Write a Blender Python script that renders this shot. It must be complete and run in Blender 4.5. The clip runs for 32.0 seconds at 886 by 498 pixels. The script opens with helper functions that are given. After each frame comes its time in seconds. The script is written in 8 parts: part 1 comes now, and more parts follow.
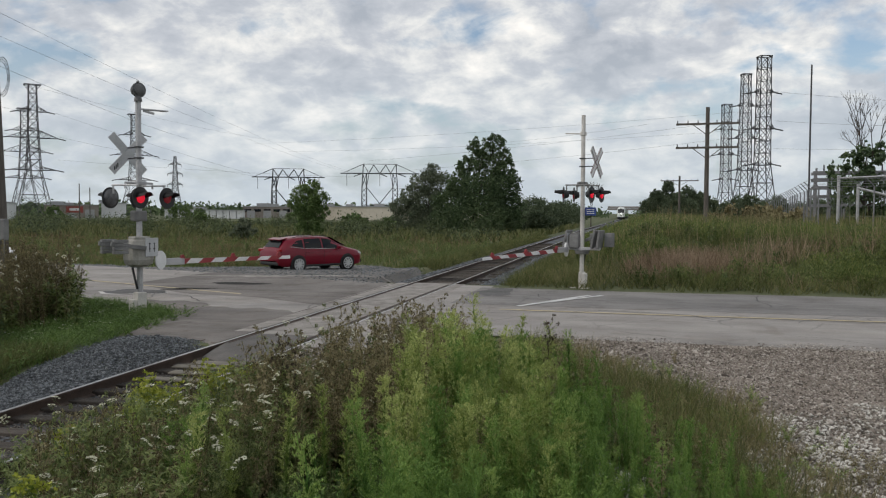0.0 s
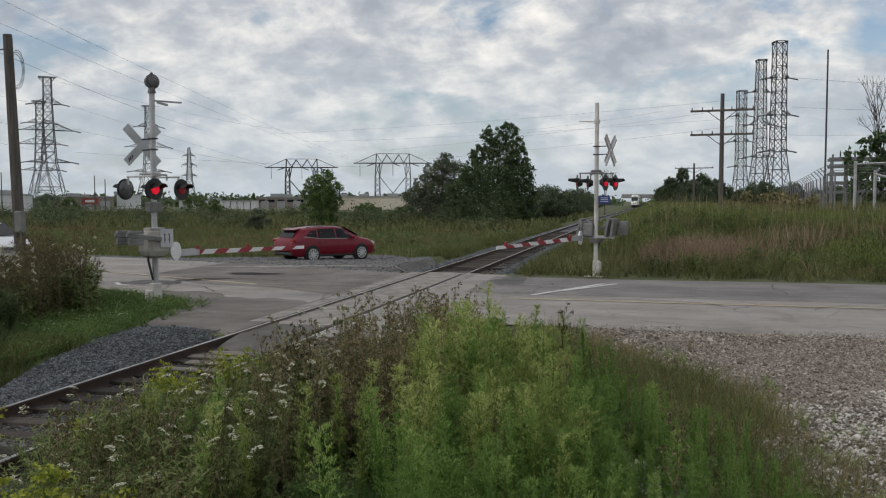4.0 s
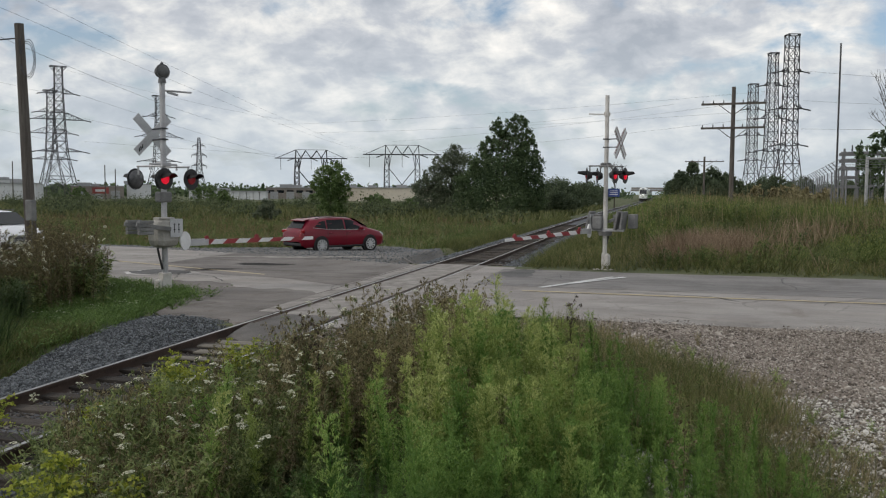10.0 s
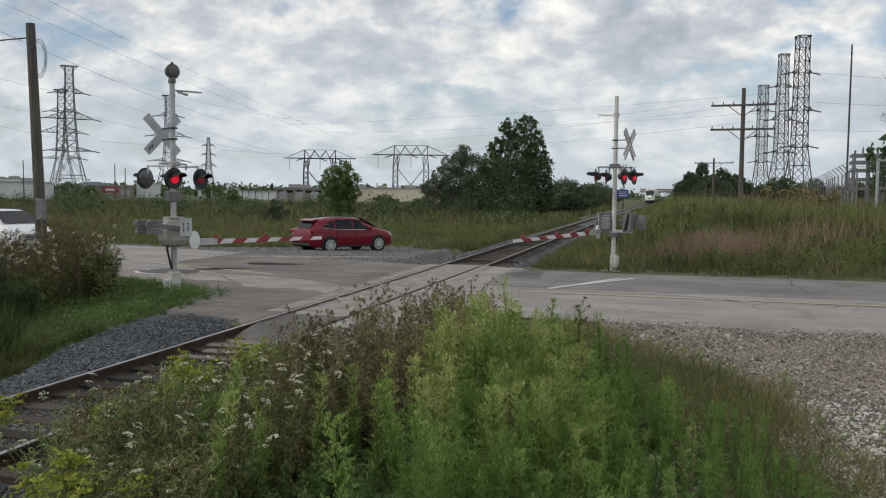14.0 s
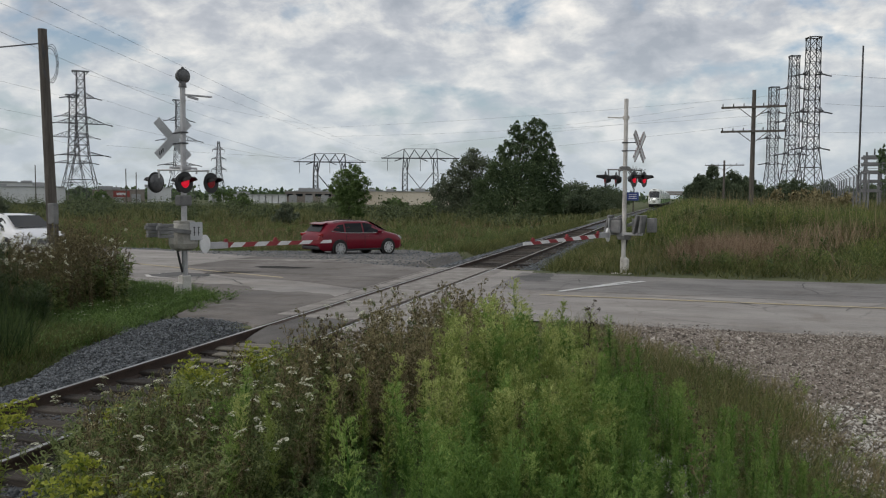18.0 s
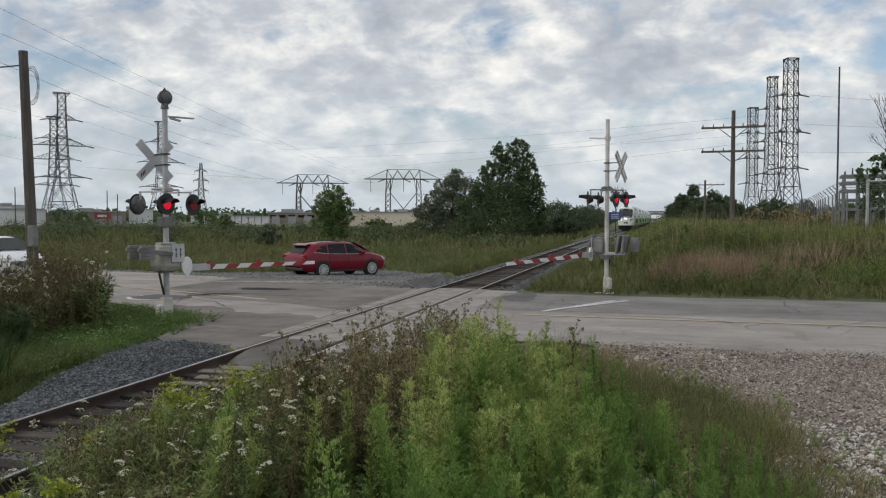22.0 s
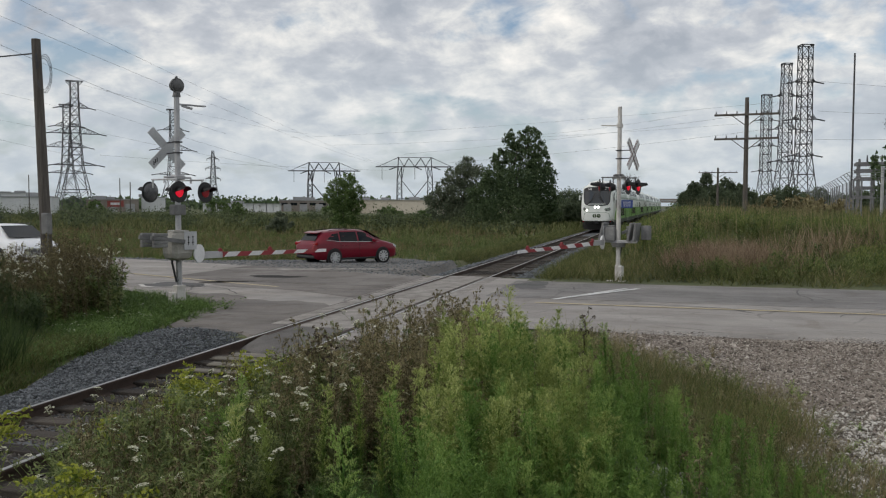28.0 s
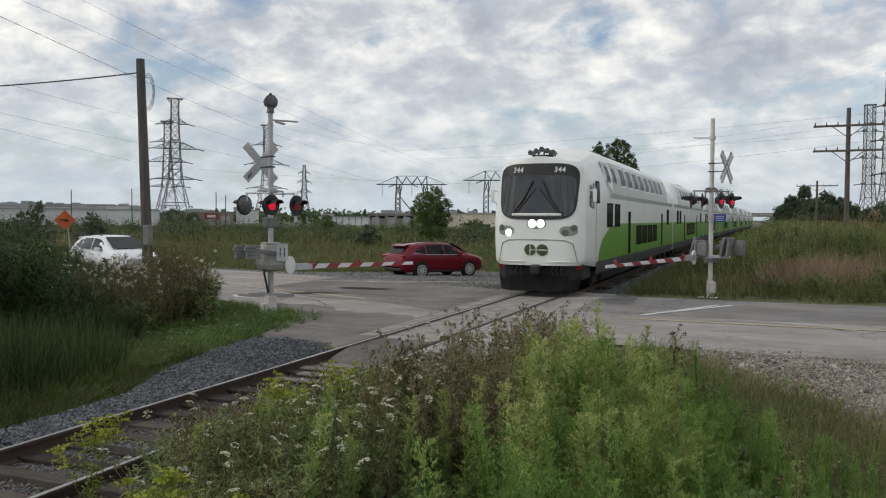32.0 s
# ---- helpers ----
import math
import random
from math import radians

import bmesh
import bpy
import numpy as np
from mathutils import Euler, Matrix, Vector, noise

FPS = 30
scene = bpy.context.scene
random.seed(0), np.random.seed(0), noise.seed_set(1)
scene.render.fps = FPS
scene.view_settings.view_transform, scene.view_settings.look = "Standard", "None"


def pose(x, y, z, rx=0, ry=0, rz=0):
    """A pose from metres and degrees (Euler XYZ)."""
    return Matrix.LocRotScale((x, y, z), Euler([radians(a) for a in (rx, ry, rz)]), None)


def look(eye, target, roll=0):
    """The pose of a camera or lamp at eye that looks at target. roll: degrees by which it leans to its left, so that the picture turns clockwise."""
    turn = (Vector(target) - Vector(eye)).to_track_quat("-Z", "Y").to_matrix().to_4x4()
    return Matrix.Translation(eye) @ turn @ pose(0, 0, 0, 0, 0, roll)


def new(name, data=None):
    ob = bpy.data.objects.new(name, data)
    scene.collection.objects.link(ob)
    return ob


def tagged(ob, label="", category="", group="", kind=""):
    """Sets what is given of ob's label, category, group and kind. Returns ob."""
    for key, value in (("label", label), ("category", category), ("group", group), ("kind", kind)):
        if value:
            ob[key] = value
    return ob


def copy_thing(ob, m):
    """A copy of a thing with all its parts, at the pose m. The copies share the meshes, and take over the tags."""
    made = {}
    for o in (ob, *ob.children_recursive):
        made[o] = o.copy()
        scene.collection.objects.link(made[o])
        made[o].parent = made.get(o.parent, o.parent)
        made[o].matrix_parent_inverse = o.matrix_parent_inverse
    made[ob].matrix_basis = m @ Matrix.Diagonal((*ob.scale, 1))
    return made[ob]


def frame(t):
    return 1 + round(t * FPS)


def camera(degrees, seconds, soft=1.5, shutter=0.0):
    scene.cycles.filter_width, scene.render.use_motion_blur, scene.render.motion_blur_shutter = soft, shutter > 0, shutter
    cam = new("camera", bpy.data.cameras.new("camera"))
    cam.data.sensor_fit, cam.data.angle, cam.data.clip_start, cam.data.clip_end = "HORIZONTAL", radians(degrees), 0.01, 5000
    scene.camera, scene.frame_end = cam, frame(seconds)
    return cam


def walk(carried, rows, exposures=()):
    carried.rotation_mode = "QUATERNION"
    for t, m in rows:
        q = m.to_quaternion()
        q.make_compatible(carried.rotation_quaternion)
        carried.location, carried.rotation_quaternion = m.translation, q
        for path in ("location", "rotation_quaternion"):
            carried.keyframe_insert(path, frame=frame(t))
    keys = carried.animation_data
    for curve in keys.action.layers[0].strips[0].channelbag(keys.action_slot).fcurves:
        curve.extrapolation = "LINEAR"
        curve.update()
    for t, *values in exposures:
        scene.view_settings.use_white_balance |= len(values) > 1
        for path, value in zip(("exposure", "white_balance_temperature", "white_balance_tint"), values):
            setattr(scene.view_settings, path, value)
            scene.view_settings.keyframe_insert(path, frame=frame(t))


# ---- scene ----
# The track runs along +y with its centre line at x = 0 and rail tops at z = 0; the road crosses it near y = 21.
EYE = (6.6, 0.0, 2.42)
PATH = [
    (0, 87.50, -0.32, 12.69), (0.5, 87.32, -0.02, 12.59), (1, 87.44, 0.17, 12.70), (1.5, 87.34, -0.16, 12.89), (2, 87.10, -0.34, 13.04),
    (2.5, 86.94, -0.53, 13.03), (3, 86.87, -0.54, 13.22), (3.5, 86.79, -0.09, 13.34), (5.5, 86.67, -0.10, 14.11), (6, 86.28, -0.36, 14.00),
    (6.5, 86.28, -0.56, 14.17), (7, 86.53, -0.26, 14.29), (7.5, 87.17, 0.09, 14.68), (8, 87.01, -0.04, 15.23), (8.5, 86.80, -0.21, 15.48),
    (9, 86.58, -0.34, 15.03), (9.5, 86.43, -0.43, 14.61), (10, 86.21, -0.33, 14.21), (10.5, 86.27, -0.36, 14.05), (11, 86.43, -0.55, 14.05),
    (11.5, 86.60, -0.48, 14.34), (12, 86.63, -0.41, 14.50), (12.5, 86.65, -0.41, 14.47), (13, 86.63, -0.40, 14.47), (13.5, 86.38, -0.46, 14.65),
    (14, 86.24, -0.55, 14.79), (14.5, 86.20, -0.63, 14.78), (16.5, 86.37, -0.70, 14.94), (17, 86.51, -0.42, 15.17), (17.5, 86.50, -0.34, 15.42),
    (18, 86.45, -0.37, 15.44), (18.5, 86.72, -0.75, 14.94), (19, 86.66, -0.80, 14.45), (19.5, 86.94, -0.63, 14.32), (20, 87.11, -0.57, 15.14),
    (20.5, 87.35, -0.55, 15.38), (21, 87.46, -0.45, 15.29), (21.5, 87.61, -0.30, 15.17), (22, 87.85, -0.12, 14.30), (22.5, 88.00, -0.06, 14.34),
    (23, 87.75, -0.18, 14.76), (23.5, 87.33, -0.22, 15.13), (24, 87.39, -0.22, 15.24), (24.5, 87.26, -0.15, 15.05), (25, 87.10, -0.04, 14.96),
    (25.5, 86.93, -0.17, 14.75), (27.5, 86.87, -0.19, 14.80), (28, 87.02, -0.13, 15.07), (28.5, 87.17, 0.10, 15.06), (29, 86.84, 0.04, 15.77),
    (29.5, 87.00, 0.17, 16.18), (30, 87.25, 0.24, 16.63), (30.5, 87.41, 0.23, 17.07), (31, 87.44, 0.28, 17.42), (31.5, 87.42, -0.21, 18.49),
    (32, 87.91, -0.32, 20.95),
]
cam = camera(55.5, 32.0, soft=1.15)
EXPOSURE = [(0.0, 0.04), (1.0, 0.03), (3.0, -0.10), (6.0, -0.03), (10.0, 0.02), (13.0, 0.05), (16.0, 0.0), (19.0, -0.12), (21.0, 0.02), (23.0, 0.02), (24.0, 0.02), (25.0, -0.06), (28.0, -0.04), (32.0, 0.05)]
walk(cam, [(t, pose(*EYE, a, b, c)) for t, a, b, c in PATH], EXPOSURE)

# ---- light ----
SUN_AZ, SUN_EL = radians(235), radians(38)
world = bpy.data.worlds.new("sky")
scene.world = world
world.use_nodes = True


def link(tree, a, b):
    tree.links.new(a, b)


def node(tree, kind, **values):
    n = tree.nodes.new(kind)
    for k, v in values.items():
        n.inputs[k.replace("_", " ")].default_value = v
    return n


def ramp(tree, fac, stops):
    r = tree.nodes.new("ShaderNodeValToRGB")
    els = r.color_ramp.elements
    while len(els) < len(stops):
        els.new(0.5)
    for e, (p, c) in zip(els, stops):
        e.position = p
        e.color = (*c, 1) if len(c) == 3 else c
    tree.links.new(fac, r.inputs[0])
    return r.outputs[0]


def maths(tree, op, a, b=None, c=None):
    n = tree.nodes.new("ShaderNodeMath")
    n.operation = op
    for i, v in enumerate((a, b, c)):
        if v is None:
            continue
        if isinstance(v, (int, float)):
            n.inputs[i].default_value = v
        else:
            tree.links.new(v, n.inputs[i])
    return n.outputs[0]


def mixcol(tree, fac, a, b, mode="MIX"):
    n = tree.nodes.new("ShaderNodeMix")
    n.data_type, n.blend_type = "RGBA", mode
    for i, v in ((0, fac), (6, a), (7, b)):
        if isinstance(v, (int, float)):
            n.inputs[i].default_value = v
        elif isinstance(v, tuple):
            n.inputs[i].default_value = (*v, 1)
        else:
            tree.links.new(v, n.inputs[i])
    return n.outputs[2]


def noise_tex(tree, vec, scale, detail=4.0, rough=0.55, distort=0.0):
    n = node(tree, "ShaderNodeTexNoise", Scale=scale, Detail=detail, Roughness=rough, Distortion=distort)
    if vec is not None:
        tree.links.new(vec, n.inputs["Vector"])
    return n.outputs["Fac"]


def make_sky():
    tr = world.node_tree
    tr.nodes.clear()
    co = tr.nodes.new("ShaderNodeTexCoord").outputs["Generated"]
    sep = tr.nodes.new("ShaderNodeSeparateXYZ")
    link(tr, co, sep.inputs[0])
    zz = maths(tr, "ADD", maths(tr, "MAXIMUM", sep.outputs[2], 0.0), 0.42)
    flat = tr.nodes.new("ShaderNodeCombineXYZ")
    link(tr, maths(tr, "DIVIDE", sep.outputs[0], zz), flat.inputs[0])
    link(tr, maths(tr, "DIVIDE", sep.outputs[1], zz), flat.inputs[1])
    vec = flat.outputs[0]
    sky = tr.nodes.new("ShaderNodeTexSky")
    sky.sky_type, sky.sun_disc = "NISHITA", False
    sky.sun_elevation, sky.sun_rotation = SUN_EL, SUN_AZ
    sky.air_density, sky.dust_density = 1.0, 2.0
    blue = mixcol(tr, 1.0, sky.outputs[0], (0.125, 0.125, 0.125), "MULTIPLY")
    big = noise_tex(tr, vec, 2.3, 5, 0.5, 0.2)
    puff = noise_tex(tr, vec, 7.0, 7, 0.55, 0.25)
    body = maths(tr, "ADD", maths(tr, "MULTIPLY", big, 0.6), maths(tr, "MULTIPLY", puff, 0.4))
    cover = ramp(tr, body, [(0.40, (0, 0, 0)), (0.48, (1, 1, 1))])
    tone = maths(tr, "ADD", maths(tr, "MULTIPLY", noise_tex(tr, vec, 3.4, 3, 0.5, 0.3), 0.5), maths(tr, "MULTIPLY", noise_tex(tr, vec, 10.0, 7, 0.6, 0.2), 0.5))
    cloud = ramp(tr, tone, [(0.36, (0.42, 0.46, 0.52)), (0.46, (0.57, 0.60, 0.65)), (0.53, (0.78, 0.79, 0.79)), (0.63, (1.09, 1.05, 0.99))])
    mixed = mixcol(tr, cover, blue, cloud)
    haze = ramp(tr, sep.outputs[2], [(0.0, (1, 1, 1)), (0.19, (0, 0, 0))])
    mixed = mixcol(tr, maths(tr, "MULTIPLY", haze, 0.85), mixed, (0.565, 0.64, 0.70))
    bg = node(tr, "ShaderNodeBackground", Strength=0.98)
    link(tr, mixed, bg.inputs[0])
    out = tr.nodes.new("ShaderNodeOutputWorld")
    link(tr, bg.outputs[0], out.inputs[0])


make_sky()
sun = new("sun", bpy.data.lights.new("sun", "SUN"))
sun.data.energy, sun.data.angle, sun.data.color = 0.9, radians(20), (1.0, 0.95, 0.88)
sun.matrix_world = look((0, 0, 50), (50 * -math.sin(SUN_AZ), 50 * -math.cos(SUN_AZ), 50 - 50 * math.tan(SUN_EL)))
scene.view_settings.exposure = 0.0


# ---- materials ----
def material(name, stops, scale=3.0, rough=0.8, metal=0.0, bump=0.2, fine=40.0, spec=0.5, detail=5.0, island=0.0, rand=0.0, stretch=None, dist=0.02):
    """A surface with colour variation at two scales and a fine relief. stops: colours from dark to light."""
    m = bpy.data.materials.new(name)
    m.use_nodes = True
    tr = m.node_tree
    bsdf = tr.nodes["Principled BSDF"]
    co = tr.nodes.new("ShaderNodeTexCoord").outputs["Object"]
    if stretch:
        mp = tr.nodes.new("ShaderNodeMapping")
        mp.inputs["Scale"].default_value = stretch
        link(tr, co, mp.inputs[0])
        co = mp.outputs[0]
    a = noise_tex(tr, co, scale, detail)
    b = noise_tex(tr, co, fine, 3)
    f = maths(tr, "ADD", maths(tr, "MULTIPLY", a, 0.65), maths(tr, "MULTIPLY", b, 0.35))
    if island:
        g = tr.nodes.new("ShaderNodeNewGeometry").outputs["Random Per Island"]
        f = maths(tr, "ADD", f, maths(tr, "MULTIPLY", maths(tr, "SUBTRACT", g, 0.5), island))
    if rand:
        g = tr.nodes.new("ShaderNodeObjectInfo").outputs["Random"]
        f = maths(tr, "ADD", f, maths(tr, "MULTIPLY", maths(tr, "SUBTRACT", g, 0.5), rand))
    n = len(stops)
    col = ramp(tr, f, [(0.32 + 0.36 * i / max(1, n - 1), s) for i, s in enumerate(stops)])
    link(tr, col, bsdf.inputs["Base Color"])
    bsdf.inputs["Roughness"].default_value = rough
    bsdf.inputs["Metallic"].default_value = metal
    bsdf.inputs["Specular IOR Level"].default_value = spec
    if bump:
        bp = node(tr, "ShaderNodeBump", Strength=bump, Distance=dist)
        link(tr, b, bp.inputs["Height"])
        link(tr, bp.outputs[0], bsdf.inputs["Normal"])
    return m


def leafy(name, stops, island=0.5, rough=0.6, rand=0.0, scale=0.6):
    """Foliage: colour by clump and by leaf, with some light through the leaf."""
    m = material(name, stops, scale=scale, fine=6.0, rough=rough, bump=0, island=island, rand=rand, spec=0.25)
    tr = m.node_tree
    bsdf = tr.nodes["Principled BSDF"]
    tl = tr.nodes.new("ShaderNodeBsdfTranslucent")
    link(tr, bsdf.inputs["Base Color"].links[0].from_socket, tl.inputs[0])
    mx = node(tr, "ShaderNodeMixShader", Fac=0.3)
    link(tr, bsdf.outputs[0], mx.inputs[1])
    link(tr, tl.outputs[0], mx.inputs[2])
    link(tr, mx.outputs[0], tr.nodes["Material Output"].inputs[0])
    return m


def glow(name, colour, strength):
    m = bpy.data.materials.new(name)
    m.use_nodes = True
    b = m.node_tree.nodes["Principled BSDF"]
    b.inputs["Base Color"].default_value = (*colour, 1)
    b.inputs["Emission Color"].default_value = (*colour, 1)
    b.inputs["Emission Strength"].default_value = strength
    b.inputs["Roughness"].default_value = 0.3
    return m


def asphalt(name, stops, crack=0.5, stain=0.5):
    """Worn asphalt: broad stains, streaks along the traffic, stone speckle and a web of thin dark cracks."""
    m = material(name, stops, scale=0.5, fine=55, rough=0.92, bump=0.4)
    tr = m.node_tree
    bsdf = tr.nodes["Principled BSDF"]
    col = bsdf.inputs["Base Color"].links[0].from_socket
    co = tr.nodes.new("ShaderNodeTexCoord").outputs["Object"]
    mp = tr.nodes.new("ShaderNodeMapping")
    mp.inputs["Scale"].default_value = (0.12, 1.5, 1.0)
    link(tr, co, mp.inputs[0])
    streak = ramp(tr, noise_tex(tr, mp.outputs[0], 1.0, 6, 0.65, 0.4), [(0.38, (0.74, 0.73, 0.72)), (0.52, (1, 1, 1)), (0.66, (1.14, 1.11, 1.07))])
    col = mixcol(tr, stain, col, streak, "MULTIPLY")
    blot = ramp(tr, noise_tex(tr, co, 0.9, 8, 0.7, 0.6), [(0.36, (0.70, 0.66, 0.62)), (0.47, (1, 1, 1)), (0.60, (1.0, 1.0, 1.0)), (0.70, (1.16, 1.13, 1.08))])
    col = mixcol(tr, stain, col, blot, "MULTIPLY")
    v = node(tr, "ShaderNodeTexVoronoi", Scale=0.55)
    v.feature = "DISTANCE_TO_EDGE"
    bend = mixcol(tr, 0.25, co, noise_colour(tr, co, 2.2))
    link(tr, bend, v.inputs["Vector"])
    line = ramp(tr, v.outputs["Distance"], [(0.006, (1, 1, 1)), (0.016, (0, 0, 0))])
    here = ramp(tr, noise_tex(tr, co, 0.23, 3), [(0.48, (0, 0, 0)), (0.58, (1, 1, 1))])
    col = mixcol(tr, maths(tr, "MULTIPLY", maths(tr, "MULTIPLY", line, here), crack), col, (0.05, 0.047, 0.045))
    link(tr, col, bsdf.inputs["Base Color"])
    return m


def noise_colour(tree, vec, scale):
    n = node(tree, "ShaderNodeTexNoise", Scale=scale, Detail=5.0)
    tree.links.new(vec, n.inputs["Vector"])
    return n.outputs["Color"]


M = {}
M["asphalt"] = asphalt("worn_asphalt", [(0.19, 0.172, 0.158), (0.285, 0.266, 0.248), (0.365, 0.344, 0.323)], 0.4, 0.55)
M["dark_asphalt"] = material("patched_asphalt", [(0.05, 0.048, 0.047), (0.09, 0.087, 0.085), (0.13, 0.126, 0.122)], scale=0.8, fine=55, rough=0.9, bump=0.35)
M["yellow_paint"] = material("worn_yellow_paint", [(0.25, 0.225, 0.18), (0.40, 0.33, 0.205), (0.52, 0.42, 0.24)], scale=3.5, fine=30, rough=0.7, bump=0.1)
M["white_paint_road"] = material("worn_white_line", [(0.25, 0.25, 0.24), (0.55, 0.55, 0.54), (0.7, 0.7, 0.68)], scale=2.2, fine=30, rough=0.7, bump=0.1)
M["soil"] = material("grassy_soil", [(0.045, 0.056, 0.022), (0.078, 0.092, 0.034), (0.125, 0.12, 0.056)], scale=0.25, fine=6, rough=0.95, bump=0.6, dist=0.1)
M["gravel"] = material("limestone_gravel_bed", [(0.12, 0.096, 0.077), (0.20, 0.166, 0.136), (0.30, 0.258, 0.217)], scale=0.6, fine=22, rough=0.95, bump=0.8, dist=0.05)
M["ballast"] = material("ballast_bed", [(0.05, 0.053, 0.06), (0.09, 0.095, 0.105), (0.15, 0.155, 0.165)], scale=1.0, fine=26, rough=0.95, bump=0.8, dist=0.05)
M["stone_light"] = material("limestone_chip", [(0.10, 0.083, 0.069), (0.215, 0.185, 0.157), (0.48, 0.435, 0.385)], scale=1.2, fine=30, rough=0.9, bump=0.3, island=0.8)
M["stone_pale"] = material("pale_limestone_chip", [(0.20, 0.18, 0.15), (0.38, 0.355, 0.315), (0.60, 0.575, 0.53)], scale=1.2, fine=30, rough=0.9, bump=0.3, island=0.8)
M["stone_grey"] = material("ballast_stone", [(0.06, 0.067, 0.073), (0.105, 0.115, 0.125), (0.175, 0.188, 0.20)], scale=1.2, fine=30, rough=0.9, bump=0.3, island=0.8)
M["stone_brown"] = material("dusty_ballast_stone", [(0.055, 0.047, 0.041), (0.10, 0.088, 0.077), (0.18, 0.162, 0.145)], scale=1.2, fine=30, rough=0.9, bump=0.3, island=0.8)
M["stone_dark"] = material("dark_ballast_stone", [(0.018, 0.016, 0.014), (0.034, 0.030, 0.026), (0.065, 0.058, 0.05)], scale=1.2, fine=30, rough=0.85, bump=0.3, island=0.8)
M["rail_rust"] = material("rusty_rail_web", [(0.03, 0.02, 0.016), (0.055, 0.035, 0.026), (0.085, 0.055, 0.04)], scale=3, fine=60, rough=0.85, bump=0.25)
M["rail_top"] = material("worn_rail_head", [(0.28, 0.27, 0.26), (0.42, 0.41, 0.40), (0.52, 0.51, 0.50)], scale=2, fine=50, rough=0.35, metal=0.9, bump=0.05)
M["tie"] = material("weathered_tie_wood", [(0.02, 0.016, 0.013), (0.044, 0.036, 0.029), (0.09, 0.076, 0.063)], scale=2, fine=30, rough=0.95, bump=0.5, rand=0.4, stretch=(1, 6, 6))
M["panel"] = material("crossing_concrete", [(0.12, 0.105, 0.092), (0.245, 0.225, 0.205), (0.36, 0.34, 0.31)], scale=2.4, fine=40, rough=0.9, bump=0.3)
M["galv"] = material("galvanised_steel", [(0.30, 0.30, 0.31), (0.42, 0.42, 0.43), (0.52, 0.52, 0.53)], scale=3, fine=40, rough=0.55, metal=0.35, bump=0.08)
M["aluminium"] = material("dull_aluminium", [(0.33, 0.34, 0.35), (0.46, 0.47, 0.48), (0.56, 0.57, 0.58)], scale=2, fine=30, rough=0.5, metal=0.4, bump=0.08)
M["black_paint"] = material("black_enamel", [(0.008, 0.008, 0.009), (0.014, 0.014, 0.015), (0.022, 0.022, 0.024)], scale=3, fine=40, rough=0.5, bump=0.05)
M["white_plastic"] = material("white_reflective_sheet", [(0.55, 0.55, 0.55), (0.68, 0.68, 0.68), (0.76, 0.76, 0.76)], scale=2, fine=30, rough=0.5, bump=0.05)
M["red_sheet"] = material("red_reflective_sheet", [(0.18, 0.018, 0.022), (0.25, 0.026, 0.032), (0.31, 0.04, 0.045)], scale=3, fine=30, rough=0.5, bump=0.05)
M["dull_white"] = material("chalky_white_paint", [(0.40, 0.38, 0.35), (0.55, 0.53, 0.50), (0.68, 0.66, 0.63)], scale=3, fine=30, rough=0.75, bump=0.15)
M["blue_sign"] = material("blue_sign_sheet", [(0.02, 0.04, 0.16), (0.03, 0.06, 0.22), (0.04, 0.08, 0.28)], scale=4, fine=30, rough=0.5, bump=0.02)
M["pole_wood"] = material("weathered_pole_wood", [(0.055, 0.047, 0.04), (0.10, 0.088, 0.077), (0.155, 0.14, 0.125)], scale=2, fine=25, rough=0.95, bump=0.5, stretch=(8, 8, 0.6))
M["lattice"] = material("lattice_steel", [(0.045, 0.045, 0.05), (0.07, 0.07, 0.075), (0.10, 0.10, 0.105)], scale=0.3, fine=4, rough=0.7, metal=0.3, bump=0)
M["wire"] = material("wire_cable", [(0.06, 0.06, 0.065), (0.09, 0.09, 0.095)], scale=1, fine=5, rough=0.7, bump=0)
M["grass"] = leafy("grass_blades", [(0.055, 0.085, 0.022), (0.105, 0.15, 0.04), (0.18, 0.21, 0.075)], island=0.5)
M["shrub"] = leafy("dull_shrub_leaves", [(0.045, 0.062, 0.03), (0.085, 0.11, 0.05), (0.14, 0.165, 0.08)], island=0.5, scale=0.2)
M["shoulder"] = material("grey_brown_hard_shoulder", [(0.075, 0.07, 0.064), (0.135, 0.127, 0.116), (0.22, 0.208, 0.19)], scale=0.35, fine=18, rough=0.95, bump=0.5, dist=0.04)
M["dark_grass"] = leafy("deep_green_blades", [(0.02, 0.038, 0.012), (0.042, 0.075, 0.02), (0.085, 0.12, 0.04)], island=0.5)
M["lane_asphalt"] = asphalt("grey_lane_asphalt", [(0.125, 0.119, 0.114), (0.19, 0.181, 0.174), (0.25, 0.239, 0.229)], 0.45, 0.7)
M["dry_grass"] = leafy("dry_grass_blades", [(0.11, 0.11, 0.05), (0.21, 0.185, 0.09), (0.34, 0.28, 0.155)], island=0.6)
M["brown_grass"] = leafy("russet_grass_heads", [(0.10, 0.07, 0.035), (0.19, 0.135, 0.07), (0.29, 0.215, 0.125)], island=0.5)
M["russet_grass"] = leafy("reddish_dry_grass_heads", [(0.17, 0.122, 0.078), (0.29, 0.21, 0.14), (0.42, 0.325, 0.23)], island=0.5)
M["far_grass"] = leafy("dull_far_meadow_grass", [(0.07, 0.085, 0.03), (0.12, 0.135, 0.05), (0.19, 0.19, 0.085)], island=0.5)
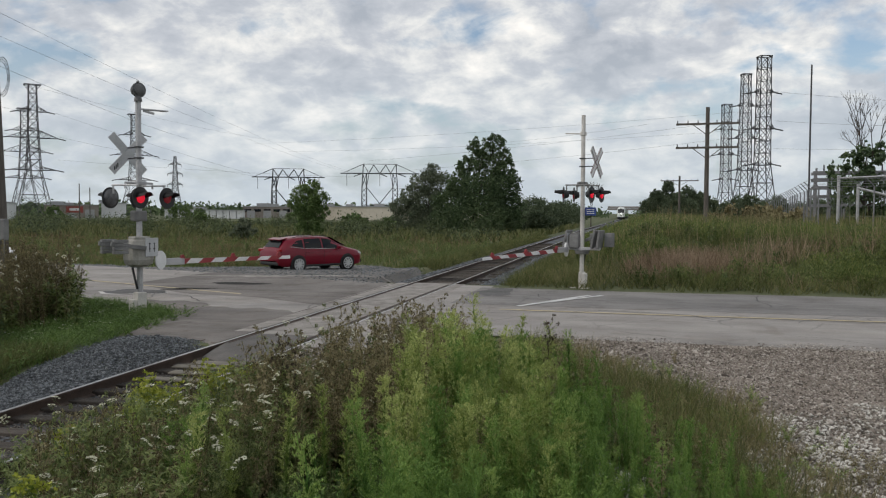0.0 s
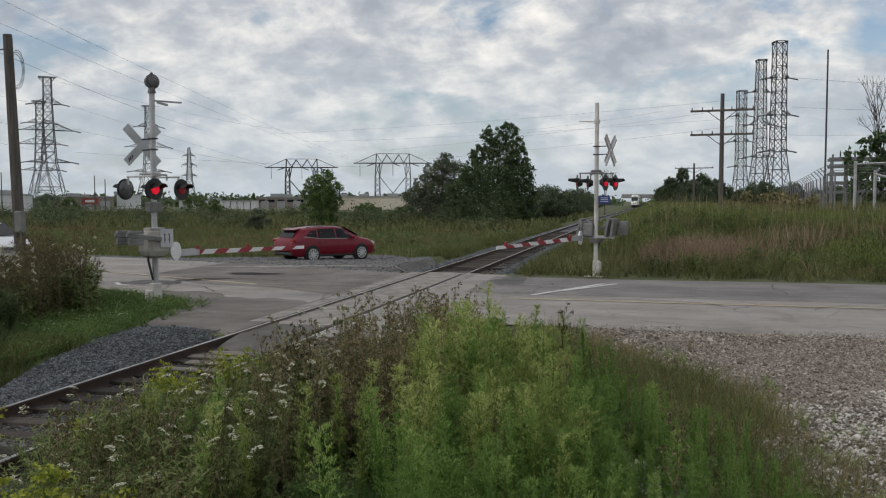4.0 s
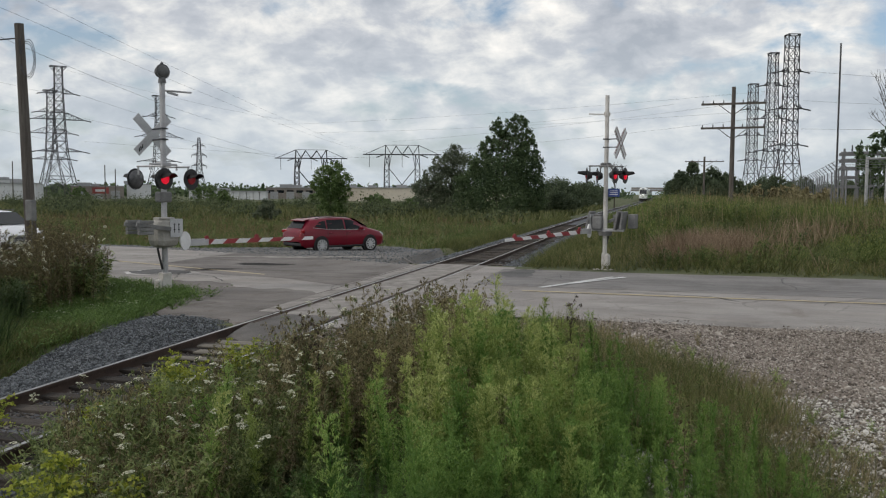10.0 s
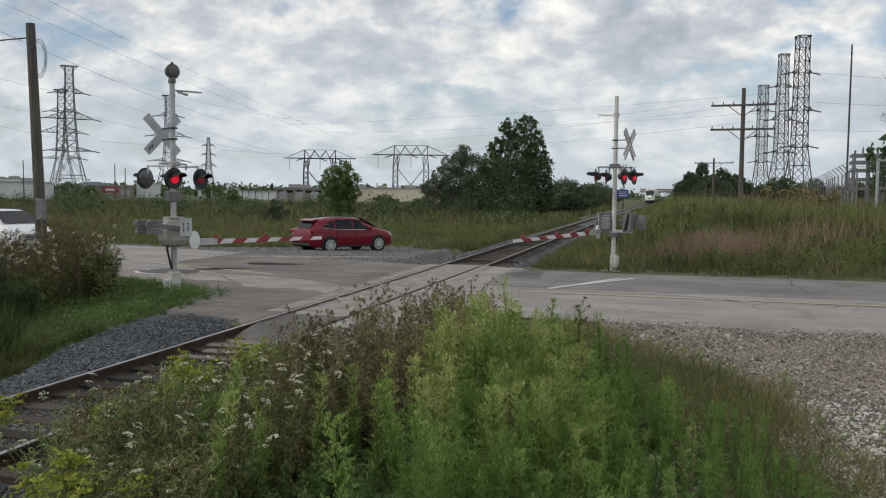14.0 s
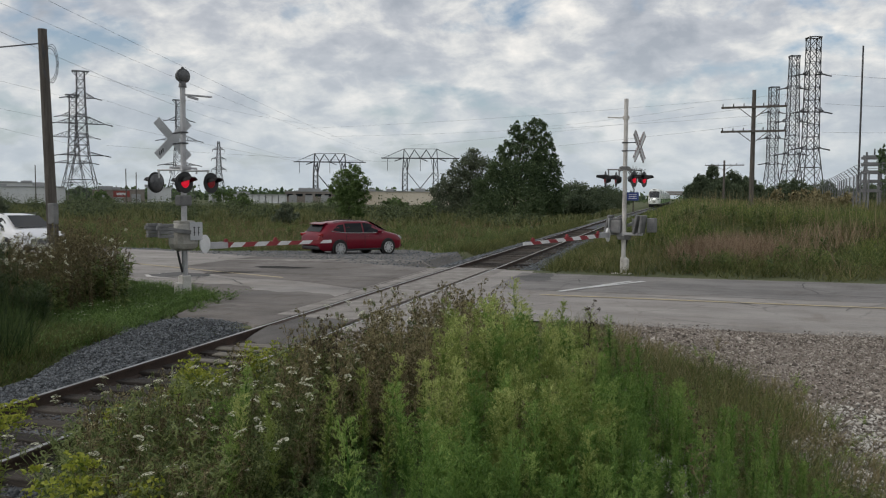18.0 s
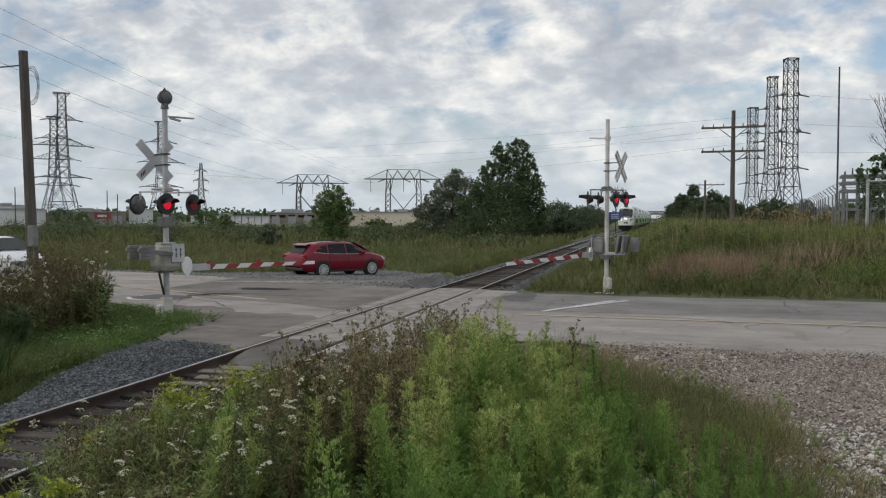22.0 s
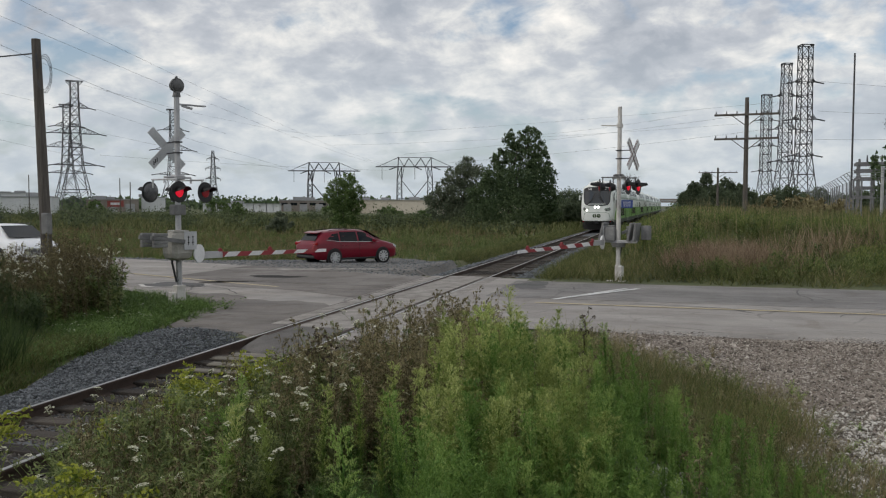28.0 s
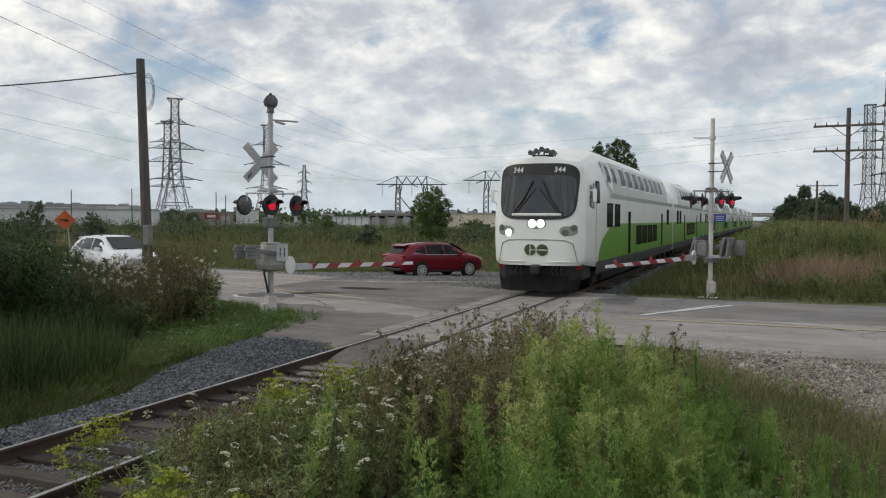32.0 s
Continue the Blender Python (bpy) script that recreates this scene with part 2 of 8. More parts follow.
# Paled and greyed leaf colours: distance haze is mixed into both.
M["leaf_willow"] = leafy("hazy_grey_green_leaves", [(0.075, 0.095, 0.062), (0.13, 0.155, 0.10), (0.20, 0.225, 0.15)], island=0.5, scale=0.3)
M["leaf_far"] = leafy("hazy_dull_green_leaves", [(0.055, 0.078, 0.045), (0.10, 0.13, 0.074), (0.155, 0.19, 0.108)], island=0.35, scale=0.3)
M["leaf_dark"] = leafy("dark_tree_leaves", [(0.046, 0.074, 0.036), (0.082, 0.122, 0.056), (0.13, 0.175, 0.082)], island=0.35, scale=0.25)
M["leaf_mid"] = leafy("green_tree_leaves", [(0.06, 0.10, 0.032), (0.11, 0.17, 0.054), (0.18, 0.245, 0.088)], island=0.5, scale=0.4)
M["weed_light"] = leafy("pale_green_weed", [(0.11, 0.175, 0.04), (0.205, 0.30, 0.072), (0.34, 0.41, 0.13)], island=0.55, rand=0.5, scale=2)
M["weed_green"] = leafy("fresh_green_weed", [(0.07, 0.145, 0.032), (0.13, 0.245, 0.054), (0.22, 0.34, 0.09)], island=0.55, rand=0.4, scale=2)
M["bank_leaf"] = leafy("dull_green_bank_leaves", [(0.07, 0.105, 0.028), (0.135, 0.18, 0.048), (0.225, 0.25, 0.08)], island=0.5, scale=0.5)
M["weed_dark"] = leafy("dark_weed_leaf", [(0.07, 0.105, 0.032), (0.135, 0.178, 0.056), (0.225, 0.26, 0.094)], island=0.55, rand=0.3, scale=2)
M["weed_brown"] = leafy("withered_stalks", [(0.088, 0.073, 0.036), (0.178, 0.152, 0.074), (0.31, 0.27, 0.15)], island=0.6, rand=0.3, scale=2)
M["weed_carrot"] = leafy("grey_green_carrot_leaf", [(0.075, 0.105, 0.035), (0.14, 0.175, 0.065), (0.25, 0.27, 0.12)], island=0.55, rand=0.3, scale=2)
# weed_green taken darker: shade beneath the tall weeds put into the leaf colour.
M["weed_under"] = leafy("shaded_fresh_weed_leaf", [(0.055, 0.125, 0.026), (0.11, 0.215, 0.045), (0.19, 0.31, 0.075)], island=0.55, rand=0.3, scale=2)
M["weed_dead"] = leafy("dark_dead_stalk", [(0.03, 0.022, 0.014), (0.055, 0.042, 0.028), (0.10, 0.078, 0.052)], island=0.5)
M["flower_white"] = leafy("white_umbel", [(0.46, 0.46, 0.34), (0.64, 0.64, 0.50), (0.78, 0.78, 0.65)], island=0.4, rough=0.8)
M["flower_yellow"] = leafy("yellow_goldenrod", [(0.22, 0.26, 0.03), (0.33, 0.37, 0.055), (0.46, 0.47, 0.09)], island=0.5)
M["weed_plume"] = leafy("yellow_green_buds", [(0.20, 0.255, 0.066), (0.32, 0.38, 0.108), (0.46, 0.50, 0.19)], island=0.5, rand=0.5, scale=2)
M["weed_bud"] = leafy("fresh_green_buds", [(0.122, 0.215, 0.048), (0.205, 0.32, 0.074), (0.32, 0.415, 0.122)], island=0.5, rand=0.4, scale=2)
M["ramp_asphalt"] = material("brownish_old_asphalt", [(0.07, 0.064, 0.06), (0.115, 0.107, 0.10), (0.16, 0.15, 0.142)], scale=1.2, fine=50, rough=0.95, bump=0.4)
M["bleached"] = material("bleached_board_wood", [(0.09, 0.08, 0.066), (0.165, 0.15, 0.122), (0.25, 0.23, 0.19)], scale=2, fine=30, rough=0.9, bump=0.4, stretch=(1, 6, 6))
M["apron_asphalt"] = asphalt("grey_brown_apron_asphalt", [(0.105, 0.092, 0.083), (0.165, 0.15, 0.138), (0.23, 0.213, 0.198)], 0.5, 0.9)
M["lawn"] = leafy("bright_verge_grass", [(0.06, 0.11, 0.028), (0.115, 0.195, 0.046), (0.19, 0.28, 0.08)], island=0.5, scale=1.0)
M["golden_leaf"] = leafy("yellow_green_goldenrod_leaf", [(0.11, 0.16, 0.03), (0.19, 0.25, 0.048), (0.29, 0.33, 0.08)], island=0.5, rand=0.3, scale=2)
M["bank_grass"] = leafy("sunlit_bank_grass", [(0.068, 0.084, 0.027), (0.125, 0.142, 0.046), (0.21, 0.21, 0.084)], island=0.5)
M["bark"] = material("rough_bark", [(0.03, 0.025, 0.02), (0.06, 0.05, 0.04), (0.10, 0.085, 0.07)], scale=3, fine=25, rough=0.95, bump=0.6, stretch=(4, 4, 0.7))


# ---- building blocks ----
def grid_height(x, y):
    """Height of the ground: level by the road, lower in the field, a grassy bank beside the track."""
    def sm(a, b, v):
        u = np.clip((v - a) / (b - a), 0, 1)
        return u * u * (3 - 2 * u)
    x, y = np.asarray(x, float), np.asarray(y, float)
    z = np.zeros(np.broadcast(x, y).shape)
    z = z - 0.5 * sm(29, 45, y) * sm(-1.5, -5.0, x)
    bank = sm(3.0, 8.5, x) * sm(26.9, 38, y)
    z = z + bank * (1.45 + 0.15 * np.sin(x * 0.21 + 1) * sm(30, 45, y))
    dip = sm(2.7, 2.0, np.abs(x)) * np.maximum(sm(14.0, 13.5, y), sm(28.0, 28.6, y))
    return z - 0.36 * dip


def ground_z(x, y):
    return float(grid_height(x, y))


def part(name, bm, mat, parent=None, label="", smooth=False):
    """One bmesh as one mesh object, under a thing or a part."""
    me = bpy.data.meshes.new(name)
    if smooth:
        for f in bm.faces:
            f.smooth = True
    bm.to_mesh(me)
    bm.free()
    mats = mat if isinstance(mat, (list, tuple)) else [mat]
    for m in mats:
        me.materials.append(M[m] if isinstance(m, str) else m)
    ob = new(name, me)
    if parent is not None:
        ob.parent = parent
    if label:
        ob["label"] = label
    return ob


def thing(name, m, label, category, group="", kind=""):
    e = new(name)
    e.empty_display_size = 0.2
    e.matrix_basis = m
    return tagged(e, label, category, group, kind)


def sheet(name, verts, faces, mat, parent=None):
    me = bpy.data.meshes.new(name)
    me.from_pydata([tuple(v) for v in verts], [], [tuple(f) for f in faces])
    mats = mat if isinstance(mat, (list, tuple)) else [mat]
    for m in mats:
        me.materials.append(M[m])
    ob = new(name, me)
    if parent is not None:
        ob.parent = parent
    return ob


def quads(name, V, mat, parent=None, size=4):
    """Many separate small faces: V has shape (n, size, 3)."""
    V = np.ascontiguousarray(V, dtype=np.float32)
    n = V.shape[0]
    me = bpy.data.meshes.new(name)
    me.vertices.add(n * size)
    me.vertices.foreach_set("co", V.ravel())
    me.loops.add(n * size)
    me.loops.foreach_set("vertex_index", np.arange(n * size, dtype=np.int32))
    me.polygons.add(n)
    me.polygons.foreach_set("loop_start", np.arange(0, n * size, size, dtype=np.int32))
    me.polygons.foreach_set("loop_total", np.full(n, size, dtype=np.int32))
    me.update(calc_edges=True)
    me.materials.append(M[mat] if isinstance(mat, str) else mat)
    ob = new(name, me)
    if parent is not None:
        ob.parent = parent
    return ob


def box(bm, c, s, r=None, bevel=0.0):
    m = Matrix.Translation(c)
    if r is not None:
        m = m @ (r if isinstance(r, Matrix) else pose(0, 0, 0, *r))
    g = bmesh.ops.create_cube(bm, size=1, matrix=m @ Matrix.Diagonal((*s, 1)))
    if bevel:
        es = {e for v in g["verts"] for e in v.link_edges}
        bmesh.ops.bevel(bm, geom=list(es), offset=bevel, segments=2, affect="EDGES", profile=0.5)
    return g


def rod(bm, a, b, r0, r1=None, seg=8, caps=True):
    a, b = Vector(a), Vector(b)
    d = b - a
    m = Matrix.Translation((a + b) / 2) @ d.to_track_quat("Z", "Y").to_matrix().to_4x4()
    return bmesh.ops.create_cone(bm, cap_ends=caps, segments=seg, radius1=r0, radius2=r0 if r1 is None else r1, depth=d.length, matrix=m)


def tube(bm, pts, r, seg=8):
    """A round bar along the points, as one closed skin."""
    pts = [Vector(p) for p in pts]
    rings = []
    for k, p in enumerate(pts):
        d = (pts[min(k + 1, len(pts) - 1)] - pts[max(k - 1, 0)]).normalized()
        a = d.cross(Vector((0, 0, 1)) if abs(d.z) < 0.9 else Vector((1, 0, 0))).normalized()
        b = d.cross(a)
        rings.append([bm.verts.new(p + (a * math.cos(math.tau * j / seg) + b * math.sin(math.tau * j / seg)) * r) for j in range(seg)])
    for u, v in zip(rings, rings[1:]):
        for j in range(seg):
            bm.faces.new((u[j], v[j], v[(j + 1) % seg], u[(j + 1) % seg]))
    if seg > 2:
        bm.faces.new(rings[0])
        bm.faces.new(rings[-1][::-1])


def ball(bm, c, r, seg=12, scale=(1, 1, 1)):
    return bmesh.ops.create_uvsphere(bm, u_segments=seg, v_segments=max(4, seg // 2), radius=r, matrix=Matrix.Translation(c) @ Matrix.Diagonal((*scale, 1)))


def prism(bm, outline, axis, a, b):
    """A flat outline (pairs) pushed along an axis from a to b."""
    def put(p, d):
        return {"x": (d, p[0], p[1]), "y": (p[0], d, p[1]), "z": (p[0], p[1], d)}[axis]
    lo = [bm.verts.new(put(p, a)) for p in outline]
    hi = [bm.verts.new(put(p, b)) for p in outline]
    n = len(outline)
    fs = [bm.faces.new(lo[::-1]), bm.faces.new(hi)]
    for i in range(n):
        fs.append(bm.faces.new((lo[i], lo[(i + 1) % n], hi[(i + 1) % n], hi[i])))
    bmesh.ops.recalc_face_normals(bm, faces=fs)
    return fs


def B():
    return bmesh.new()


# ---- ground, road, track bed ----
def steps(*spans):
    out = []
    for a, b, n in spans:
        out += list(np.linspace(a, b, n, endpoint=False))
    return np.array(out + [spans[-1][1]])


def height_sheet(name, xs, ys, mat, lift=0.0, keep=None, parent=None):
    X, Y = np.meshgrid(xs, ys)
    Z = grid_height(X, Y) + lift
    V = np.stack([X, Y, Z], -1).reshape(-1, 3)
    nx = len(xs)
    F = []
    for j in range(len(ys) - 1):
        for i in range(nx - 1):
            if keep is None or keep((xs[i] + xs[i + 1]) / 2, (ys[j] + ys[j + 1]) / 2):
                a = j * nx + i
                F.append((a, a + 1, a + nx + 1, a + nx))
    return sheet(name, V, F, mat, parent)


ground = height_sheet("ground", steps((-4000, -300, 8), (-300, -40, 14), (-40, -4, 36), (-4, 4, 32), (4, 40, 36), (40, 300, 14), (300, 4000, 8)),
                      steps((-300, -10, 8), (-10, 12, 22), (12, 14, 8), (14, 27.5, 13), (27.5, 29, 6), (29, 60, 31), (60, 300, 24), (300, 5000, 10)), "soil", -0.03)
tagged(ground, "rough grassy ground with bare soil reaching the horizon", "ground", kind="structure")


def road_mid(x):
    return 20.45 + 0.43 * (math.sqrt(x * x + 9) - x) / 2


def road_near(x):
    u = min(1, max(0, (x + 10) / 12))
    return road_mid(x) - (3.4 + 1.0 * u)


def road_far(x):
    return road_mid(x) + 5.9 + 0.35 * math.sin(x * 0.7) * 0.2


def strip(name, xs, lo, hi, mat, z=0.004, n=6, parent=None):
    V, F = [], []
    for x in xs:
        a, b = lo(x), hi(x)
        for k in range(n + 1):
            y = a + (b - a) * k / n
            V.append((x, y, ground_z(x, y) + z))
    for i in range(len(xs) - 1):
        for k in range(n):
            p = i * (n + 1) + k
            F.append((p, p + n + 1, p + n + 2, p + 1))
    return sheet(name, V, F, mat, parent)


RX_L = steps((-90, -20, 14), (-20, -0.95, 60))
RX_R = steps((1.9, 20, 20), (20, 120, 10))
road_a = strip("road", RX_L, road_near, road_far, "asphalt", 0.006)
tagged(road_a, "worn light grey asphalt road with cracks and patches", "road", kind="structure")
road_b = strip("road", RX_R, road_near, road_far, "asphalt", 0.006)
tagged(road_b, "worn light grey asphalt road beside the level crossing", "road", kind="structure")
def apron_edge(x):
    pts = [(-6.5, 19.4), (-5.2, 18.9), (-4.2, 18.3), (-3.6, 16.6), (-3.15, 15.0), (-2.6, 14.3), (-1.6, 13.75), (-0.9, 13.3)]
    return float(np.interp(x, [q[0] for q in pts], [q[1] for q in pts])) + 0.08 * math.sin(x * 9) + 0.05 * math.sin(x * 23)


apron = strip("road", steps((-6.2, -0.80, 60)), apron_edge, lambda x: road_mid(x) - 2.6 + 0.25 * math.sin(x * 2.3) + 0.1 * math.sin(x * 7), "apron_asphalt", 0.010)
tagged(apron, "asphalt apron beside the rails at the crossing", "road", kind="structure")
apron_b = strip("road", steps((0.95, 2.2, 4)), lambda x: 13.9, lambda x: road_far(x) + 0.5, "asphalt", 0.010)
tagged(apron_b, "asphalt apron beside the rails at the crossing", "road", kind="structure")
far_lane = strip("pavement", RX_R, lambda x: road_mid(x) + 1.0, lambda x: road_far(x) - 0.1, "lane_asphalt", 0.011)
tagged(far_lane, "darker grey asphalt of the far lane", "pavement", kind="structure")
near_lane = strip("pavement", steps((-9.5, -1.3, 40)), lambda x: road_mid(x) - 0.2 + 0.22 * math.sin(x * 1.3) - 0.5 * min(1, (x + 9.5) / 3), lambda x: road_far(x) - 0.1, "apron_asphalt", 0.011)
tagged(near_lane, "greyer resurfaced asphalt next to the rails", "pavement", kind="structure")
line_l = strip("trim", steps((-60, -4.5, 40)), lambda x: road_mid(x) - 0.09, lambda x: road_mid(x) + 0.09, "yellow_paint", 0.016, 1)
tagged(line_l, "faded yellow centre line painted on the asphalt", "road line", kind="structure")
line_r = strip("trim", steps((3.4, 90, 40)), lambda x: road_mid(x) - 0.09, lambda x: road_mid(x) + 0.09, "yellow_paint", 0.016, 1)
tagged(line_r, "faded yellow centre line painted on the asphalt", "road line", kind="structure")
bm = B()
for k in range(2):
    a, b = Vector((3.75 + 0.26 * k, 21.5 + 0.5 * k, 0.018 + 0.005 * k)), Vector((5.40 + 0.36 * k, 24.9, 0.018 + 0.005 * k))
    s = Vector((0.075, -0.035, 0))
    bm.faces.new([bm.verts.new(p) for p in (a - s, a + s, b + s, b - s)])
stop = tagged(part("trim", bm, "white_paint_road"), "worn white stop line painted across the lane", "road line", kind="structure")

gravel = height_sheet("pavement", steps((4.2, 30, 40)), steps((3, 16.6, 30)), "gravel", 0.0,
                      keep=lambda x, y: x > 5.4 + 0.35 * (16 - y) * 0.6 and y < road_near(x) + 0.6)
tagged(gravel, "pale crushed limestone gravel lot beside the road", "gravel lot", kind="structure")
def pull_off(x):
    return 13.0 * max(0.0, 1 - abs(x + 6.8) / 6.5) ** 0.6 + 0.5 * math.sin(x * 1.3) + 0.3 * math.sin(x * 3.1 + 1)


shoulder = height_sheet("pavement", steps((-40, -16, 30), (-16, -1.6, 60)), steps((25, 48, 92)), "shoulder", 0.002,
                        keep=lambda x, y: road_far(x) - 0.4 < y < road_far(x) + 1.6 + pull_off(x))
tagged(shoulder, "dark grey gravel shoulder and pull-off beyond the road", "shoulder", kind="structure")

def track_x(y):
    """The track is straight at the crossing and swings a little aside far off."""
    return 0.0 if y < 80 else 2.3 * (1 - math.exp(-((y - 80) / 150) ** 1.5))


TRACK_Y = [-30, 14.0, 28.0, 80, 110, 140, 170, 200, 240, 290, 350, 420, 520, 720]


def along_track(bm, outline, y0, y1):
    """A section drawn along the track, bent with it."""
    ys = [y for y in TRACK_Y if y0 <= y <= y1]
    rings = [[bm.verts.new((x + track_x(y), y, z)) for x, z in outline] for y in ys]
    n = len(outline)
    for a, b in zip(rings, rings[1:]):
        for k in range(n):
            bm.faces.new((a[k], a[(k + 1) % n], b[(k + 1) % n], b[k]))
    bm.faces.new(rings[0])
    bm.faces.new(rings[-1][::-1])
    bmesh.ops.recalc_face_normals(bm, faces=bm.faces[:])


ballast_bed = B()
along_track(ballast_bed, [(-2.2, -0.29), (-1.5, -0.17), (1.5, -0.17), (2.3, -0.29), (2.3, -0.5), (-2.2, -0.5)], -30, 14.0)
along_track(ballast_bed, [(-2.2, -0.29), (-1.5, -0.17), (1.5, -0.17), (2.3, -0.29), (2.3, -0.5), (-2.2, -0.5)], 28.0, 720)
tagged(part("track_bed", ballast_bed, "ballast"), "grey crushed stone track bed under the ties", "track bed", kind="structure")


# ---- track ----
RAIL = [(-0.07, -0.17), (0.07, -0.17), (0.07, -0.155), (0.012, -0.135), (0.010, -0.045), (0.036, -0.035), (0.036, -0.006), (0.028, 0.0),
        (-0.028, 0.0), (-0.036, -0.006), (-0.036, -0.035), (-0.010, -0.045), (-0.012, -0.135), (-0.07, -0.155)]


def rail(x):
    r = thing("rail", pose(x, 0, 0), "rusty steel rail with a worn bright head", "rail", "rails of the track")
    bm = B()
    along_track(bm, RAIL, -30, 720)
    part("web", bm, "rail_rust", r)
    bm = B()
    along_track(bm, [(-0.026, -0.001), (0.026, -0.001), (0.026, 0.003), (-0.026, 0.003)], -30, 720)
    part("running_surface", bm, "rail_top", r, "worn bright steel rail head")


rail(-0.7535)
rail(0.7535)


def ties():
    rng = random.Random(4)
    bm = B()
    box(bm, (0, 0, 0), (2.6, 0.22, 0.16), bevel=0.012)
    me = bpy.data.meshes.new("tie")
    bm.to_mesh(me)
    bm.free()
    me.materials.append(M["tie"])
    y = -6.0
    while y < 70:
        if not 13.2 < y < 28.1:
            ob = new("tie", me)
            ob.matrix_basis = pose(rng.uniform(-0.05, 0.05), y, -0.195 + rng.uniform(-0.015, 0.01), 0, rng.uniform(-0.5, 0.5), rng.uniform(-1.5, 1.5))
            tagged(ob, "weathered dark timber tie bedded in ballast", "railway tie", "ties of the track")
        y += 0.53 if y < 40 else 0.9


ties()


def crossing_panels():
    cp = thing("crossing_surface", pose(0, 0, 0), "worn asphalt and timber surface between the crossing rails", "crossing surface", kind="structure")
    for y0, y1, m in ((15.4, 17.6, "panel"), (17.62, 21.2, "panel"), (21.22, 24.8, "panel"), (24.82, 28.0, "panel")):
        bm = B()
        box(bm, (0, (y0 + y1) / 2, -0.1), (1.30, y1 - y0, 0.19), bevel=0.012)
        part("panel", bm, m, cp)
    # asphalt ramp that rounds down to the ties, and bleached boards before it
    bm = B()
    rows = []
    for k in range(13):
        x = -0.67 + 1.34 * k / 12
        near = 13.0 + 0.55 * max(0.0, -x - 0.25) ** 0.7 + 0.05 * math.sin(9 * x)
        dip = 0.05 * max(0.0, -x - 0.2)
        rows.append([(x, y, z) for y, z in ((near - 0.10, -0.20), (near, -0.09 - dip), (near + 0.30, -0.035 - dip), (14.15, 0.0), (15.38, 0.0))])
    for a, b in zip(rows, rows[1:]):
        va, vb = [bm.verts.new(p) for p in a], [bm.verts.new(p) for p in b]
        for j in range(4):
            bm.faces.new((va[j], vb[j], vb[j + 1], va[j + 1]))
    bmesh.ops.remove_doubles(bm, verts=bm.verts[:], dist=1e-4)
    part("asphalt_ramp", bm, "ramp_asphalt", cp, "dark asphalt rounded off before the ties", smooth=True)
    for y, w, dx in ((12.72, 0.30, 0.05), (12.34, 0.22, -0.1), (11.9, 0.24, 0.12), (11.35, 0.20, 0.0)):
        bm = B()
        box(bm, (dx, y, -0.112), (1.12, w, 0.03), (0, 0, dx * 12), bevel=0.008)
        part("board", bm, "bleached", cp, "sun-bleached broken board between the rails")
    for s in (-1, 1):
        for y0, y1 in ((15.5 if s < 0 else 14.0, 17.6), (17.62, 21.2), (21.22, 24.8), (24.82, 27.6)):
            bm = B()
            box(bm, (s * 1.0, (y0 + y1) / 2, -0.085), (0.38, y1 - y0, 0.2), bevel=0.012)
            part("panel", bm, "panel", cp)


crossing_panels()


# ---- crossing signals ----
def light_unit(parent, at, facing, lit, dome=False):
    """One flashing light: a round black background, a hood and a red lens. facing: unit vector in the mast's frame."""
    f = Vector(facing)
    rot = f.to_track_quat("Z", "Y").to_matrix().to_4x4()
    base = Matrix.Translation(at)
    bm = B()
    bmesh.ops.create_cone(bm, cap_ends=True, segments=28, radius1=0.255, radius2=0.255, depth=0.012, matrix=base @ Matrix.Translation(f * 0.06) @ rot)
    if not dome:
        bmesh.ops.create_cone(bm, cap_ends=True, segments=20, radius1=0.09, radius2=0.165, depth=0.16, matrix=base @ Matrix.Translation(f * -0.03) @ rot)
    u = part("light_unit", bm, "black_paint", parent)
    if dome:
        bm = B()
        ball(bm, (0, 0, 0), 0.215, 24, (1, 1, 0.42))
        bmesh.ops.transform(bm, matrix=base @ Matrix.Translation(f * 0.05) @ rot, verts=bm.verts[:])
        part("back_dome", bm, "lens_clear", u, "dull grey metal back of the light", smooth=True)
    bm = B()
    n, r = 14, 0.15
    rows = []
    side = rot.to_3x3() @ Vector((1, 0, 0))
    up = Vector((0, 0, 1))
    side = up.cross(f).normalized()
    for d, cut in ((0.066, 0.25), (0.34, 0.75)):
        ring = []
        for k in range(n + 1):
            a = -0.25 + cut + (math.pi + 0.5 - 2 * cut) * k / n
            ring.append(bm.verts.new(Vector(at) + f * d + side * (math.cos(a) * r) + up * (math.sin(a) * r - d * 0.05)))
        rows.append(ring)
    for k in range(n):
        bm.faces.new((rows[0][k], rows[0][k + 1], rows[1][k + 1], rows[1][k]))
    bmesh.ops.solidify(bm, geom=bm.faces[:], thickness=0.006)
    part("hood", bm, "black_paint", u)
    bm = B()
    ball(bm, (0, 0, 0), 0.128, 16, (1, 1, 0.3))
    bmesh.ops.transform(bm, matrix=base @ Matrix.Translation(f * 0.068) @ rot, verts=bm.verts[:])
    part("lens", bm, "lens_lit" if lit else "lens_dim", u, "glowing red lens" if lit else "dark red lens", smooth=True)
    return u


M["lens_lit"] = glow("red_lens_lit", (0.75, 0.006, 0.03), 0.62)
M["lens_clear"] = material("grey_clear_lens", [(0.05, 0.05, 0.052), (0.10, 0.10, 0.105), (0.16, 0.16, 0.165)], scale=6, fine=60, rough=0.2, bump=0.1)
M["lens_dim"] = glow("red_lens_dim", (0.22, 0.010, 0.016), 0.16)


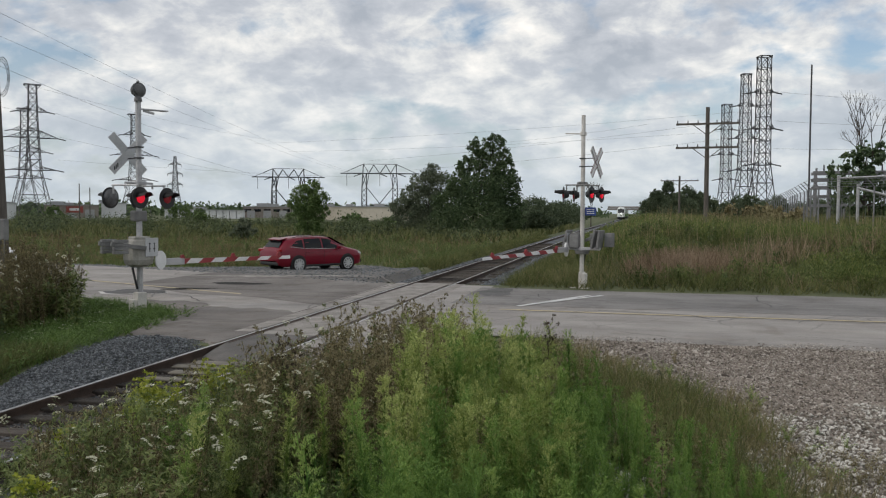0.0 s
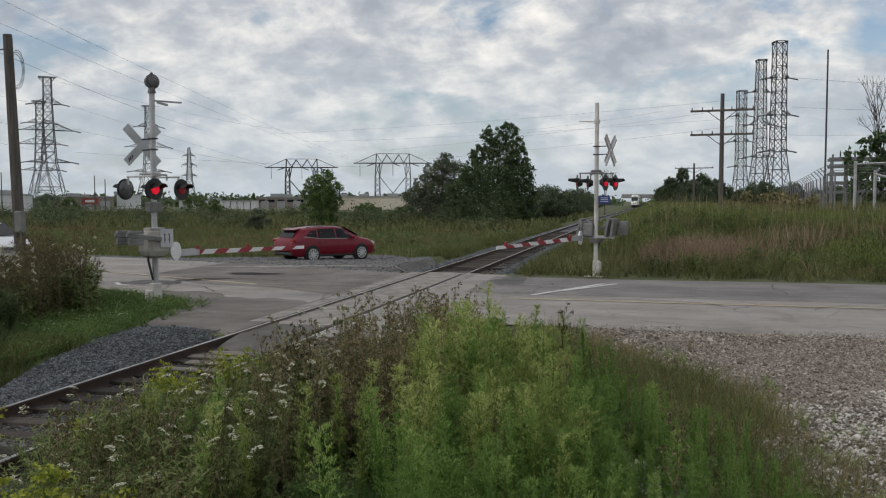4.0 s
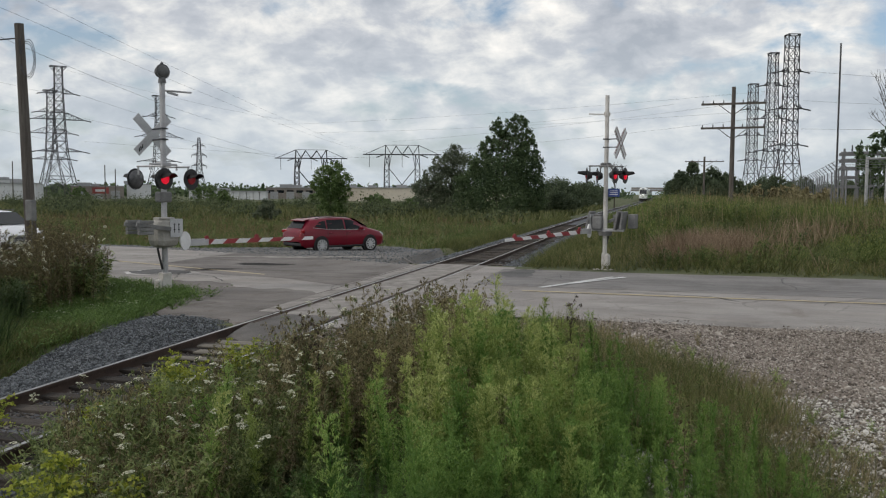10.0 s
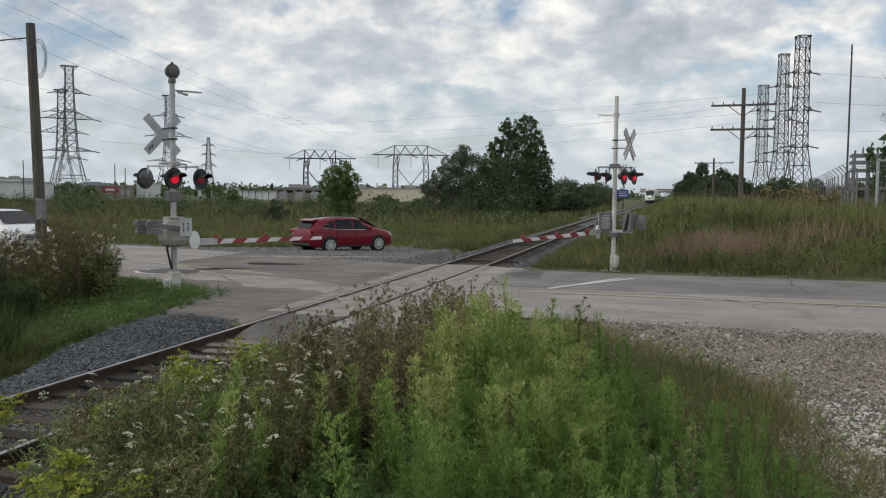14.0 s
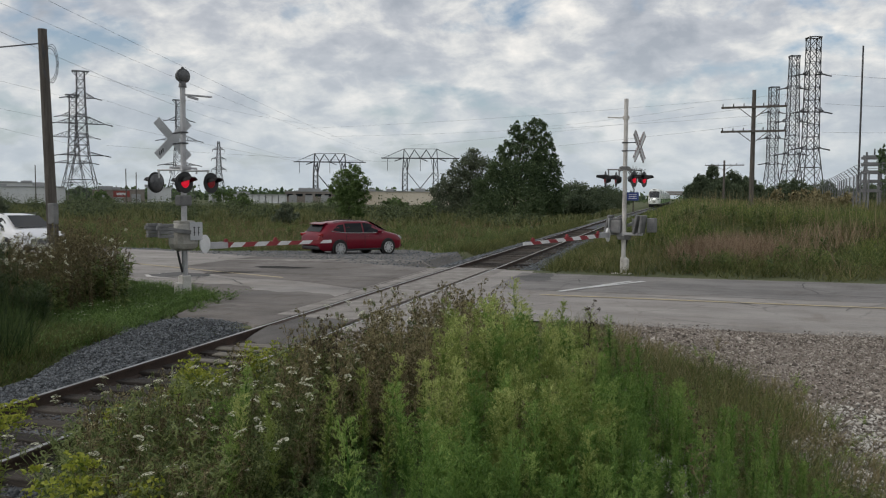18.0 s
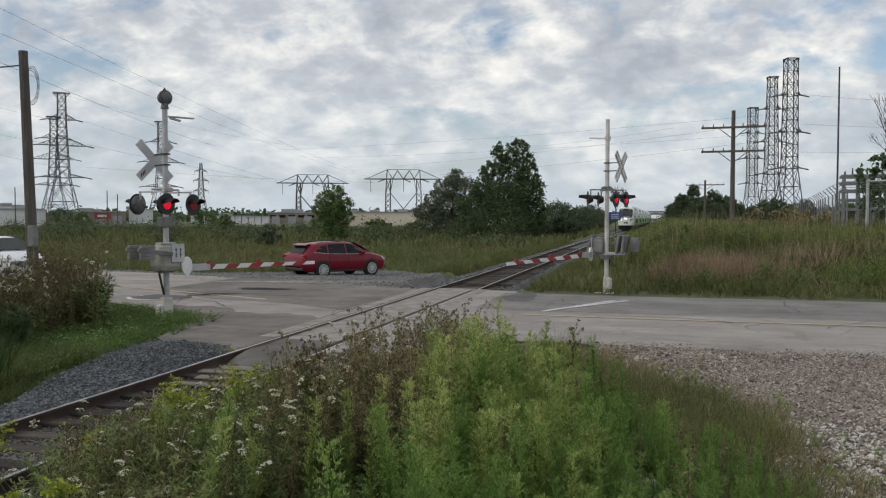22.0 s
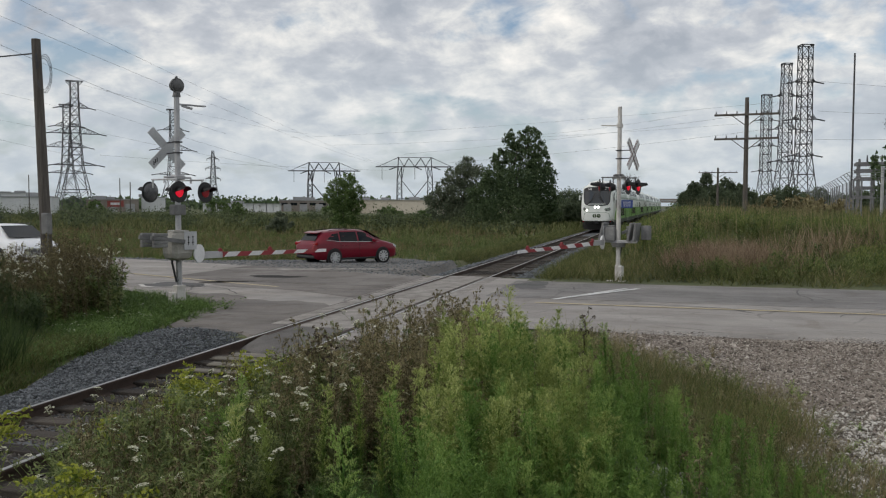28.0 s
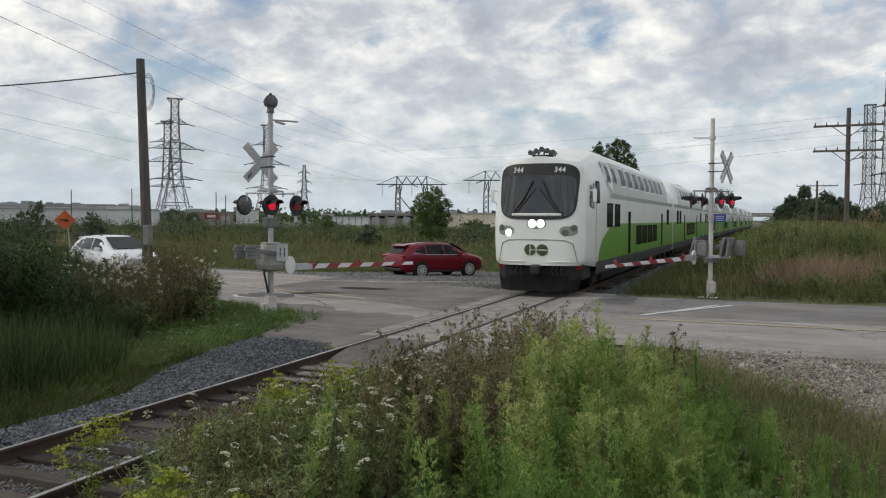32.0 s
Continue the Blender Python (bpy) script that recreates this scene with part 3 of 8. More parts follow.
def crossing_signal(x, y, normal, lit_front, lit_back, cross_back, arm_rot, arm_len, arm_z, arm_tip_dz, kind):
    m = pose(x, y, -0.07, 0, 0, normal)
    s = thing("crossing_signal", m, "steel crossing signal mast with bell, crossbuck and red lights" if kind == "bell" else
              "pale crossing signal mast with crossbuck, red lights and blue sign", "crossing signal", "signals at the level crossing")
    top = 5.14 if kind == "bell" else 5.66
    bm = B()
    rod(bm, (0, 0, 0.5), (0, 0, top), 0.072, 0.066, 18)
    part("mast", bm, "galv" if kind == "bell" else "dull_white", s, smooth=False)
    bm = B()
    if kind == "bell":
        box(bm, (0, 0, 0.26), (0.22, 0.24, 0.52), bevel=0.02)
        box(bm, (0.02, 0.18, 0.18), (0.18, 0.12, 0.34), bevel=0.02)
    else:
        box(bm, (0, 0, 0.03), (0.62, 0.52, 0.06), bevel=0.02)
        box(bm, (0, 0.03, 0.31), (0.19, 0.19, 0.52), bevel=0.03)
        box(bm, (0.14, -0.10, 0.36), (0.14, 0.2, 0.36), bevel=0.03)
    part("junction_box", bm, "dull_white", s, "chalky pale base box")
    bm = B()
    tube(bm, [(0.02, 0.10, 1.35), (0.05, 0.16, 1.1), (0.0, 0.13, 0.85), (-0.02, 0.08, 0.6)], 0.028, 8)
    part("conduit", bm, "black_paint", s)
    # crossbuck
    bm = B()
    zc = 3.87 if kind == "bell" else 4.12
    xb = 0.46
    box(bm, (xb, 0, zc), (0.014, 0.215, 1.24), (45, 0, 0), bevel=0.004)
    box(bm, (xb + 0.016, 0, zc), (0.014, 0.215, 1.24), (-45, 0, 0), bevel=0.004)
    cb = part("crossbuck", bm, "aluminium" if kind == "bell" else "white_plastic", s, "weathered bare aluminium crossbuck back" if kind == "bell" else "white crossbuck with dark red border")
    for zz in (zc - 0.12, zc + 0.14):
        bm = B()
        box(bm, (xb * 0.5, 0, zz), (xb, 0.04, 0.03))
        box(bm, (-0.01, 0, zz), (0.17, 0.17, 0.035))
        part("bracket", bm, "lattice", s)
    bm = B()
    if kind == "bell":
        for k in (-1, 0, 1):
            d = 0.46 + 0.06 * k
            box(bm, (xb - 0.009, 0.7071 * d, zc - 0.7071 * d), (0.004, 0.028, 0.10), (-2, 0, 0))
        part("marking", bm, "black_paint", cb, "small black stencil bars")
    else:
        for lean in (45, -45):
            q = pose(0, 0, 0, lean, 0, 0)
            for o in (-0.09, 0.09):
                c = q @ Vector((0, o, 0))
                box(bm, (xb + 0.026, c.y, zc + c.z), (0.004, 0.03, 1.22), (lean, 0, 0))
                box(bm, (xb - 0.010, c.y, zc + c.z), (0.004, 0.03, 1.22), (lean, 0, 0))
        part("border", bm, "maroon", cb, "dark red crossbuck border")
    # lights
    zl = 2.79 if kind == "bell" else 3.09
    bm = B()
    aw = 0.43
    swing = pose(0, 0, 0, 0, 0, 13.6 if kind == "bell" else 0)
    tube(bm, [(0, -aw, zl + 0.22), (0, -aw, zl + 0.36), (0, aw, zl + 0.36), (0, aw, zl + 0.22)], 0.026, 8)
    box(bm, (0, 0, zl + 0.36), (0.22, 0.3, 0.11), bevel=0.02)
    for sy in (-1, 1):
        rod(bm, (-0.42, sy * aw, zl + 0.3), (0.42, sy * aw, zl + 0.3), 0.022, seg=8)
        for sx in (-1, 1):
            rod(bm, (sx * 0.38, sy * aw, zl + 0.31), (sx * 0.38, sy * aw, zl + 0.1), 0.022, seg=8)
    bmesh.ops.transform(bm, matrix=swing, verts=bm.verts[:])
    part("light_arm", bm, "galv" if kind == "bell" else "weight_grey", s)
    for sy, lf, lb in ((-1, lit_front[0], lit_back[0]), (1, lit_front[1], lit_back[1])):
        light_unit(s, swing @ Vector((0.42, sy * aw, zl)), swing @ Vector((1, 0, 0)), lf, kind == "bell")
        light_unit(s, swing @ Vector((-0.42, sy * aw, zl)), swing @ Vector((-1, 0, 0)) if kind == "bell" else Vector((-0.857, -0.515, 0)), lb)
    # gate mechanism
    bm = B()
    rod(bm, (0.0, 0, 1.15), (0.0, 0, 1.28), 0.2, 0.25, 14)
    bx = -0.16
    if kind == "bell":
        box(bm, (bx, 0.12, 1.49), (0.52, 0.66, 0.68), bevel=0.17)
        box(bm, (bx, 0.10, 1.84), (0.3, 0.42, 0.06), bevel=0.02)
        part("gate_machine", bm, "machine", s, "pale grey steel gate drive housing")
    else:
        box(bm, (bx - 0.08, 0.06, 1.56), (0.36, 0.50, 0.46), bevel=0.06)
        box(bm, (bx - 0.08, 0.06, 1.82), (0.26, 0.38, 0.05), bevel=0.015)
        part("gate_machine", bm, "weight_grey", s, "grimy grey steel gate drive housing")
    bm = B()
    box(bm, (bx - 0.275, -0.06, 1.62), (0.02, 0.34, 0.44), bevel=0.005)
    pl = part("label_plate", bm, "aluminium", s)
    bm = B()
    for k in (-1, 1):
        box(bm, (bx - 0.288, -0.06 + 0.06 * k, 1.62), (0.006, 0.018, 0.22))
        box(bm, (bx - 0.288, -0.06 + 0.06 * k, 1.71), (0.006, 0.05, 0.018))
        box(bm, (bx - 0.288, -0.06 + 0.06 * k, 1.58), (0.006, 0.05, 0.018))
    part("marking", bm, "black_paint", pl, "dark hand symbols as bars")
    for sx in (-0.30, 0.24):
        bm = B()
        box(bm, (bx + sx, 0.55, 1.66), (0.05, 0.9, 0.10), (8, 0, 0), bevel=0.01)
        lever = part("lever", bm, "weight_grey", s)
        for k in range(4):
            bm = B()
            box(bm, (bx + sx, 0.76, 1.52 + 0.085 * k), (0.11, 0.36, 0.075), bevel=0.01)
            part("counterweight", bm, "weight_grey", lever, "dark grey counterweight plate")
    bm = B()
    bmesh.ops.create_cone(bm, cap_ends=True, segments=24, radius1=0.18, radius2=0.18, depth=0.05, matrix=pose(bx - 0.26, -0.30, 1.30, 0, 90, 0) @ Matrix.Diagonal((1.25, 0.8, 1, 1)))
    part("hub_plate", bm, "white_plastic", s, "pale oval arm hub plate")
    # gate arm, a part of the signal, turned across the lane
    a0 = Vector((bx - 0.20, -0.38, arm_z))
    am = pose(*a0, 0, 0, arm_rot)
    bm = B()
    n = 11
    seg = arm_len / n
    ends = ((0.0, 0.13, 0.0), (-arm_len, 0.085, arm_tip_dz))
    va, vb = [[bm.verts.new((sx * 0.015, y, z + sz * w / 2)) for sx, sz in ((-1, -1), (1, -1), (1, 1), (-1, 1))] for y, w, z in ends]
    for k in range(4):
        bm.faces.new((va[k], va[(k + 1) % 4], vb[(k + 1) % 4], vb[k]))
    bm.faces.new(va)
    bm.faces.new(vb[::-1])
    bmesh.ops.recalc_face_normals(bm, faces=bm.faces[:])
    bmesh.ops.transform(bm, matrix=am, verts=bm.verts[:])
    arm = part("gate_arm", bm, "white_plastic", s, "white gate arm with slanted red stripes")
    bm = B()
    box(bm, (0, -0.30, -0.002), (0.07, 0.62, 0.17), bevel=0.01)
    bmesh.ops.transform(bm, matrix=am, verts=bm.verts[:])
    part("arm_sleeve", bm, "galv", arm, "grey steel sleeve of the arm")
    for k in range(n):
        if k % 2 == 1:
            u = (k + 0.5) / n
            wd = 0.13 - 0.045 * u
            bm = B()
            yb, zb = -(k + 0.5) * seg, u * arm_tip_dz
            h, sk = wd / 2 + 0.002, 0.07
            prism(bm, [(yb - seg / 2 - sk, zb + h), (yb + seg / 2 - sk, zb + h), (yb + seg / 2 + sk, zb - h), (yb - seg / 2 + sk, zb - h)], "x", -0.018, 0.018)
            bmesh.ops.transform(bm, matrix=am, verts=bm.verts[:])
            part("stripe", bm, "red_sheet", arm, "red reflective stripe")
    for u in (0.14, 0.52, 0.90):
        bm = B()
        yb, zb = -u * arm_len, u * arm_tip_dz + 0.11
        bmesh.ops.create_cone(bm, cap_ends=True, segments=12, radius1=0.05, radius2=0.05, depth=0.05, matrix=pose(0, yb, zb, 0, 90, 0))
        box(bm, (0, yb, zb - 0.04), (0.07, 0.12, 0.05))
        bmesh.ops.transform(bm, matrix=am, verts=bm.verts[:])
        part("arm_lamp", bm, "red_sheet", arm, "small red arm lamp")
    # head
    if kind == "bell":
        bm = B()
        rod(bm, (0, 0, 5.10), (0, 0, 5.30), 0.1, 0.06, 14)
        bmesh.ops.create_cone(bm, cap_ends=True, segments=24, radius1=0.165, radius2=0.13, depth=0.12, matrix=pose(0.06, 0, 5.37, 0, 90, 0))
        bmesh.ops.create_cone(bm, cap_ends=True, segments=24, radius1=0.18, radius2=0.18, depth=0.05, matrix=pose(-0.03, 0, 5.37, 0, 90, 0))
        ball(bm, (-0.05, 0, 5.37), 0.15, 16, (0.35, 1, 1))
        ball(bm, (0.0, 0, 5.56), 0.04, 8)
        part("bell", bm, "bell_grey", s, "dull grey round warning bell")
        bm = B()
        box(bm, (0.0, -0.40, 4.93), (0.10, 0.78, 0.035), (-1, 0, 0), bevel=0.006)
        box(bm, (0.0, -0.28, 4.87), (0.06, 0.28, 0.05), (10, 0, 0), bevel=0.006)
        part("top_bracket", bm, "galv", s)
        bm = B()
        box(bm, (0.02, 0.0, 2.36), (0.24, 0.34, 0.26), bevel=0.04)
        part("backing_box", bm, "weight_grey", s)
    else:
        bm = B()
        box(bm, (0, 0, 0), (0.7, 0.05, 0.035), bevel=0.004)
        bmesh.ops.transform(bm, matrix=pose(-0.30, 0.1, 5.08, 0, 3, 10), verts=bm.verts[:])
        rod(bm, (0, 0, 5.0), (0, 0, 5.12), 0.1, seg=12)
        part("top_bracket", bm, "dull_white", s)
        bm = B()
        box(bm, (0.32, -0.1, 2.54), (0.02, 0.36, 0.26), (0, 0, -62), bevel=0.004)
        sg = part("sign", bm, "blue_sign", s, "small blue notice sign")
        bm = B()
        for k in range(3):
            box(bm, (0.318, -0.105, 2.60 - 0.06 * k), (0.028, 0.24, 0.016), (0, 0, -62))
        part("marking", bm, "white_plastic", sg, "pale unreadable lettering bars")
        bm = B()
        box(bm, (-0.02, 0.0, 1.33), (1.3, 0.14, 0.09), bevel=0.015)
        part("base_channel", bm, "galv", s, "grey steel carrier beam")
        for xx, ang in ((-0.52, 14), (0.44, 10), (0.62, 8)):
            bm = B()
            box(bm, (xx, 0.0, 1.64), (0.08, 0.44, 0.60), (0, ang, 0), bevel=0.02)
            part("guard", bm, "weight_grey", s, "slanted grey guard plate")
        bm = B()
        box(bm, (0.84, 0.25, 1.62), (0.26, 0.28, 0.46), bevel=0.03)
        part("relay_box", bm, "weight_grey", s)
    return s


M["weight_grey"] = material("grimy_cast_weight", [(0.10, 0.10, 0.10), (0.17, 0.17, 0.168), (0.24, 0.24, 0.235)], scale=3, fine=30, rough=0.75, bump=0.15)
M["maroon"] = material("dark_red_border", [(0.06, 0.02, 0.022), (0.10, 0.03, 0.032), (0.13, 0.045, 0.045)], scale=4, fine=30, rough=0.6, bump=0.03)
M["machine"] = material("stained_grey_housing", [(0.17, 0.165, 0.145), (0.29, 0.28, 0.25), (0.38, 0.37, 0.34)], scale=2.5, fine=30, rough=0.6, bump=0.1)
M["bell_grey"] = material("weathered_bell_iron", [(0.06, 0.06, 0.062), (0.10, 0.10, 0.102), (0.15, 0.15, 0.15)], scale=4, fine=30, rough=0.5, metal=0.4, bump=0.1)
crossing_signal(-5.0, 18.2, 153.4, (0, 0), (0, 1), True, 0, 4.0, 1.25, -0.03, "bell")
crossing_signal(5.0, 27.8, -19, (1, 1), (0, 0), False, -9, 4.45, 1.30, -0.14, "sign")


# ---- cars ----
def loft(bm, rings):
    vs = [[bm.verts.new(p) for p in ring] for ring in rings]
    n = len(rings[0])
    for a, b in zip(vs, vs[1:]):
        for k in range(n - 1):
            bm.faces.new((a[k], b[k], b[k + 1], a[k + 1]))
    return vs


def car_ring(x, zb, belt, top, wb, wt):
    half = [(wb * 0.90, zb), (wb * 0.985, zb + 0.10), (wb, zb + 0.32), (wb * 0.985, belt - 0.10), (wb * 0.94, belt), ((wb * 0.94 + wt) / 2 + 0.015, (belt + top) / 2),
            (wt, top - 0.07), (wt * 0.86, top - 0.015), (wt * 0.45, top + 0.012), (0, top + 0.018)]
    if top - belt < 0.12:
        half = half[:4] + [(wb * 0.93, belt), (wb * 0.86, belt + (top - belt) * 0.5), (wb * 0.74, top - 0.01), (wb * 0.58, top), (wb * 0.3, top + 0.012), (0, top + 0.016)]
    return [(x, y, z) for y, z in half] + [(x, -y, z) for y, z in half[-2::-1]]


def glass_material():
    m = bpy.data.materials.new("tinted_window_glass")
    m.use_nodes = True
    b = m.node_tree.nodes["Principled BSDF"]
    b.inputs["Base Color"].default_value = (0.012, 0.014, 0.016, 1)
    b.inputs["Roughness"].default_value = 0.06
    b.inputs["Specular IOR Level"].default_value = 0.18
    return m


def paint_material(name, stops, rough=0.28):
    m = material(name, stops, scale=0.6, fine=3, rough=rough, bump=0, spec=0.3)
    b = m.node_tree.nodes["Principled BSDF"]
    b.inputs["Coat Weight"].default_value = 0.12
    b.inputs["Coat Roughness"].default_value = 0.08
    return m


M["glass"] = glass_material()
M["tyre"] = material("tyre_rubber", [(0.012, 0.012, 0.012), (0.022, 0.022, 0.022), (0.035, 0.034, 0.032)], scale=4, fine=30, rough=0.85, bump=0.1)
M["rim"] = material("alloy_rim", [(0.5, 0.51, 0.52), (0.6, 0.61, 0.62), (0.68, 0.69, 0.7)], scale=4, fine=30, rough=0.3, metal=0.25, bump=0)
M["chrome"] = material("bright_chrome", [(0.5, 0.5, 0.5), (0.7, 0.7, 0.7)], scale=4, fine=30, rough=0.12, metal=1.0, bump=0)
M["tail_red"] = paint_material("tail_lamp_red", [(0.22, 0.01, 0.012), (0.34, 0.015, 0.02)], 0.15)
M["lamp_clear"] = paint_material("clear_lamp_lens", [(0.5, 0.5, 0.5), (0.62, 0.62, 0.62)], 0.1)
M["car_red"] = paint_material("deep_red_car_paint", [(0.135, 0.004, 0.014), (0.16, 0.005, 0.018), (0.19, 0.007, 0.022)])
M["car_white"] = paint_material("white_car_paint", [(0.66, 0.67, 0.69), (0.74, 0.75, 0.77), (0.80, 0.81, 0.82)])

STATIONS = [  # x, bottom, belt, top, half width, half roof
    (-2.40, 0.52, 0.84, 0.90, 0.72, 0.70), (-2.36, 0.36, 0.94, 0.99, 0.84, 0.72), (-2.22, 0.28, 1.03, 1.12, 0.90, 0.66), (-2.02, 0.26, 1.06, 1.36, 0.93, 0.62),
    (-1.84, 0.26, 1.07, 1.49, 0.945, 0.63), (-1.40, 0.26, 1.07, 1.555, 0.95, 0.65), (-0.80, 0.26, 1.05, 1.60, 0.95, 0.67), (0.0, 0.26, 1.02, 1.605, 0.95, 0.68),
    (0.45, 0.26, 1.01, 1.565, 0.95, 0.66), (0.80, 0.26, 1.005, 1.43, 0.95, 0.65), (1.20, 0.26, 1.00, 1.22, 0.95, 0.67), (1.50, 0.26, 0.98, 1.08, 0.945, 0.70), (1.80, 0.26, 0.94, 1.02, 0.935, 0.7),
    (2.10, 0.27, 0.88, 0.95, 0.90, 0.68), (2.28, 0.30, 0.78, 0.86, 0.82, 0.6), (2.38, 0.36, 0.66, 0.74, 0.66, 0.5), (2.41, 0.44, 0.56, 0.62, 0.5, 0.4)]


def car(m, paint, label):
    c = thing("car", m, label, "car")
    bm = B()
    rings = [car_ring(*s) for s in STATIONS]
    vs = loft(bm, rings)
    bm.faces.new(vs[0])
    bm.faces.new(vs[-1][::-1])
    bmesh.ops.recalc_face_normals(bm, faces=bm.faces[:])
    bm.normal_update()
    body = part("body", bm, paint, c, smooth=True)
    for wx in (-1.39, 1.39):
        for sy in (-1, 1):
            bm = B()
            bmesh.ops.create_cone(bm, cap_ends=True, segments=28, radius1=0.415, radius2=0.415, depth=0.16, matrix=pose(wx, sy * 0.885, 0.37, 90, 0, 0))
            part("wheel_arch", bm, "black_paint", c)
            w = new("wheel")
            w.parent = c
            w.matrix_basis = pose(wx, sy * 0.90, 0.355)
            bm = B()
            bmesh.ops.create_cone(bm, cap_ends=True, segments=32, radius1=0.355, radius2=0.355, depth=0.2, matrix=pose(0, 0, 0, 90, 0, 0))
            bmesh.ops.bevel(bm, geom=[e for e in bm.edges if len(e.link_faces) == 2 and abs(e.calc_face_angle(0)) > 1], offset=0.03, segments=2, affect="EDGES")
            part("tyre", bm, "tyre", w)
            bm = B()
            bmesh.ops.create_cone(bm, cap_ends=True, segments=28, radius1=0.255, radius2=0.255, depth=0.02, matrix=pose(0, sy * 0.095, 0, 90, 0, 0))
            part("rim_well", bm, "black_paint", w)
            bm = B()
            for k in range(10):
                a = math.tau * k / 10
                box(bm, (0.125 * math.sin(a), sy * 0.112, 0.125 * math.cos(a)), (0.058, 0.02, 0.25), (0, math.degrees(a), 0), bevel=0.006)
            rod(bm, (0, sy * 0.10, 0), (0, sy * 0.125, 0), 0.06, seg=14)
            for k in range(28):
                a = math.tau * (k + 0.5) / 28
                box(bm, (0.25 * math.sin(a), sy * 0.108, 0.25 * math.cos(a)), (0.06, 0.03, 0.025), (0, math.degrees(a), 0))
            part("rim", bm, "rim", w, "bright multi-spoke alloy rim")
    # glass follows the cabin's slope
    def side_y(x, z, sy):
        for a, b in zip(STATIONS, STATIONS[1:]):
            if a[0] <= x <= b[0]:
                u = (x - a[0]) / (b[0] - a[0])
                belt, top, wb, wt = (a[i] + u * (b[i] - a[i]) for i in (2, 3, 4, 5))
                mid = (wb * 0.94 + wt) / 2 + 0.015
                k = min(1, max(0, (z - belt) / max(0.05, top - 0.07 - belt)))
                y = wb * 0.94 + (mid - wb * 0.94) * k * 2 if k < 0.5 else mid + (wt - mid) * (k - 0.5) * 2
                return sy * (y + 0.022)
        return sy * 0.9
    for sy in (-1, 1):
        for name, pts in (("front_window", [(0.02, 1.06), (1.12, 1.05), (0.78, 1.33), (0.48, 1.47), (0.02, 1.51)]),
                          ("rear_window", [(-1.02, 1.09), (-0.06, 1.065), (-0.06, 1.51), (-0.98, 1.50)]),
                          ("quarter_window", [(-1.70, 1.20), (-1.10, 1.095), (-1.06, 1.46), (-1.36, 1.42)])):
            bm = B()
            fine = []
            for (p, q) in zip(pts, pts[1:] + pts[:1]):
                for k in range(3):
                    fine.append((p[0] + (q[0] - p[0]) * k / 3, p[1] + (q[1] - p[1]) * k / 3))
            ctr = (sum(p[0] for p in pts) / len(pts), sum(p[1] for p in pts) / len(pts))
            cv = bm.verts.new((ctr[0], side_y(*ctr, sy), ctr[1]))
            ov = [bm.verts.new((x, side_y(x, z, sy), z)) for x, z in fine]
            for a, b in zip(ov, ov[1:] + ov[:1]):
                bm.faces.new((cv, a, b) if sy < 0 else (cv, b, a))
            part(name, bm, "glass", c)
        bm = B()
        tube(bm, [(x, side_y(x, z, sy) + sy * 0.004, z) for x, z in ((-1.80, 1.155), (-1.08, 1.075), (0.0, 1.045), (1.14, 1.03))], 0.011, 6)
        part("window_trim", bm, "chrome", c)
        bm = B()
        box(bm, (0.86, sy * 1.0, 1.09), (0.14, 0.2, 0.15), bevel=0.04)
        part("mirror", bm, paint, c)
        for hx in (-0.85, 0.2):
            bm = B()
            box(bm, (hx, sy * 0.952, 0.90), (0.2, 0.03, 0.03), bevel=0.008)
            part("door_handle", bm, paint, c)
        for sx in (-0.52, 0.55):
            bm = B()
            box(bm, (sx * 1.0 - 0.51, sy * 0.948, 0.68), (0.008, 0.012, 0.62))
            part("door_gap", bm, "black_paint", c)
        bm = B()
        box(bm, (2.20, sy * 0.70, 0.80), (0.34, 0.22, 0.12), (0, 18, sy * -28), bevel=0.03)
        part("headlight", bm, "lamp_clear", c)
        bm = B()
        box(bm, (-2.28, sy * 0.68, 0.99), (0.18, 0.42, 0.13), (0, -14, sy * 14), bevel=0.03)
        part("tail_light", bm, "tail_red", c)
        bm = B()
        tube(bm, [(-1.5, sy * 0.58, 1.56), (-1.3, sy * 0.60, 1.60), (0.2, sy * 0.61, 1.64), (0.4, sy * 0.59, 1.60)], 0.015, 6)
        part("roof_rail", bm, "black_paint", c)
        bm = B()
        box(bm, (0, sy * 0.93, 0.29), (2.0, 0.06, 0.09), bevel=0.02)
        part("sill", bm, "black_paint", c)
    bm = B()
    def pane(pts):
        vs = [bm.verts.new(p) for p in pts]
        bm.faces.new(vs)
    pane([(-2.245, 0.60, 1.13), (-2.245, -0.60, 1.13), (-2.00, -0.54, 1.43), (-2.00, 0.54, 1.43)])
    part("back_window", bm, "glass", c)
    bm = B()
    pane([(1.50, -0.66, 1.145), (1.50, 0.66, 1.145), (0.62, 0.57, 1.565), (0.62, -0.57, 1.565)])
    part("windscreen", bm, "glass", c)
    bm = B()
    box(bm, (-1.95, 0, 1.50), (0.36, 1.12, 0.035), (0, -12, 0), bevel=0.012)
    part("spoiler", bm, paint, c)
    bm = B()
    box(bm, (-2.375, 0, 0.84), (0.03, 0.42, 0.15), bevel=0.005)
    pt = part("plate", bm, "white_plastic", c, "pale plate with unreadable marks")
    bm = B()
    box(bm, (-2.392, 0, 0.84), (0.006, 0.28, 0.05))
    part("marking", bm, "black_paint", pt)
    for x, s in ((-2.33, -1), (2.34, 1)):
        bm = B()
        box(bm, (x, 0, 0.40), (0.14, 1.5, 0.14), bevel=0.04)
        part("bumper_insert", bm, "black_paint", c)
    bm = B()
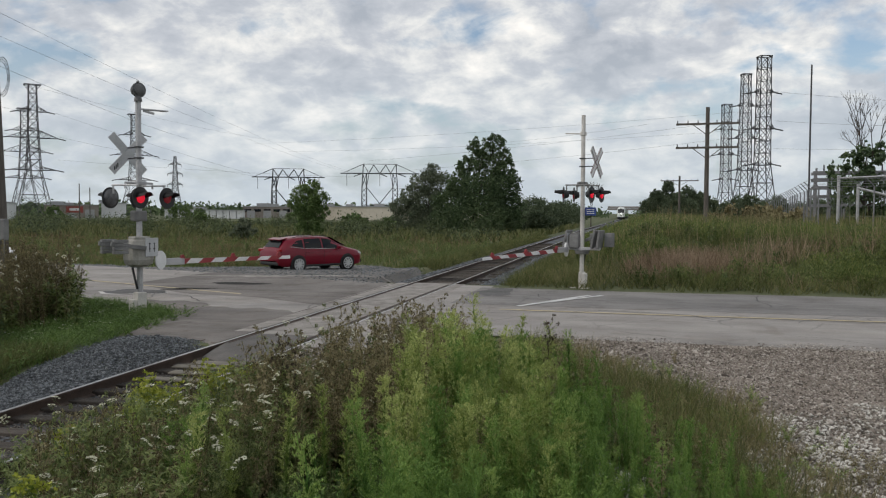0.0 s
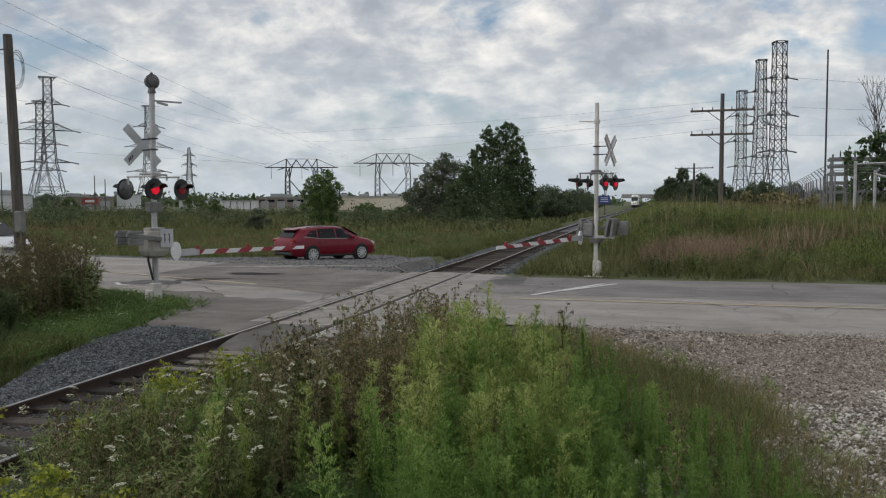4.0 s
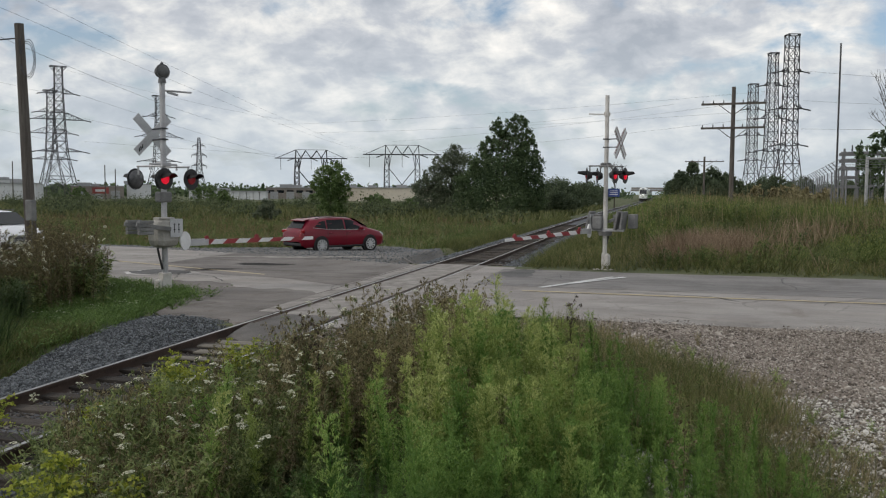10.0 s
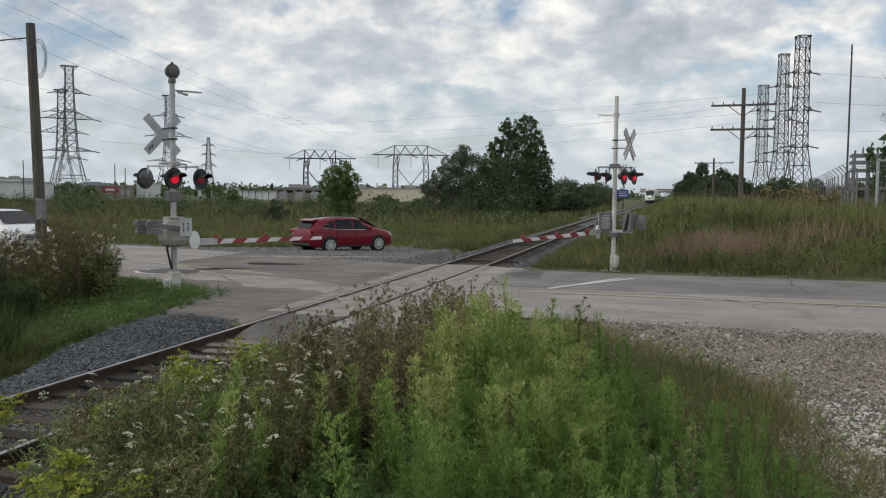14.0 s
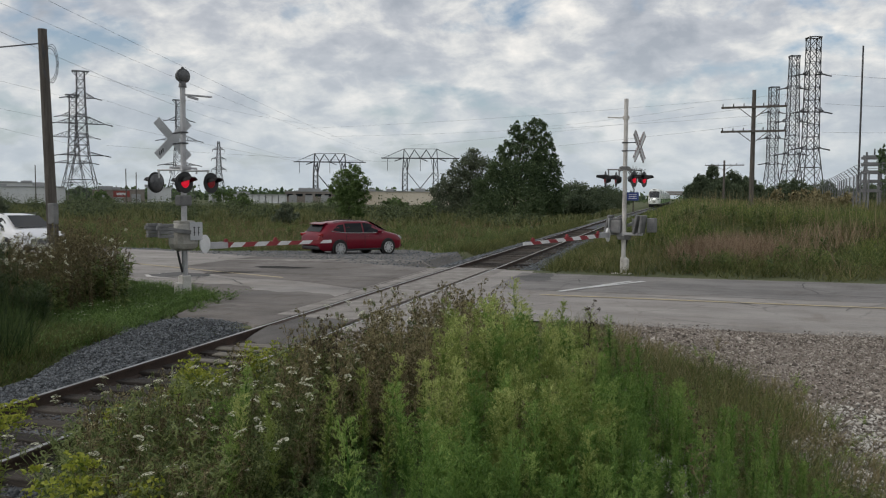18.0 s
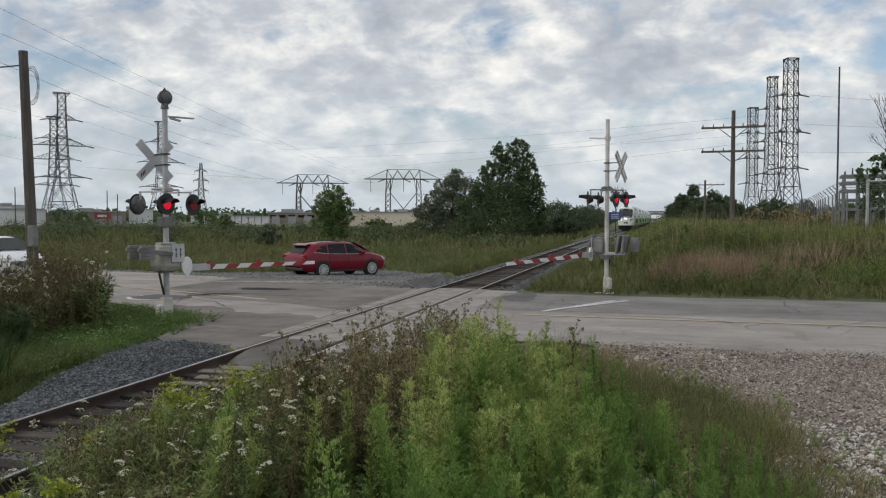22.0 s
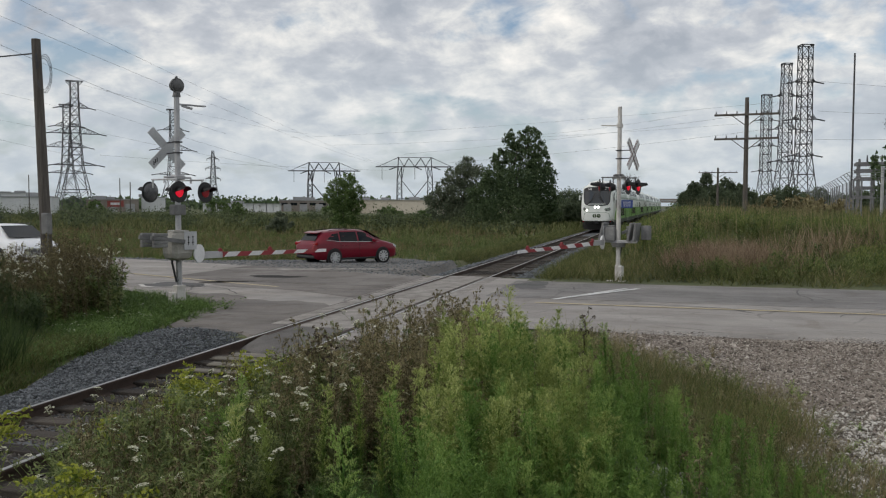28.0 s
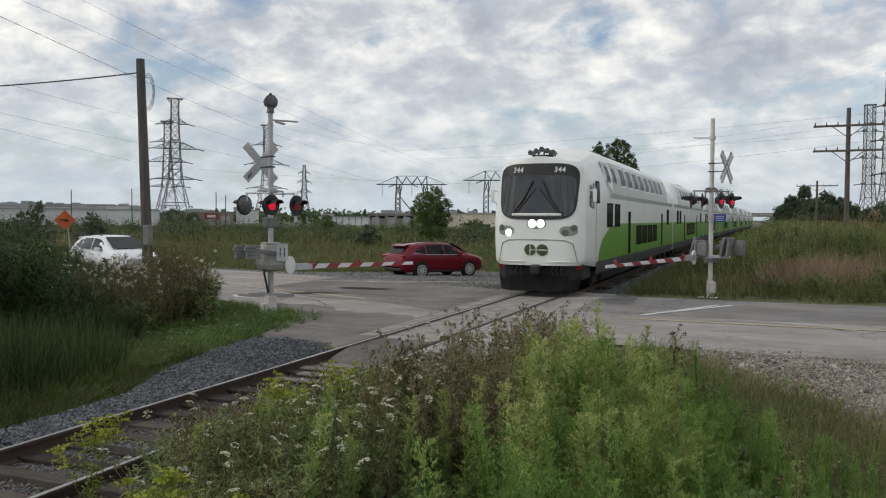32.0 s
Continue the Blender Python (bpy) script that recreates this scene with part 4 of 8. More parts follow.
    for k in range(4):
        box(bm, (2.375 - k * 0.012, 0, 0.52 + 0.06 * k), (0.05, 0.9 - 0.05 * k, 0.022))
    part("grille", bm, "chrome", c)
    return c


CAR_Z = ground_z(-7.9, 37.1)
car(pose(-7.8, 36.5, CAR_Z - 0.02, 0, 0, 56) @ Matrix.Diagonal((0.96, 0.97, 0.98, 1)), "car_red", "glossy deep red crossover car standing on gravel")
car(pose(-18.35, 27.4, 0.02, 0, 0, -26) @ Matrix.Diagonal((1.09, 1.03, 1.01, 1)), "car_white", "white hatchback waiting in the lane behind weeds")


# ---- train ----
M["train_white"] = paint_material("white_train_paint", [(0.70, 0.72, 0.68), (0.77, 0.79, 0.75), (0.82, 0.84, 0.80)], 0.35)
M["train_green"] = paint_material("apple_green_train_paint", [(0.10, 0.26, 0.025), (0.13, 0.31, 0.035), (0.16, 0.35, 0.045)], 0.35)
M["train_sage"] = paint_material("grey_green_train_paint", [(0.30, 0.36, 0.30), (0.36, 0.42, 0.36), (0.42, 0.48, 0.42)], 0.35)
M["train_moss"] = paint_material("moss_stripe_paint", [(0.20, 0.26, 0.20), (0.25, 0.31, 0.25), (0.29, 0.35, 0.29)], 0.35)
M["train_glass"] = glass_material()
M["train_glass"].node_tree.nodes["Principled BSDF"].inputs["Specular IOR Level"].default_value = 0.1
M["train_glass"].node_tree.nodes["Principled BSDF"].inputs["IOR"].default_value = 1.15
M["train_glass"].node_tree.nodes["Principled BSDF"].inputs["Roughness"].default_value = 0.2
M["door_black"] = material("matt_black_recess", [(0.006, 0.006, 0.007), (0.012, 0.012, 0.013)], scale=3, fine=40, rough=0.95, bump=0.05, spec=0.05)
M["cab_glass"] = glass_material()
M["cab_glass"].node_tree.nodes["Principled BSDF"].inputs["Base Color"].default_value = (0.018, 0.021, 0.023, 1)
M["cab_glass"].node_tree.nodes["Principled BSDF"].inputs["Specular IOR Level"].default_value = 0.8
# Dark underframe paint taken blacker to include the shade beneath the train.
M["train_dark"] = material("shaded_dark_underframe", [(0.006, 0.006, 0.006), (0.012, 0.0115, 0.011), (0.024, 0.022, 0.02)], scale=2, fine=25, rough=0.8, bump=0.2)
M["train_grey"] = paint_material("charcoal_skirt_paint", [(0.05, 0.055, 0.055), (0.07, 0.075, 0.075), (0.09, 0.095, 0.095)], 0.5)
M["logo_green"] = paint_material("olive_emblem", [(0.05, 0.08, 0.03), (0.065, 0.10, 0.038)], 0.5)
M["headlamp"] = glow("headlamp_glow", (1.0, 0.98, 0.95), 3.0)
M["lamp_off"] = paint_material("unlit_lamp_glass", [(0.10, 0.10, 0.10), (0.16, 0.16, 0.155)], 0.15)

PROFILE = [  # nose half width and height, body half width and height
    (1.30, 0.98, 1.44, 0.62), (1.42, 1.10, 1.49, 0.92), (1.45, 1.80, 1.49, 1.80), (1.45, 2.45, 1.49, 2.60), (1.42, 3.00, 1.49, 3.35), (1.36, 3.60, 1.42, 3.92),
    (1.33, 4.02, 1.22, 4.48), (1.20, 4.21, 1.02, 4.70), (0.88, 4.31, 0.75, 4.82), (0.40, 4.35, 0.40, 4.88), (0.0, 4.37, 0.0, 4.90)]
CAR_LEN = 25.9


def nose_half(z):
    for a, b in zip(PROFILE, PROFILE[1:]):
        if a[1] <= z <= b[1]:
            return a[0] + (b[0] - a[0]) * (z - a[1]) / (b[1] - a[1])
    return 1.3


def body_half(z):
    for a, b in zip(PROFILE, PROFILE[1:]):
        if a[3] <= z <= b[3]:
            return a[2] + (b[2] - a[2]) * (z - a[3]) / (b[3] - a[3])
    return 1.44


def nose_y(x, z):
    s = min(1.0, abs(x) / max(0.3, nose_half(z)))
    return 0.10 * s ** 2 + 0.30 * s ** 6 + 0.15 * max(0, z - 2.4) + 0.05 * max(0, 1.6 - z)


def nose_patch(name, cx, cz, hw, hz, power, off, mat, parent, top_grow=0.0, label=""):
    """A rounded panel laid on the curved nose."""
    bm = B()
    n, rings = (80, 16) if hw > 0.6 else (28, 3)
    ctr = bm.verts.new((cx, nose_y(cx, cz) - off, cz))
    prev = None
    for r in range(1, rings + 1):
        ring = []
        for k in range(n):
            a = math.tau * k / n
            c, s = math.cos(a), math.sin(a)
            u = math.copysign(abs(c) ** (2 / power), c) * r / rings
            v = math.copysign(abs(s) ** (2 / power), s) * r / rings
            x, z = cx + hw * u * (1 + top_grow * v), cz + hz * v
            ring.append(bm.verts.new((x, nose_y(x, z) - off, z)))
        for k in range(n):
            if prev is None:
                bm.faces.new((ctr, ring[k], ring[(k + 1) % n]))
            else:
                bm.faces.new((prev[k], ring[k], ring[(k + 1) % n], prev[(k + 1) % n]))
        prev = ring
    bmesh.ops.recalc_face_normals(bm, faces=bm.faces[:])
    return part(name, bm, mat, parent, label, smooth=True)


def side_patch(name, side, y0, y1, z0, z1, mat, parent, off=0.008, label=""):
    bm = B()
    n = 6 if z1 > 3.0 or z0 < 1.0 else 1
    zs = [z0 + (z1 - z0) * k / n for k in range(n + 1)]
    for za, zb in zip(zs, zs[1:]):
        p = [(side * (body_half(za) + off), y0, za), (side * (body_half(za) + off), y1, za), (side * (body_half(zb) + off), y1, zb), (side * (body_half(zb) + off), y0, zb)]
        bm.faces.new([bm.verts.new(q) for q in p])
    bmesh.ops.remove_doubles(bm, verts=bm.verts[:], dist=1e-4)
    return part(name, bm, mat, parent, label)


def side_shape(name, side, pts, mat, parent, off=0.006):
    bm = B()
    bm.faces.new([bm.verts.new((side * (body_half(z) + off), y, z)) for y, z in pts])
    return part(name, bm, mat, parent)


def window(c, side, y0, y1, z0, z1, frame_paint="door_black"):
    side_patch("window_frame", side, y0 - 0.06, y1 + 0.06, z0 - 0.06, z1 + 0.06, frame_paint, c, 0.008)
    side_patch("window", side, y0, y1, z0, z1, "train_glass", c, 0.012)


def bogie(c, y):
    bm = B()
    for sx in (-1, 1):
        box(bm, (sx * 1.02, y, 0.55), (0.16, 3.3, 0.24), bevel=0.04)
        box(bm, (sx * 1.08, y, 0.38), (0.2, 0.9, 0.26), bevel=0.04)
    box(bm, (0, y, 0.5), (2.0, 0.6, 0.3))
    b = part("bogie", bm, "train_dark", c)
    for dy in (-1.25, 1.25):
        for sx in (-1, 1):
            bm = B()
            rod(bm, (sx * 0.70, y + dy, 0.42), (sx * 0.82, y + dy, 0.42), 0.42, seg=24)
            part("wheel", bm, "rail_rust", b)


def coach_sides(c, first):
    for side in (-1, 1):
        g0 = 2.3 if first else 0.25
        if first:
            pts = [(2.3, 1.04)] + [(2.3 + 4.2 * (1 - math.cos(math.radians(9 * k))), 1.04 + 1.22 * math.sin(math.radians(9 * k))) for k in range(1, 11)] + [(6.6, 2.26), (6.6, 1.04)]
            side_shape("green_flash", side, pts, "train_green", c)
            g0 = 6.6
        side_patch("green_band", side, g0, CAR_LEN - 0.25, 1.04, 2.26, "train_green", c, 0.006)
        side_patch("skirt", side, 2.0 if first else 0.2, CAR_LEN - 0.2, 0.625, 1.035, "train_grey", c, 0.006)
        if first:
            side_shape("sage_flash", side, [(4.4, 3.34), (5.2, 3.34), (5.2, 4.40), (3.5, 4.40), (3.55, 4.15), (3.7, 3.85), (3.95, 3.58)], "train_sage", c)
            for k in range(2):
                window(c, side, 4.15 + 1.3 * k, 4.15 + 1.3 * k + 0.6, 3.74, 4.26, "train_moss")
            side_patch("upper_band", side, 5.2, CAR_LEN - 3.0, 3.34, 4.46, "train_sage", c, 0.005)
        else:
            side_patch("upper_band", side, 2.9, CAR_LEN - 2.9, 3.34, 4.46, "train_sage", c, 0.005)
        side_patch("waist_stripe", side, 4.5 if first else 0.5, CAR_LEN - 0.5, 3.16, 3.33, "train_moss", c, 0.006)
        y0, n = (7.1, 8) if first else (5.4, 9)
        for k in range(n):
            window(c, side, y0 + 1.78 * k, y0 + 1.78 * k + 1.12, 3.70, 4.34, "train_white")
        l0 = 11.0 if first else 9.3
        for k in range(4):
            window(c, side, l0 + 1.85 * k, l0 + 1.85 * k + 1.6, 1.40, 2.10)
        for a in (8.7, 20.0) if first else (7.2, 18.0):
            side_patch("door", side, a, a + 0.62, 0.80, 2.72, "door_black", c, 0.010, "narrow black door recess")
        for a in (3.9, 5.5, 22.6) if first else (2.2, 4.0, 22.2):
            window(c, side, a, a + 1.1, 2.20, 2.92)
    bm = B()
    box(bm, (0, CAR_LEN / 2, 0.5), (2.3, CAR_LEN - 9.5, 0.5), bevel=0.05)
    part("underframe", bm, "train_dark", c)
    bogie(c, 3.4)
    bogie(c, CAR_LEN - 3.4)


def coach_body(bm):
    ys = (0.12, 0.4, 2.6, CAR_LEN - 2.6, CAR_LEN - 0.4, CAR_LEN - 0.12)
    rings = []
    for k, y in enumerate(ys):
        drop = (0.5, 0.45, 0, 0, 0.45, 0.5)[k]
        half = [(p[2] - (0.06 if k in (0, 5) else 0), p[3] - max(0, p[3] - 3.35) * drop) for p in PROFILE]
        rings.append([(x, y, z) for x, z in half] + [(-x, y, z) for x, z in half[-2::-1]])
    vs = loft(bm, rings)
    bm.faces.new(vs[0])
    bm.faces.new(vs[-1][::-1])
    bm.faces.new([r[0] for r in vs] + [r[-1] for r in vs[::-1]])
    bmesh.ops.recalc_face_normals(bm, faces=bm.faces[:])


def make_coach():
    c = thing("passenger_coach", pose(0, 300, 0), "white and green double-deck passenger coach on the rails", "train coach", "coaches of the train")
    bm = B()
    coach_body(bm)
    part("body", bm, "train_white", c)
    coach_sides(c, False)
    bm = B()
    box(bm, (0, CAR_LEN / 2, 4.92), (1.2, 4.0, 0.16), bevel=0.05)
    part("roof_unit", bm, "train_white", c)
    bm = B()
    box(bm, (0, CAR_LEN, 2.2), (1.3, 0.5, 2.6))
    part("gangway", bm, "train_dark", c)
    return c


def words(text, size, m, mat, parent, name="number"):
    cu = bpy.data.curves.new(name, "FONT")
    cu.body, cu.size, cu.extrude, cu.align_x, cu.align_y = text, size, 0.003, "CENTER", "CENTER"
    cu.offset, cu.shear = 0.003, 0.12
    tmp = bpy.data.objects.new(name, cu)
    scene.collection.objects.link(tmp)
    dg = bpy.context.evaluated_depsgraph_get()
    me = bpy.data.meshes.new_from_object(tmp.evaluated_get(dg))
    bpy.data.objects.remove(tmp)
    me.transform(m)
    me.materials.clear()
    me.materials.append(M[mat])
    ob = new(name, me)
    ob.parent = parent
    return ob


def make_cab_car():
    c = thing("cab_car", pose(0, 300, 0), "white double-deck train cab car with black windscreen and green flash", "train coach", "coaches of the train")
    bm = B()
    back = [0.55, 0.9, 1.4, 2.0, 2.8, 3.8, 5.0, CAR_LEN - 2.6, CAR_LEN - 0.12]
    rows = []
    fine = []
    for a, b in zip(PROFILE, PROFILE[1:]):
        fine += [tuple(p + (q - p) * k / 4 for p, q in zip(a, b)) for k in range(4)]
    for hn, zn, hb, zb in fine + [PROFILE[-1]]:
        pts = []
        def mix(y):
            u = min(1, max(0, (y - 0.55) / 3.9))
            u = u * u * (3 - 2 * u)
            w = min(1, max(0, (y - 0.55) / 1.2))
            z = zn + (zb - zn) * u
            if y > CAR_LEN - 1:
                z -= max(0, z - 3.35) * 0.5
            return hn + (hb - hn) * w, z
        ny = nose_y(hn, zn)
        for y in back[::-1]:
            h, z = mix(y)
            pts.append((-h, max(y, ny + 0.05 * (y - 0.5)), z))
        for k in range(41):
            s = -1 + k / 20
            pts.append((hn * s, nose_y(hn * s, zn), zn))
        for y in back:
            h, z = mix(y)
            pts.append((h, max(y, ny + 0.05 * (y - 0.5)), z))
        rows.append(pts)
    vs = loft(bm, rows)
    bm.faces.new([r[0] for r in vs] + [r[-1] for r in vs[-2::-1]])
    bmesh.ops.remove_doubles(bm, verts=bm.verts[:], dist=0.0005)
    bmesh.ops.recalc_face_normals(bm, faces=bm.faces[:])
    part("body", bm, "train_white", c, smooth=True)
    coach_sides(c, True)
    nose_patch("windscreen_surround", 0, 3.27, 1.24, 0.87, 5, 0.028, "black_paint", c, 0.04)
    nose_patch("windscreen", 0, 3.12, 1.16, 0.65, 6, 0.040, "cab_glass", c, 0.04)
    for sx in (-1, 1):
        words("344", 0.24, pose(sx * 0.66, nose_y(sx * 0.80, 3.95) - 0.060, 3.93, 82, 0, sx * 12), "white_plastic", c)
        nose_patch("lamp_surround", sx * 0.99, 2.05, 0.27, 0.15, 2.5, 0.008, "train_moss", c)
        nose_patch("marker_light", sx * 1.15, 2.14, 0.10, 0.10, 2, 0.016, "lamp_off", c)
        nose_patch("ditch_light", sx * 0.90, 1.99, 0.105, 0.105, 2, 0.022, "headlamp" if sx < 0 else "lamp_off", c, label="glowing white ditch light" if sx < 0 else "unlit ditch light")
        # Headlight discs drawn slightly oversize to take in the lamps' bloom.
        nose_patch("headlight", sx * 0.135, 2.27, 0.125, 0.125, 2, 0.024, "headlamp", c, label="glowing white headlight")
        bm = B()
        x0, x1 = sx * 0.72, sx * 0.16
        tube(bm, [(x0, nose_y(x0, 2.62) - 0.09, 2.64), (sx * 0.42, nose_y(0.42, 3.1) - 0.10, 3.06), (x1, nose_y(x1, 3.7) - 0.09, 3.60)], 0.03, 6)
        tube(bm, [(sx * 0.62, nose_y(0.62, 2.66) - 0.08, 2.66), (sx * 0.06, nose_y(0.1, 3.5) - 0.08, 3.36)], 0.02, 6)
        box(bm, (x0, nose_y(x0, 2.6) - 0.04, 2.58), (0.22, 0.05, 0.10), bevel=0.02)
        part("wiper", bm, "black_paint", c)
    nose_patch("headlight_surround", 0, 2.27, 0.30, 0.15, 3, 0.014, "train_moss", c)
    bm = B()
    tube(bm, [(x, nose_y(x, 2.55) - 0.05, 2.55) for x in (-0.78, -0.7, -0.4, 0, 0.4, 0.7, 0.78)], 0.042, 8)
    part("wiper_rail", bm, "train_white", c)
    # emblem: two cut discs
    for sx in (-1, 1):
        bm = B()
        n = 24
        for lo, hi in ((95, 265), (-85, -4), (4, 85)) if sx < 0 else ((4, 176), (184, 356)):
            pts = [math.radians(lo + (hi - lo) * k / 14) for k in range(15)]
            ctr = (math.cos(math.radians((lo + hi) / 2)) * 0.035, math.sin(math.radians((lo + hi) / 2)) * 0.035)
            ring = [(0.18 * math.cos(a), 0.18 * math.sin(a)) for a in pts] + [(ctr[0] * 0.72, ctr[1] * 0.72)]
            vs = []
            for x, z in ring:
                X, Z = sx * 0.195 + x, 1.46 + z
                vs.append(bm.verts.new((X, nose_y(X, Z) - 0.02, Z)))
            bm.faces.new(vs)
        part("emblem", bm, "logo_green", c, "olive green cut disc emblem")
    bm = B()
    pts = [(-1.25, 1.08), (-1.12, 1.66), (-0.9, 1.76), (0, 1.78), (0.9, 1.76), (1.12, 1.66), (1.25, 1.08)]
    tube(bm, [(x, nose_y(x, z) - 0.012, z) for x, z in pts], 0.02, 6)
    part("apron_seam", bm, "train_moss", c)
    bm = B()
    for sx in (-1, 1):
        x0, x1 = sx * 0.35, sx * 1.05
        tube(bm, [(x0, nose_y(x0, 1.1) - 0.05, 1.10), (x1, nose_y(x1, 1.1) - 0.05, 1.10)], 0.02, 6)
    part("grab_rail", bm, "train_white", c)
    # buffer beam, pilot and coupler
    bm = B()
    prism(bm, [(-1.34, 0.55), (-1.05, 0.22), (1.05, 0.22), (1.34, 0.55), (1.34, 1.8), (-1.34, 1.8)], "z", 0.55, 1.04)
    part("buffer_beam", bm, "train_dark", c)
    bm = B()
    loft(bm, [[(-1.32, 0.50, 0.66), (-0.9, 0.16, 0.66), (0.9, 0.16, 0.66), (1.32, 0.50, 0.66)], [(-1.24, 0.40, 0.20), (-0.8, 0.02, 0.18), (0.8, 0.02, 0.18), (1.24, 0.40, 0.20)]])
    bmesh.ops.solidify(bm, geom=bm.faces[:], thickness=0.03)
    part("pilot_plough", bm, "train_dark", c)
    bm = B()
    box(bm, (0, 0.02, 0.86), (0.3, 0.5, 0.3), bevel=0.06)
    for sx in (-1, 1):
        for k in range(3):
            tube(bm, [(sx * (0.5 + 0.14 * k), 0.2, 0.95), (sx * (0.5 + 0.14 * k), 0.02, 0.86), (sx * (0.5 + 0.14 * k), 0.05, 0.7)], 0.03, 6)
    part("coupler", bm, "black_paint", c)
    for sx in (-1, 1):
        bm = B()
        box(bm, (sx * 1.22, 0.42, 0.93), (0.18, 0.1, 0.16), bevel=0.03)
        part("marker_lamp", bm, "tail_red", c, "unlit red marker lamp")
    # horns and roof box
    bm = B()
    box(bm, (0, 0.9, 4.42), (0.6, 0.25, 0.06), bevel=0.02)
    for k in range(5):
        x = -0.36 + 0.18 * k
        z = 4.50 + 0.10 * (1 - abs(k - 2) / 2)
        rod(bm, (x, 0.55, z), (x, 1.1, z), 0.085, 0.03, 12)
        rod(bm, (x, 0.9, 4.4), (x, 0.9, z), 0.03, seg=8)
    part("air_horn", bm, "train_grey", c, "cluster of five air horns")
    for side in (-1, 1):
        side_shape("cab_window", side, [(0.95, 2.85), (1.55, 2.75), (1.55, 3.55), (1.28, 3.55)], "glass", c, 0.012)
        side_patch("cab_door_gap", side, 1.86, 1.90, 1.1, 3.6, "train_grey", c, 0.008)
        window(c, side, 2.0, 2.42, 3.0, 3.6)
        bm = B()
        box(bm, (side * 1.66, 0.75, 3.15), (0.12, 0.1, 0.42), bevel=0.03)
        rod(bm, (side * 1.40, 0.8, 3.3), (side * 1.66, 0.75, 3.3), 0.02, seg=6)
        part("mirror", bm, "train_white", c)
    return c


cab_car = make_cab_car()
coaches = [make_coach()]
for k in range(7):
    coaches.append(copy_thing(coaches[0], pose(0, 330 + 26 * k, 0)))


# ---- poles, towers and wires ----
def wire_pts(a, b, sag):
    a, b = Vector(a), Vector(b)
    n = 16
    pts = []
    for k in range(n + 1):
        u = k / n
        p = a.lerp(b, u)
        p.z -= sag * (b - a).length * 4 * u * (1 - u)
        pts.append(p)
    return pts


def beam(bm, a, b, w):
    rod(bm, a, b, w, w, 4, False)


def lattice_body(bm, levels, w):
    """levels: (height, half width); square lattice with crossed braces."""
    for (z0, h0), (z1, h1) in zip(levels, levels[1:]):
        c0 = [(-h0, -h0, z0), (h0, -h0, z0), (h0, h0, z0), (-h0, h0, z0)]
        c1 = [(-h1, -h1, z1), (h1, -h1, z1), (h1, h1, z1), (-h1, h1, z1)]
        for k in range(4):
            j = (k + 1) % 4
            beam(bm, c0[k], c1[k], w)
            beam(bm, c0[k], c1[j], w * 0.6)
            beam(bm, c0[j], c1[k], w * 0.6)
            beam(bm, c1[k], c1[j], w * 0.6)


def truss_arm(bm, x0, x1, dy, z, rise, w, ties=4):
    """A pointed lattice arm: two level chords that meet at the tip, and two that slope down to it."""
    s = 1 if x1 > 0 else -1
    tip = Vector((x1, 0, z))
    for o in (-dy, dy):
        lo, hi = Vector((s * x0, o, z)), Vector((s * x0 * 0.9, o, z + rise))
        beam(bm, lo, tip, w)
        beam(bm, hi, tip, w * 0.8)
        for k in range(ties):
            a, b = k / ties, (k + 0.5) / ties
            beam(bm, lo.lerp(tip, a), hi.lerp(tip, b), w * 0.5)
            beam(bm, hi.lerp(tip, b), lo.lerp(tip, (k + 1) / ties), w * 0.5)
    for k in range(ties):
        a, b = k / ties, (k + 1) / ties
        beam(bm, Vector((s * x0, -dy, z)).lerp(tip, a), Vector((s * x0, dy, z)).lerp(tip, b), w * 0.5)


def pylon(x, y, z, h, turn, arms, levels, label, w=0.22, cap=0.0, strings=0.0):
    """levels: (share of the height, half width) from the ground up; arms: (share of the height, half length, rise at the body)."""
    p = thing("pylon", pose(x, y, z, 0, 0, turn), label, "pylon", "lattice pylons")
    bm = B()
    lv = []
    for (a, b), (c, d) in zip(levels, levels[1:]):
        n = max(1, round((c - a) * h / (2.1 * (b + d) / 2)))
        lv += [((a + (c - a) * k / n) * h, b + (d - b) * k / n) for k in range(n)]
    lv.append((levels[-1][0] * h, levels[-1][1]))
    lattice_body(bm, lv, w)
    if cap:
        t = levels[-1][1]
        for o in (-t, t):
            beam(bm, (-cap, o, h), (cap, o, h), w)
            for q in (-1, 1):
                beam(bm, (q * t, o, h * 0.965), (q * cap, o, h), w * 0.7)
        for q in (-cap, cap):
            beam(bm, (q, -t, h), (q, t, h), w)
    tagged(part("tower_body", bm, "lattice", p), kind="stuff")
    wide = lambda f: float(np.interp(f, [q[0] for q in levels], [q[1] for q in levels]))
    for az, half, rise in arms:
        for q in (-1, 1):
            bm = B()
            truss_arm(bm, wide(az), q * half, wide(az), az * h, rise, w * 0.75)
            arm = tagged(part("cross_arm", bm, "lattice", p), kind="stuff")
            bm = B()
            if strings:
                rod(bm, (q * half, 0, az * h), (q * (half + strings), 0, az * h - 0.5), 0.22, seg=5)
            else:
                rod(bm, (q * half, 0, az * h), (q * half, 0, az * h - 2.0), 0.16, seg=5)
            part("insulator", bm, "lattice", arm)
    return p


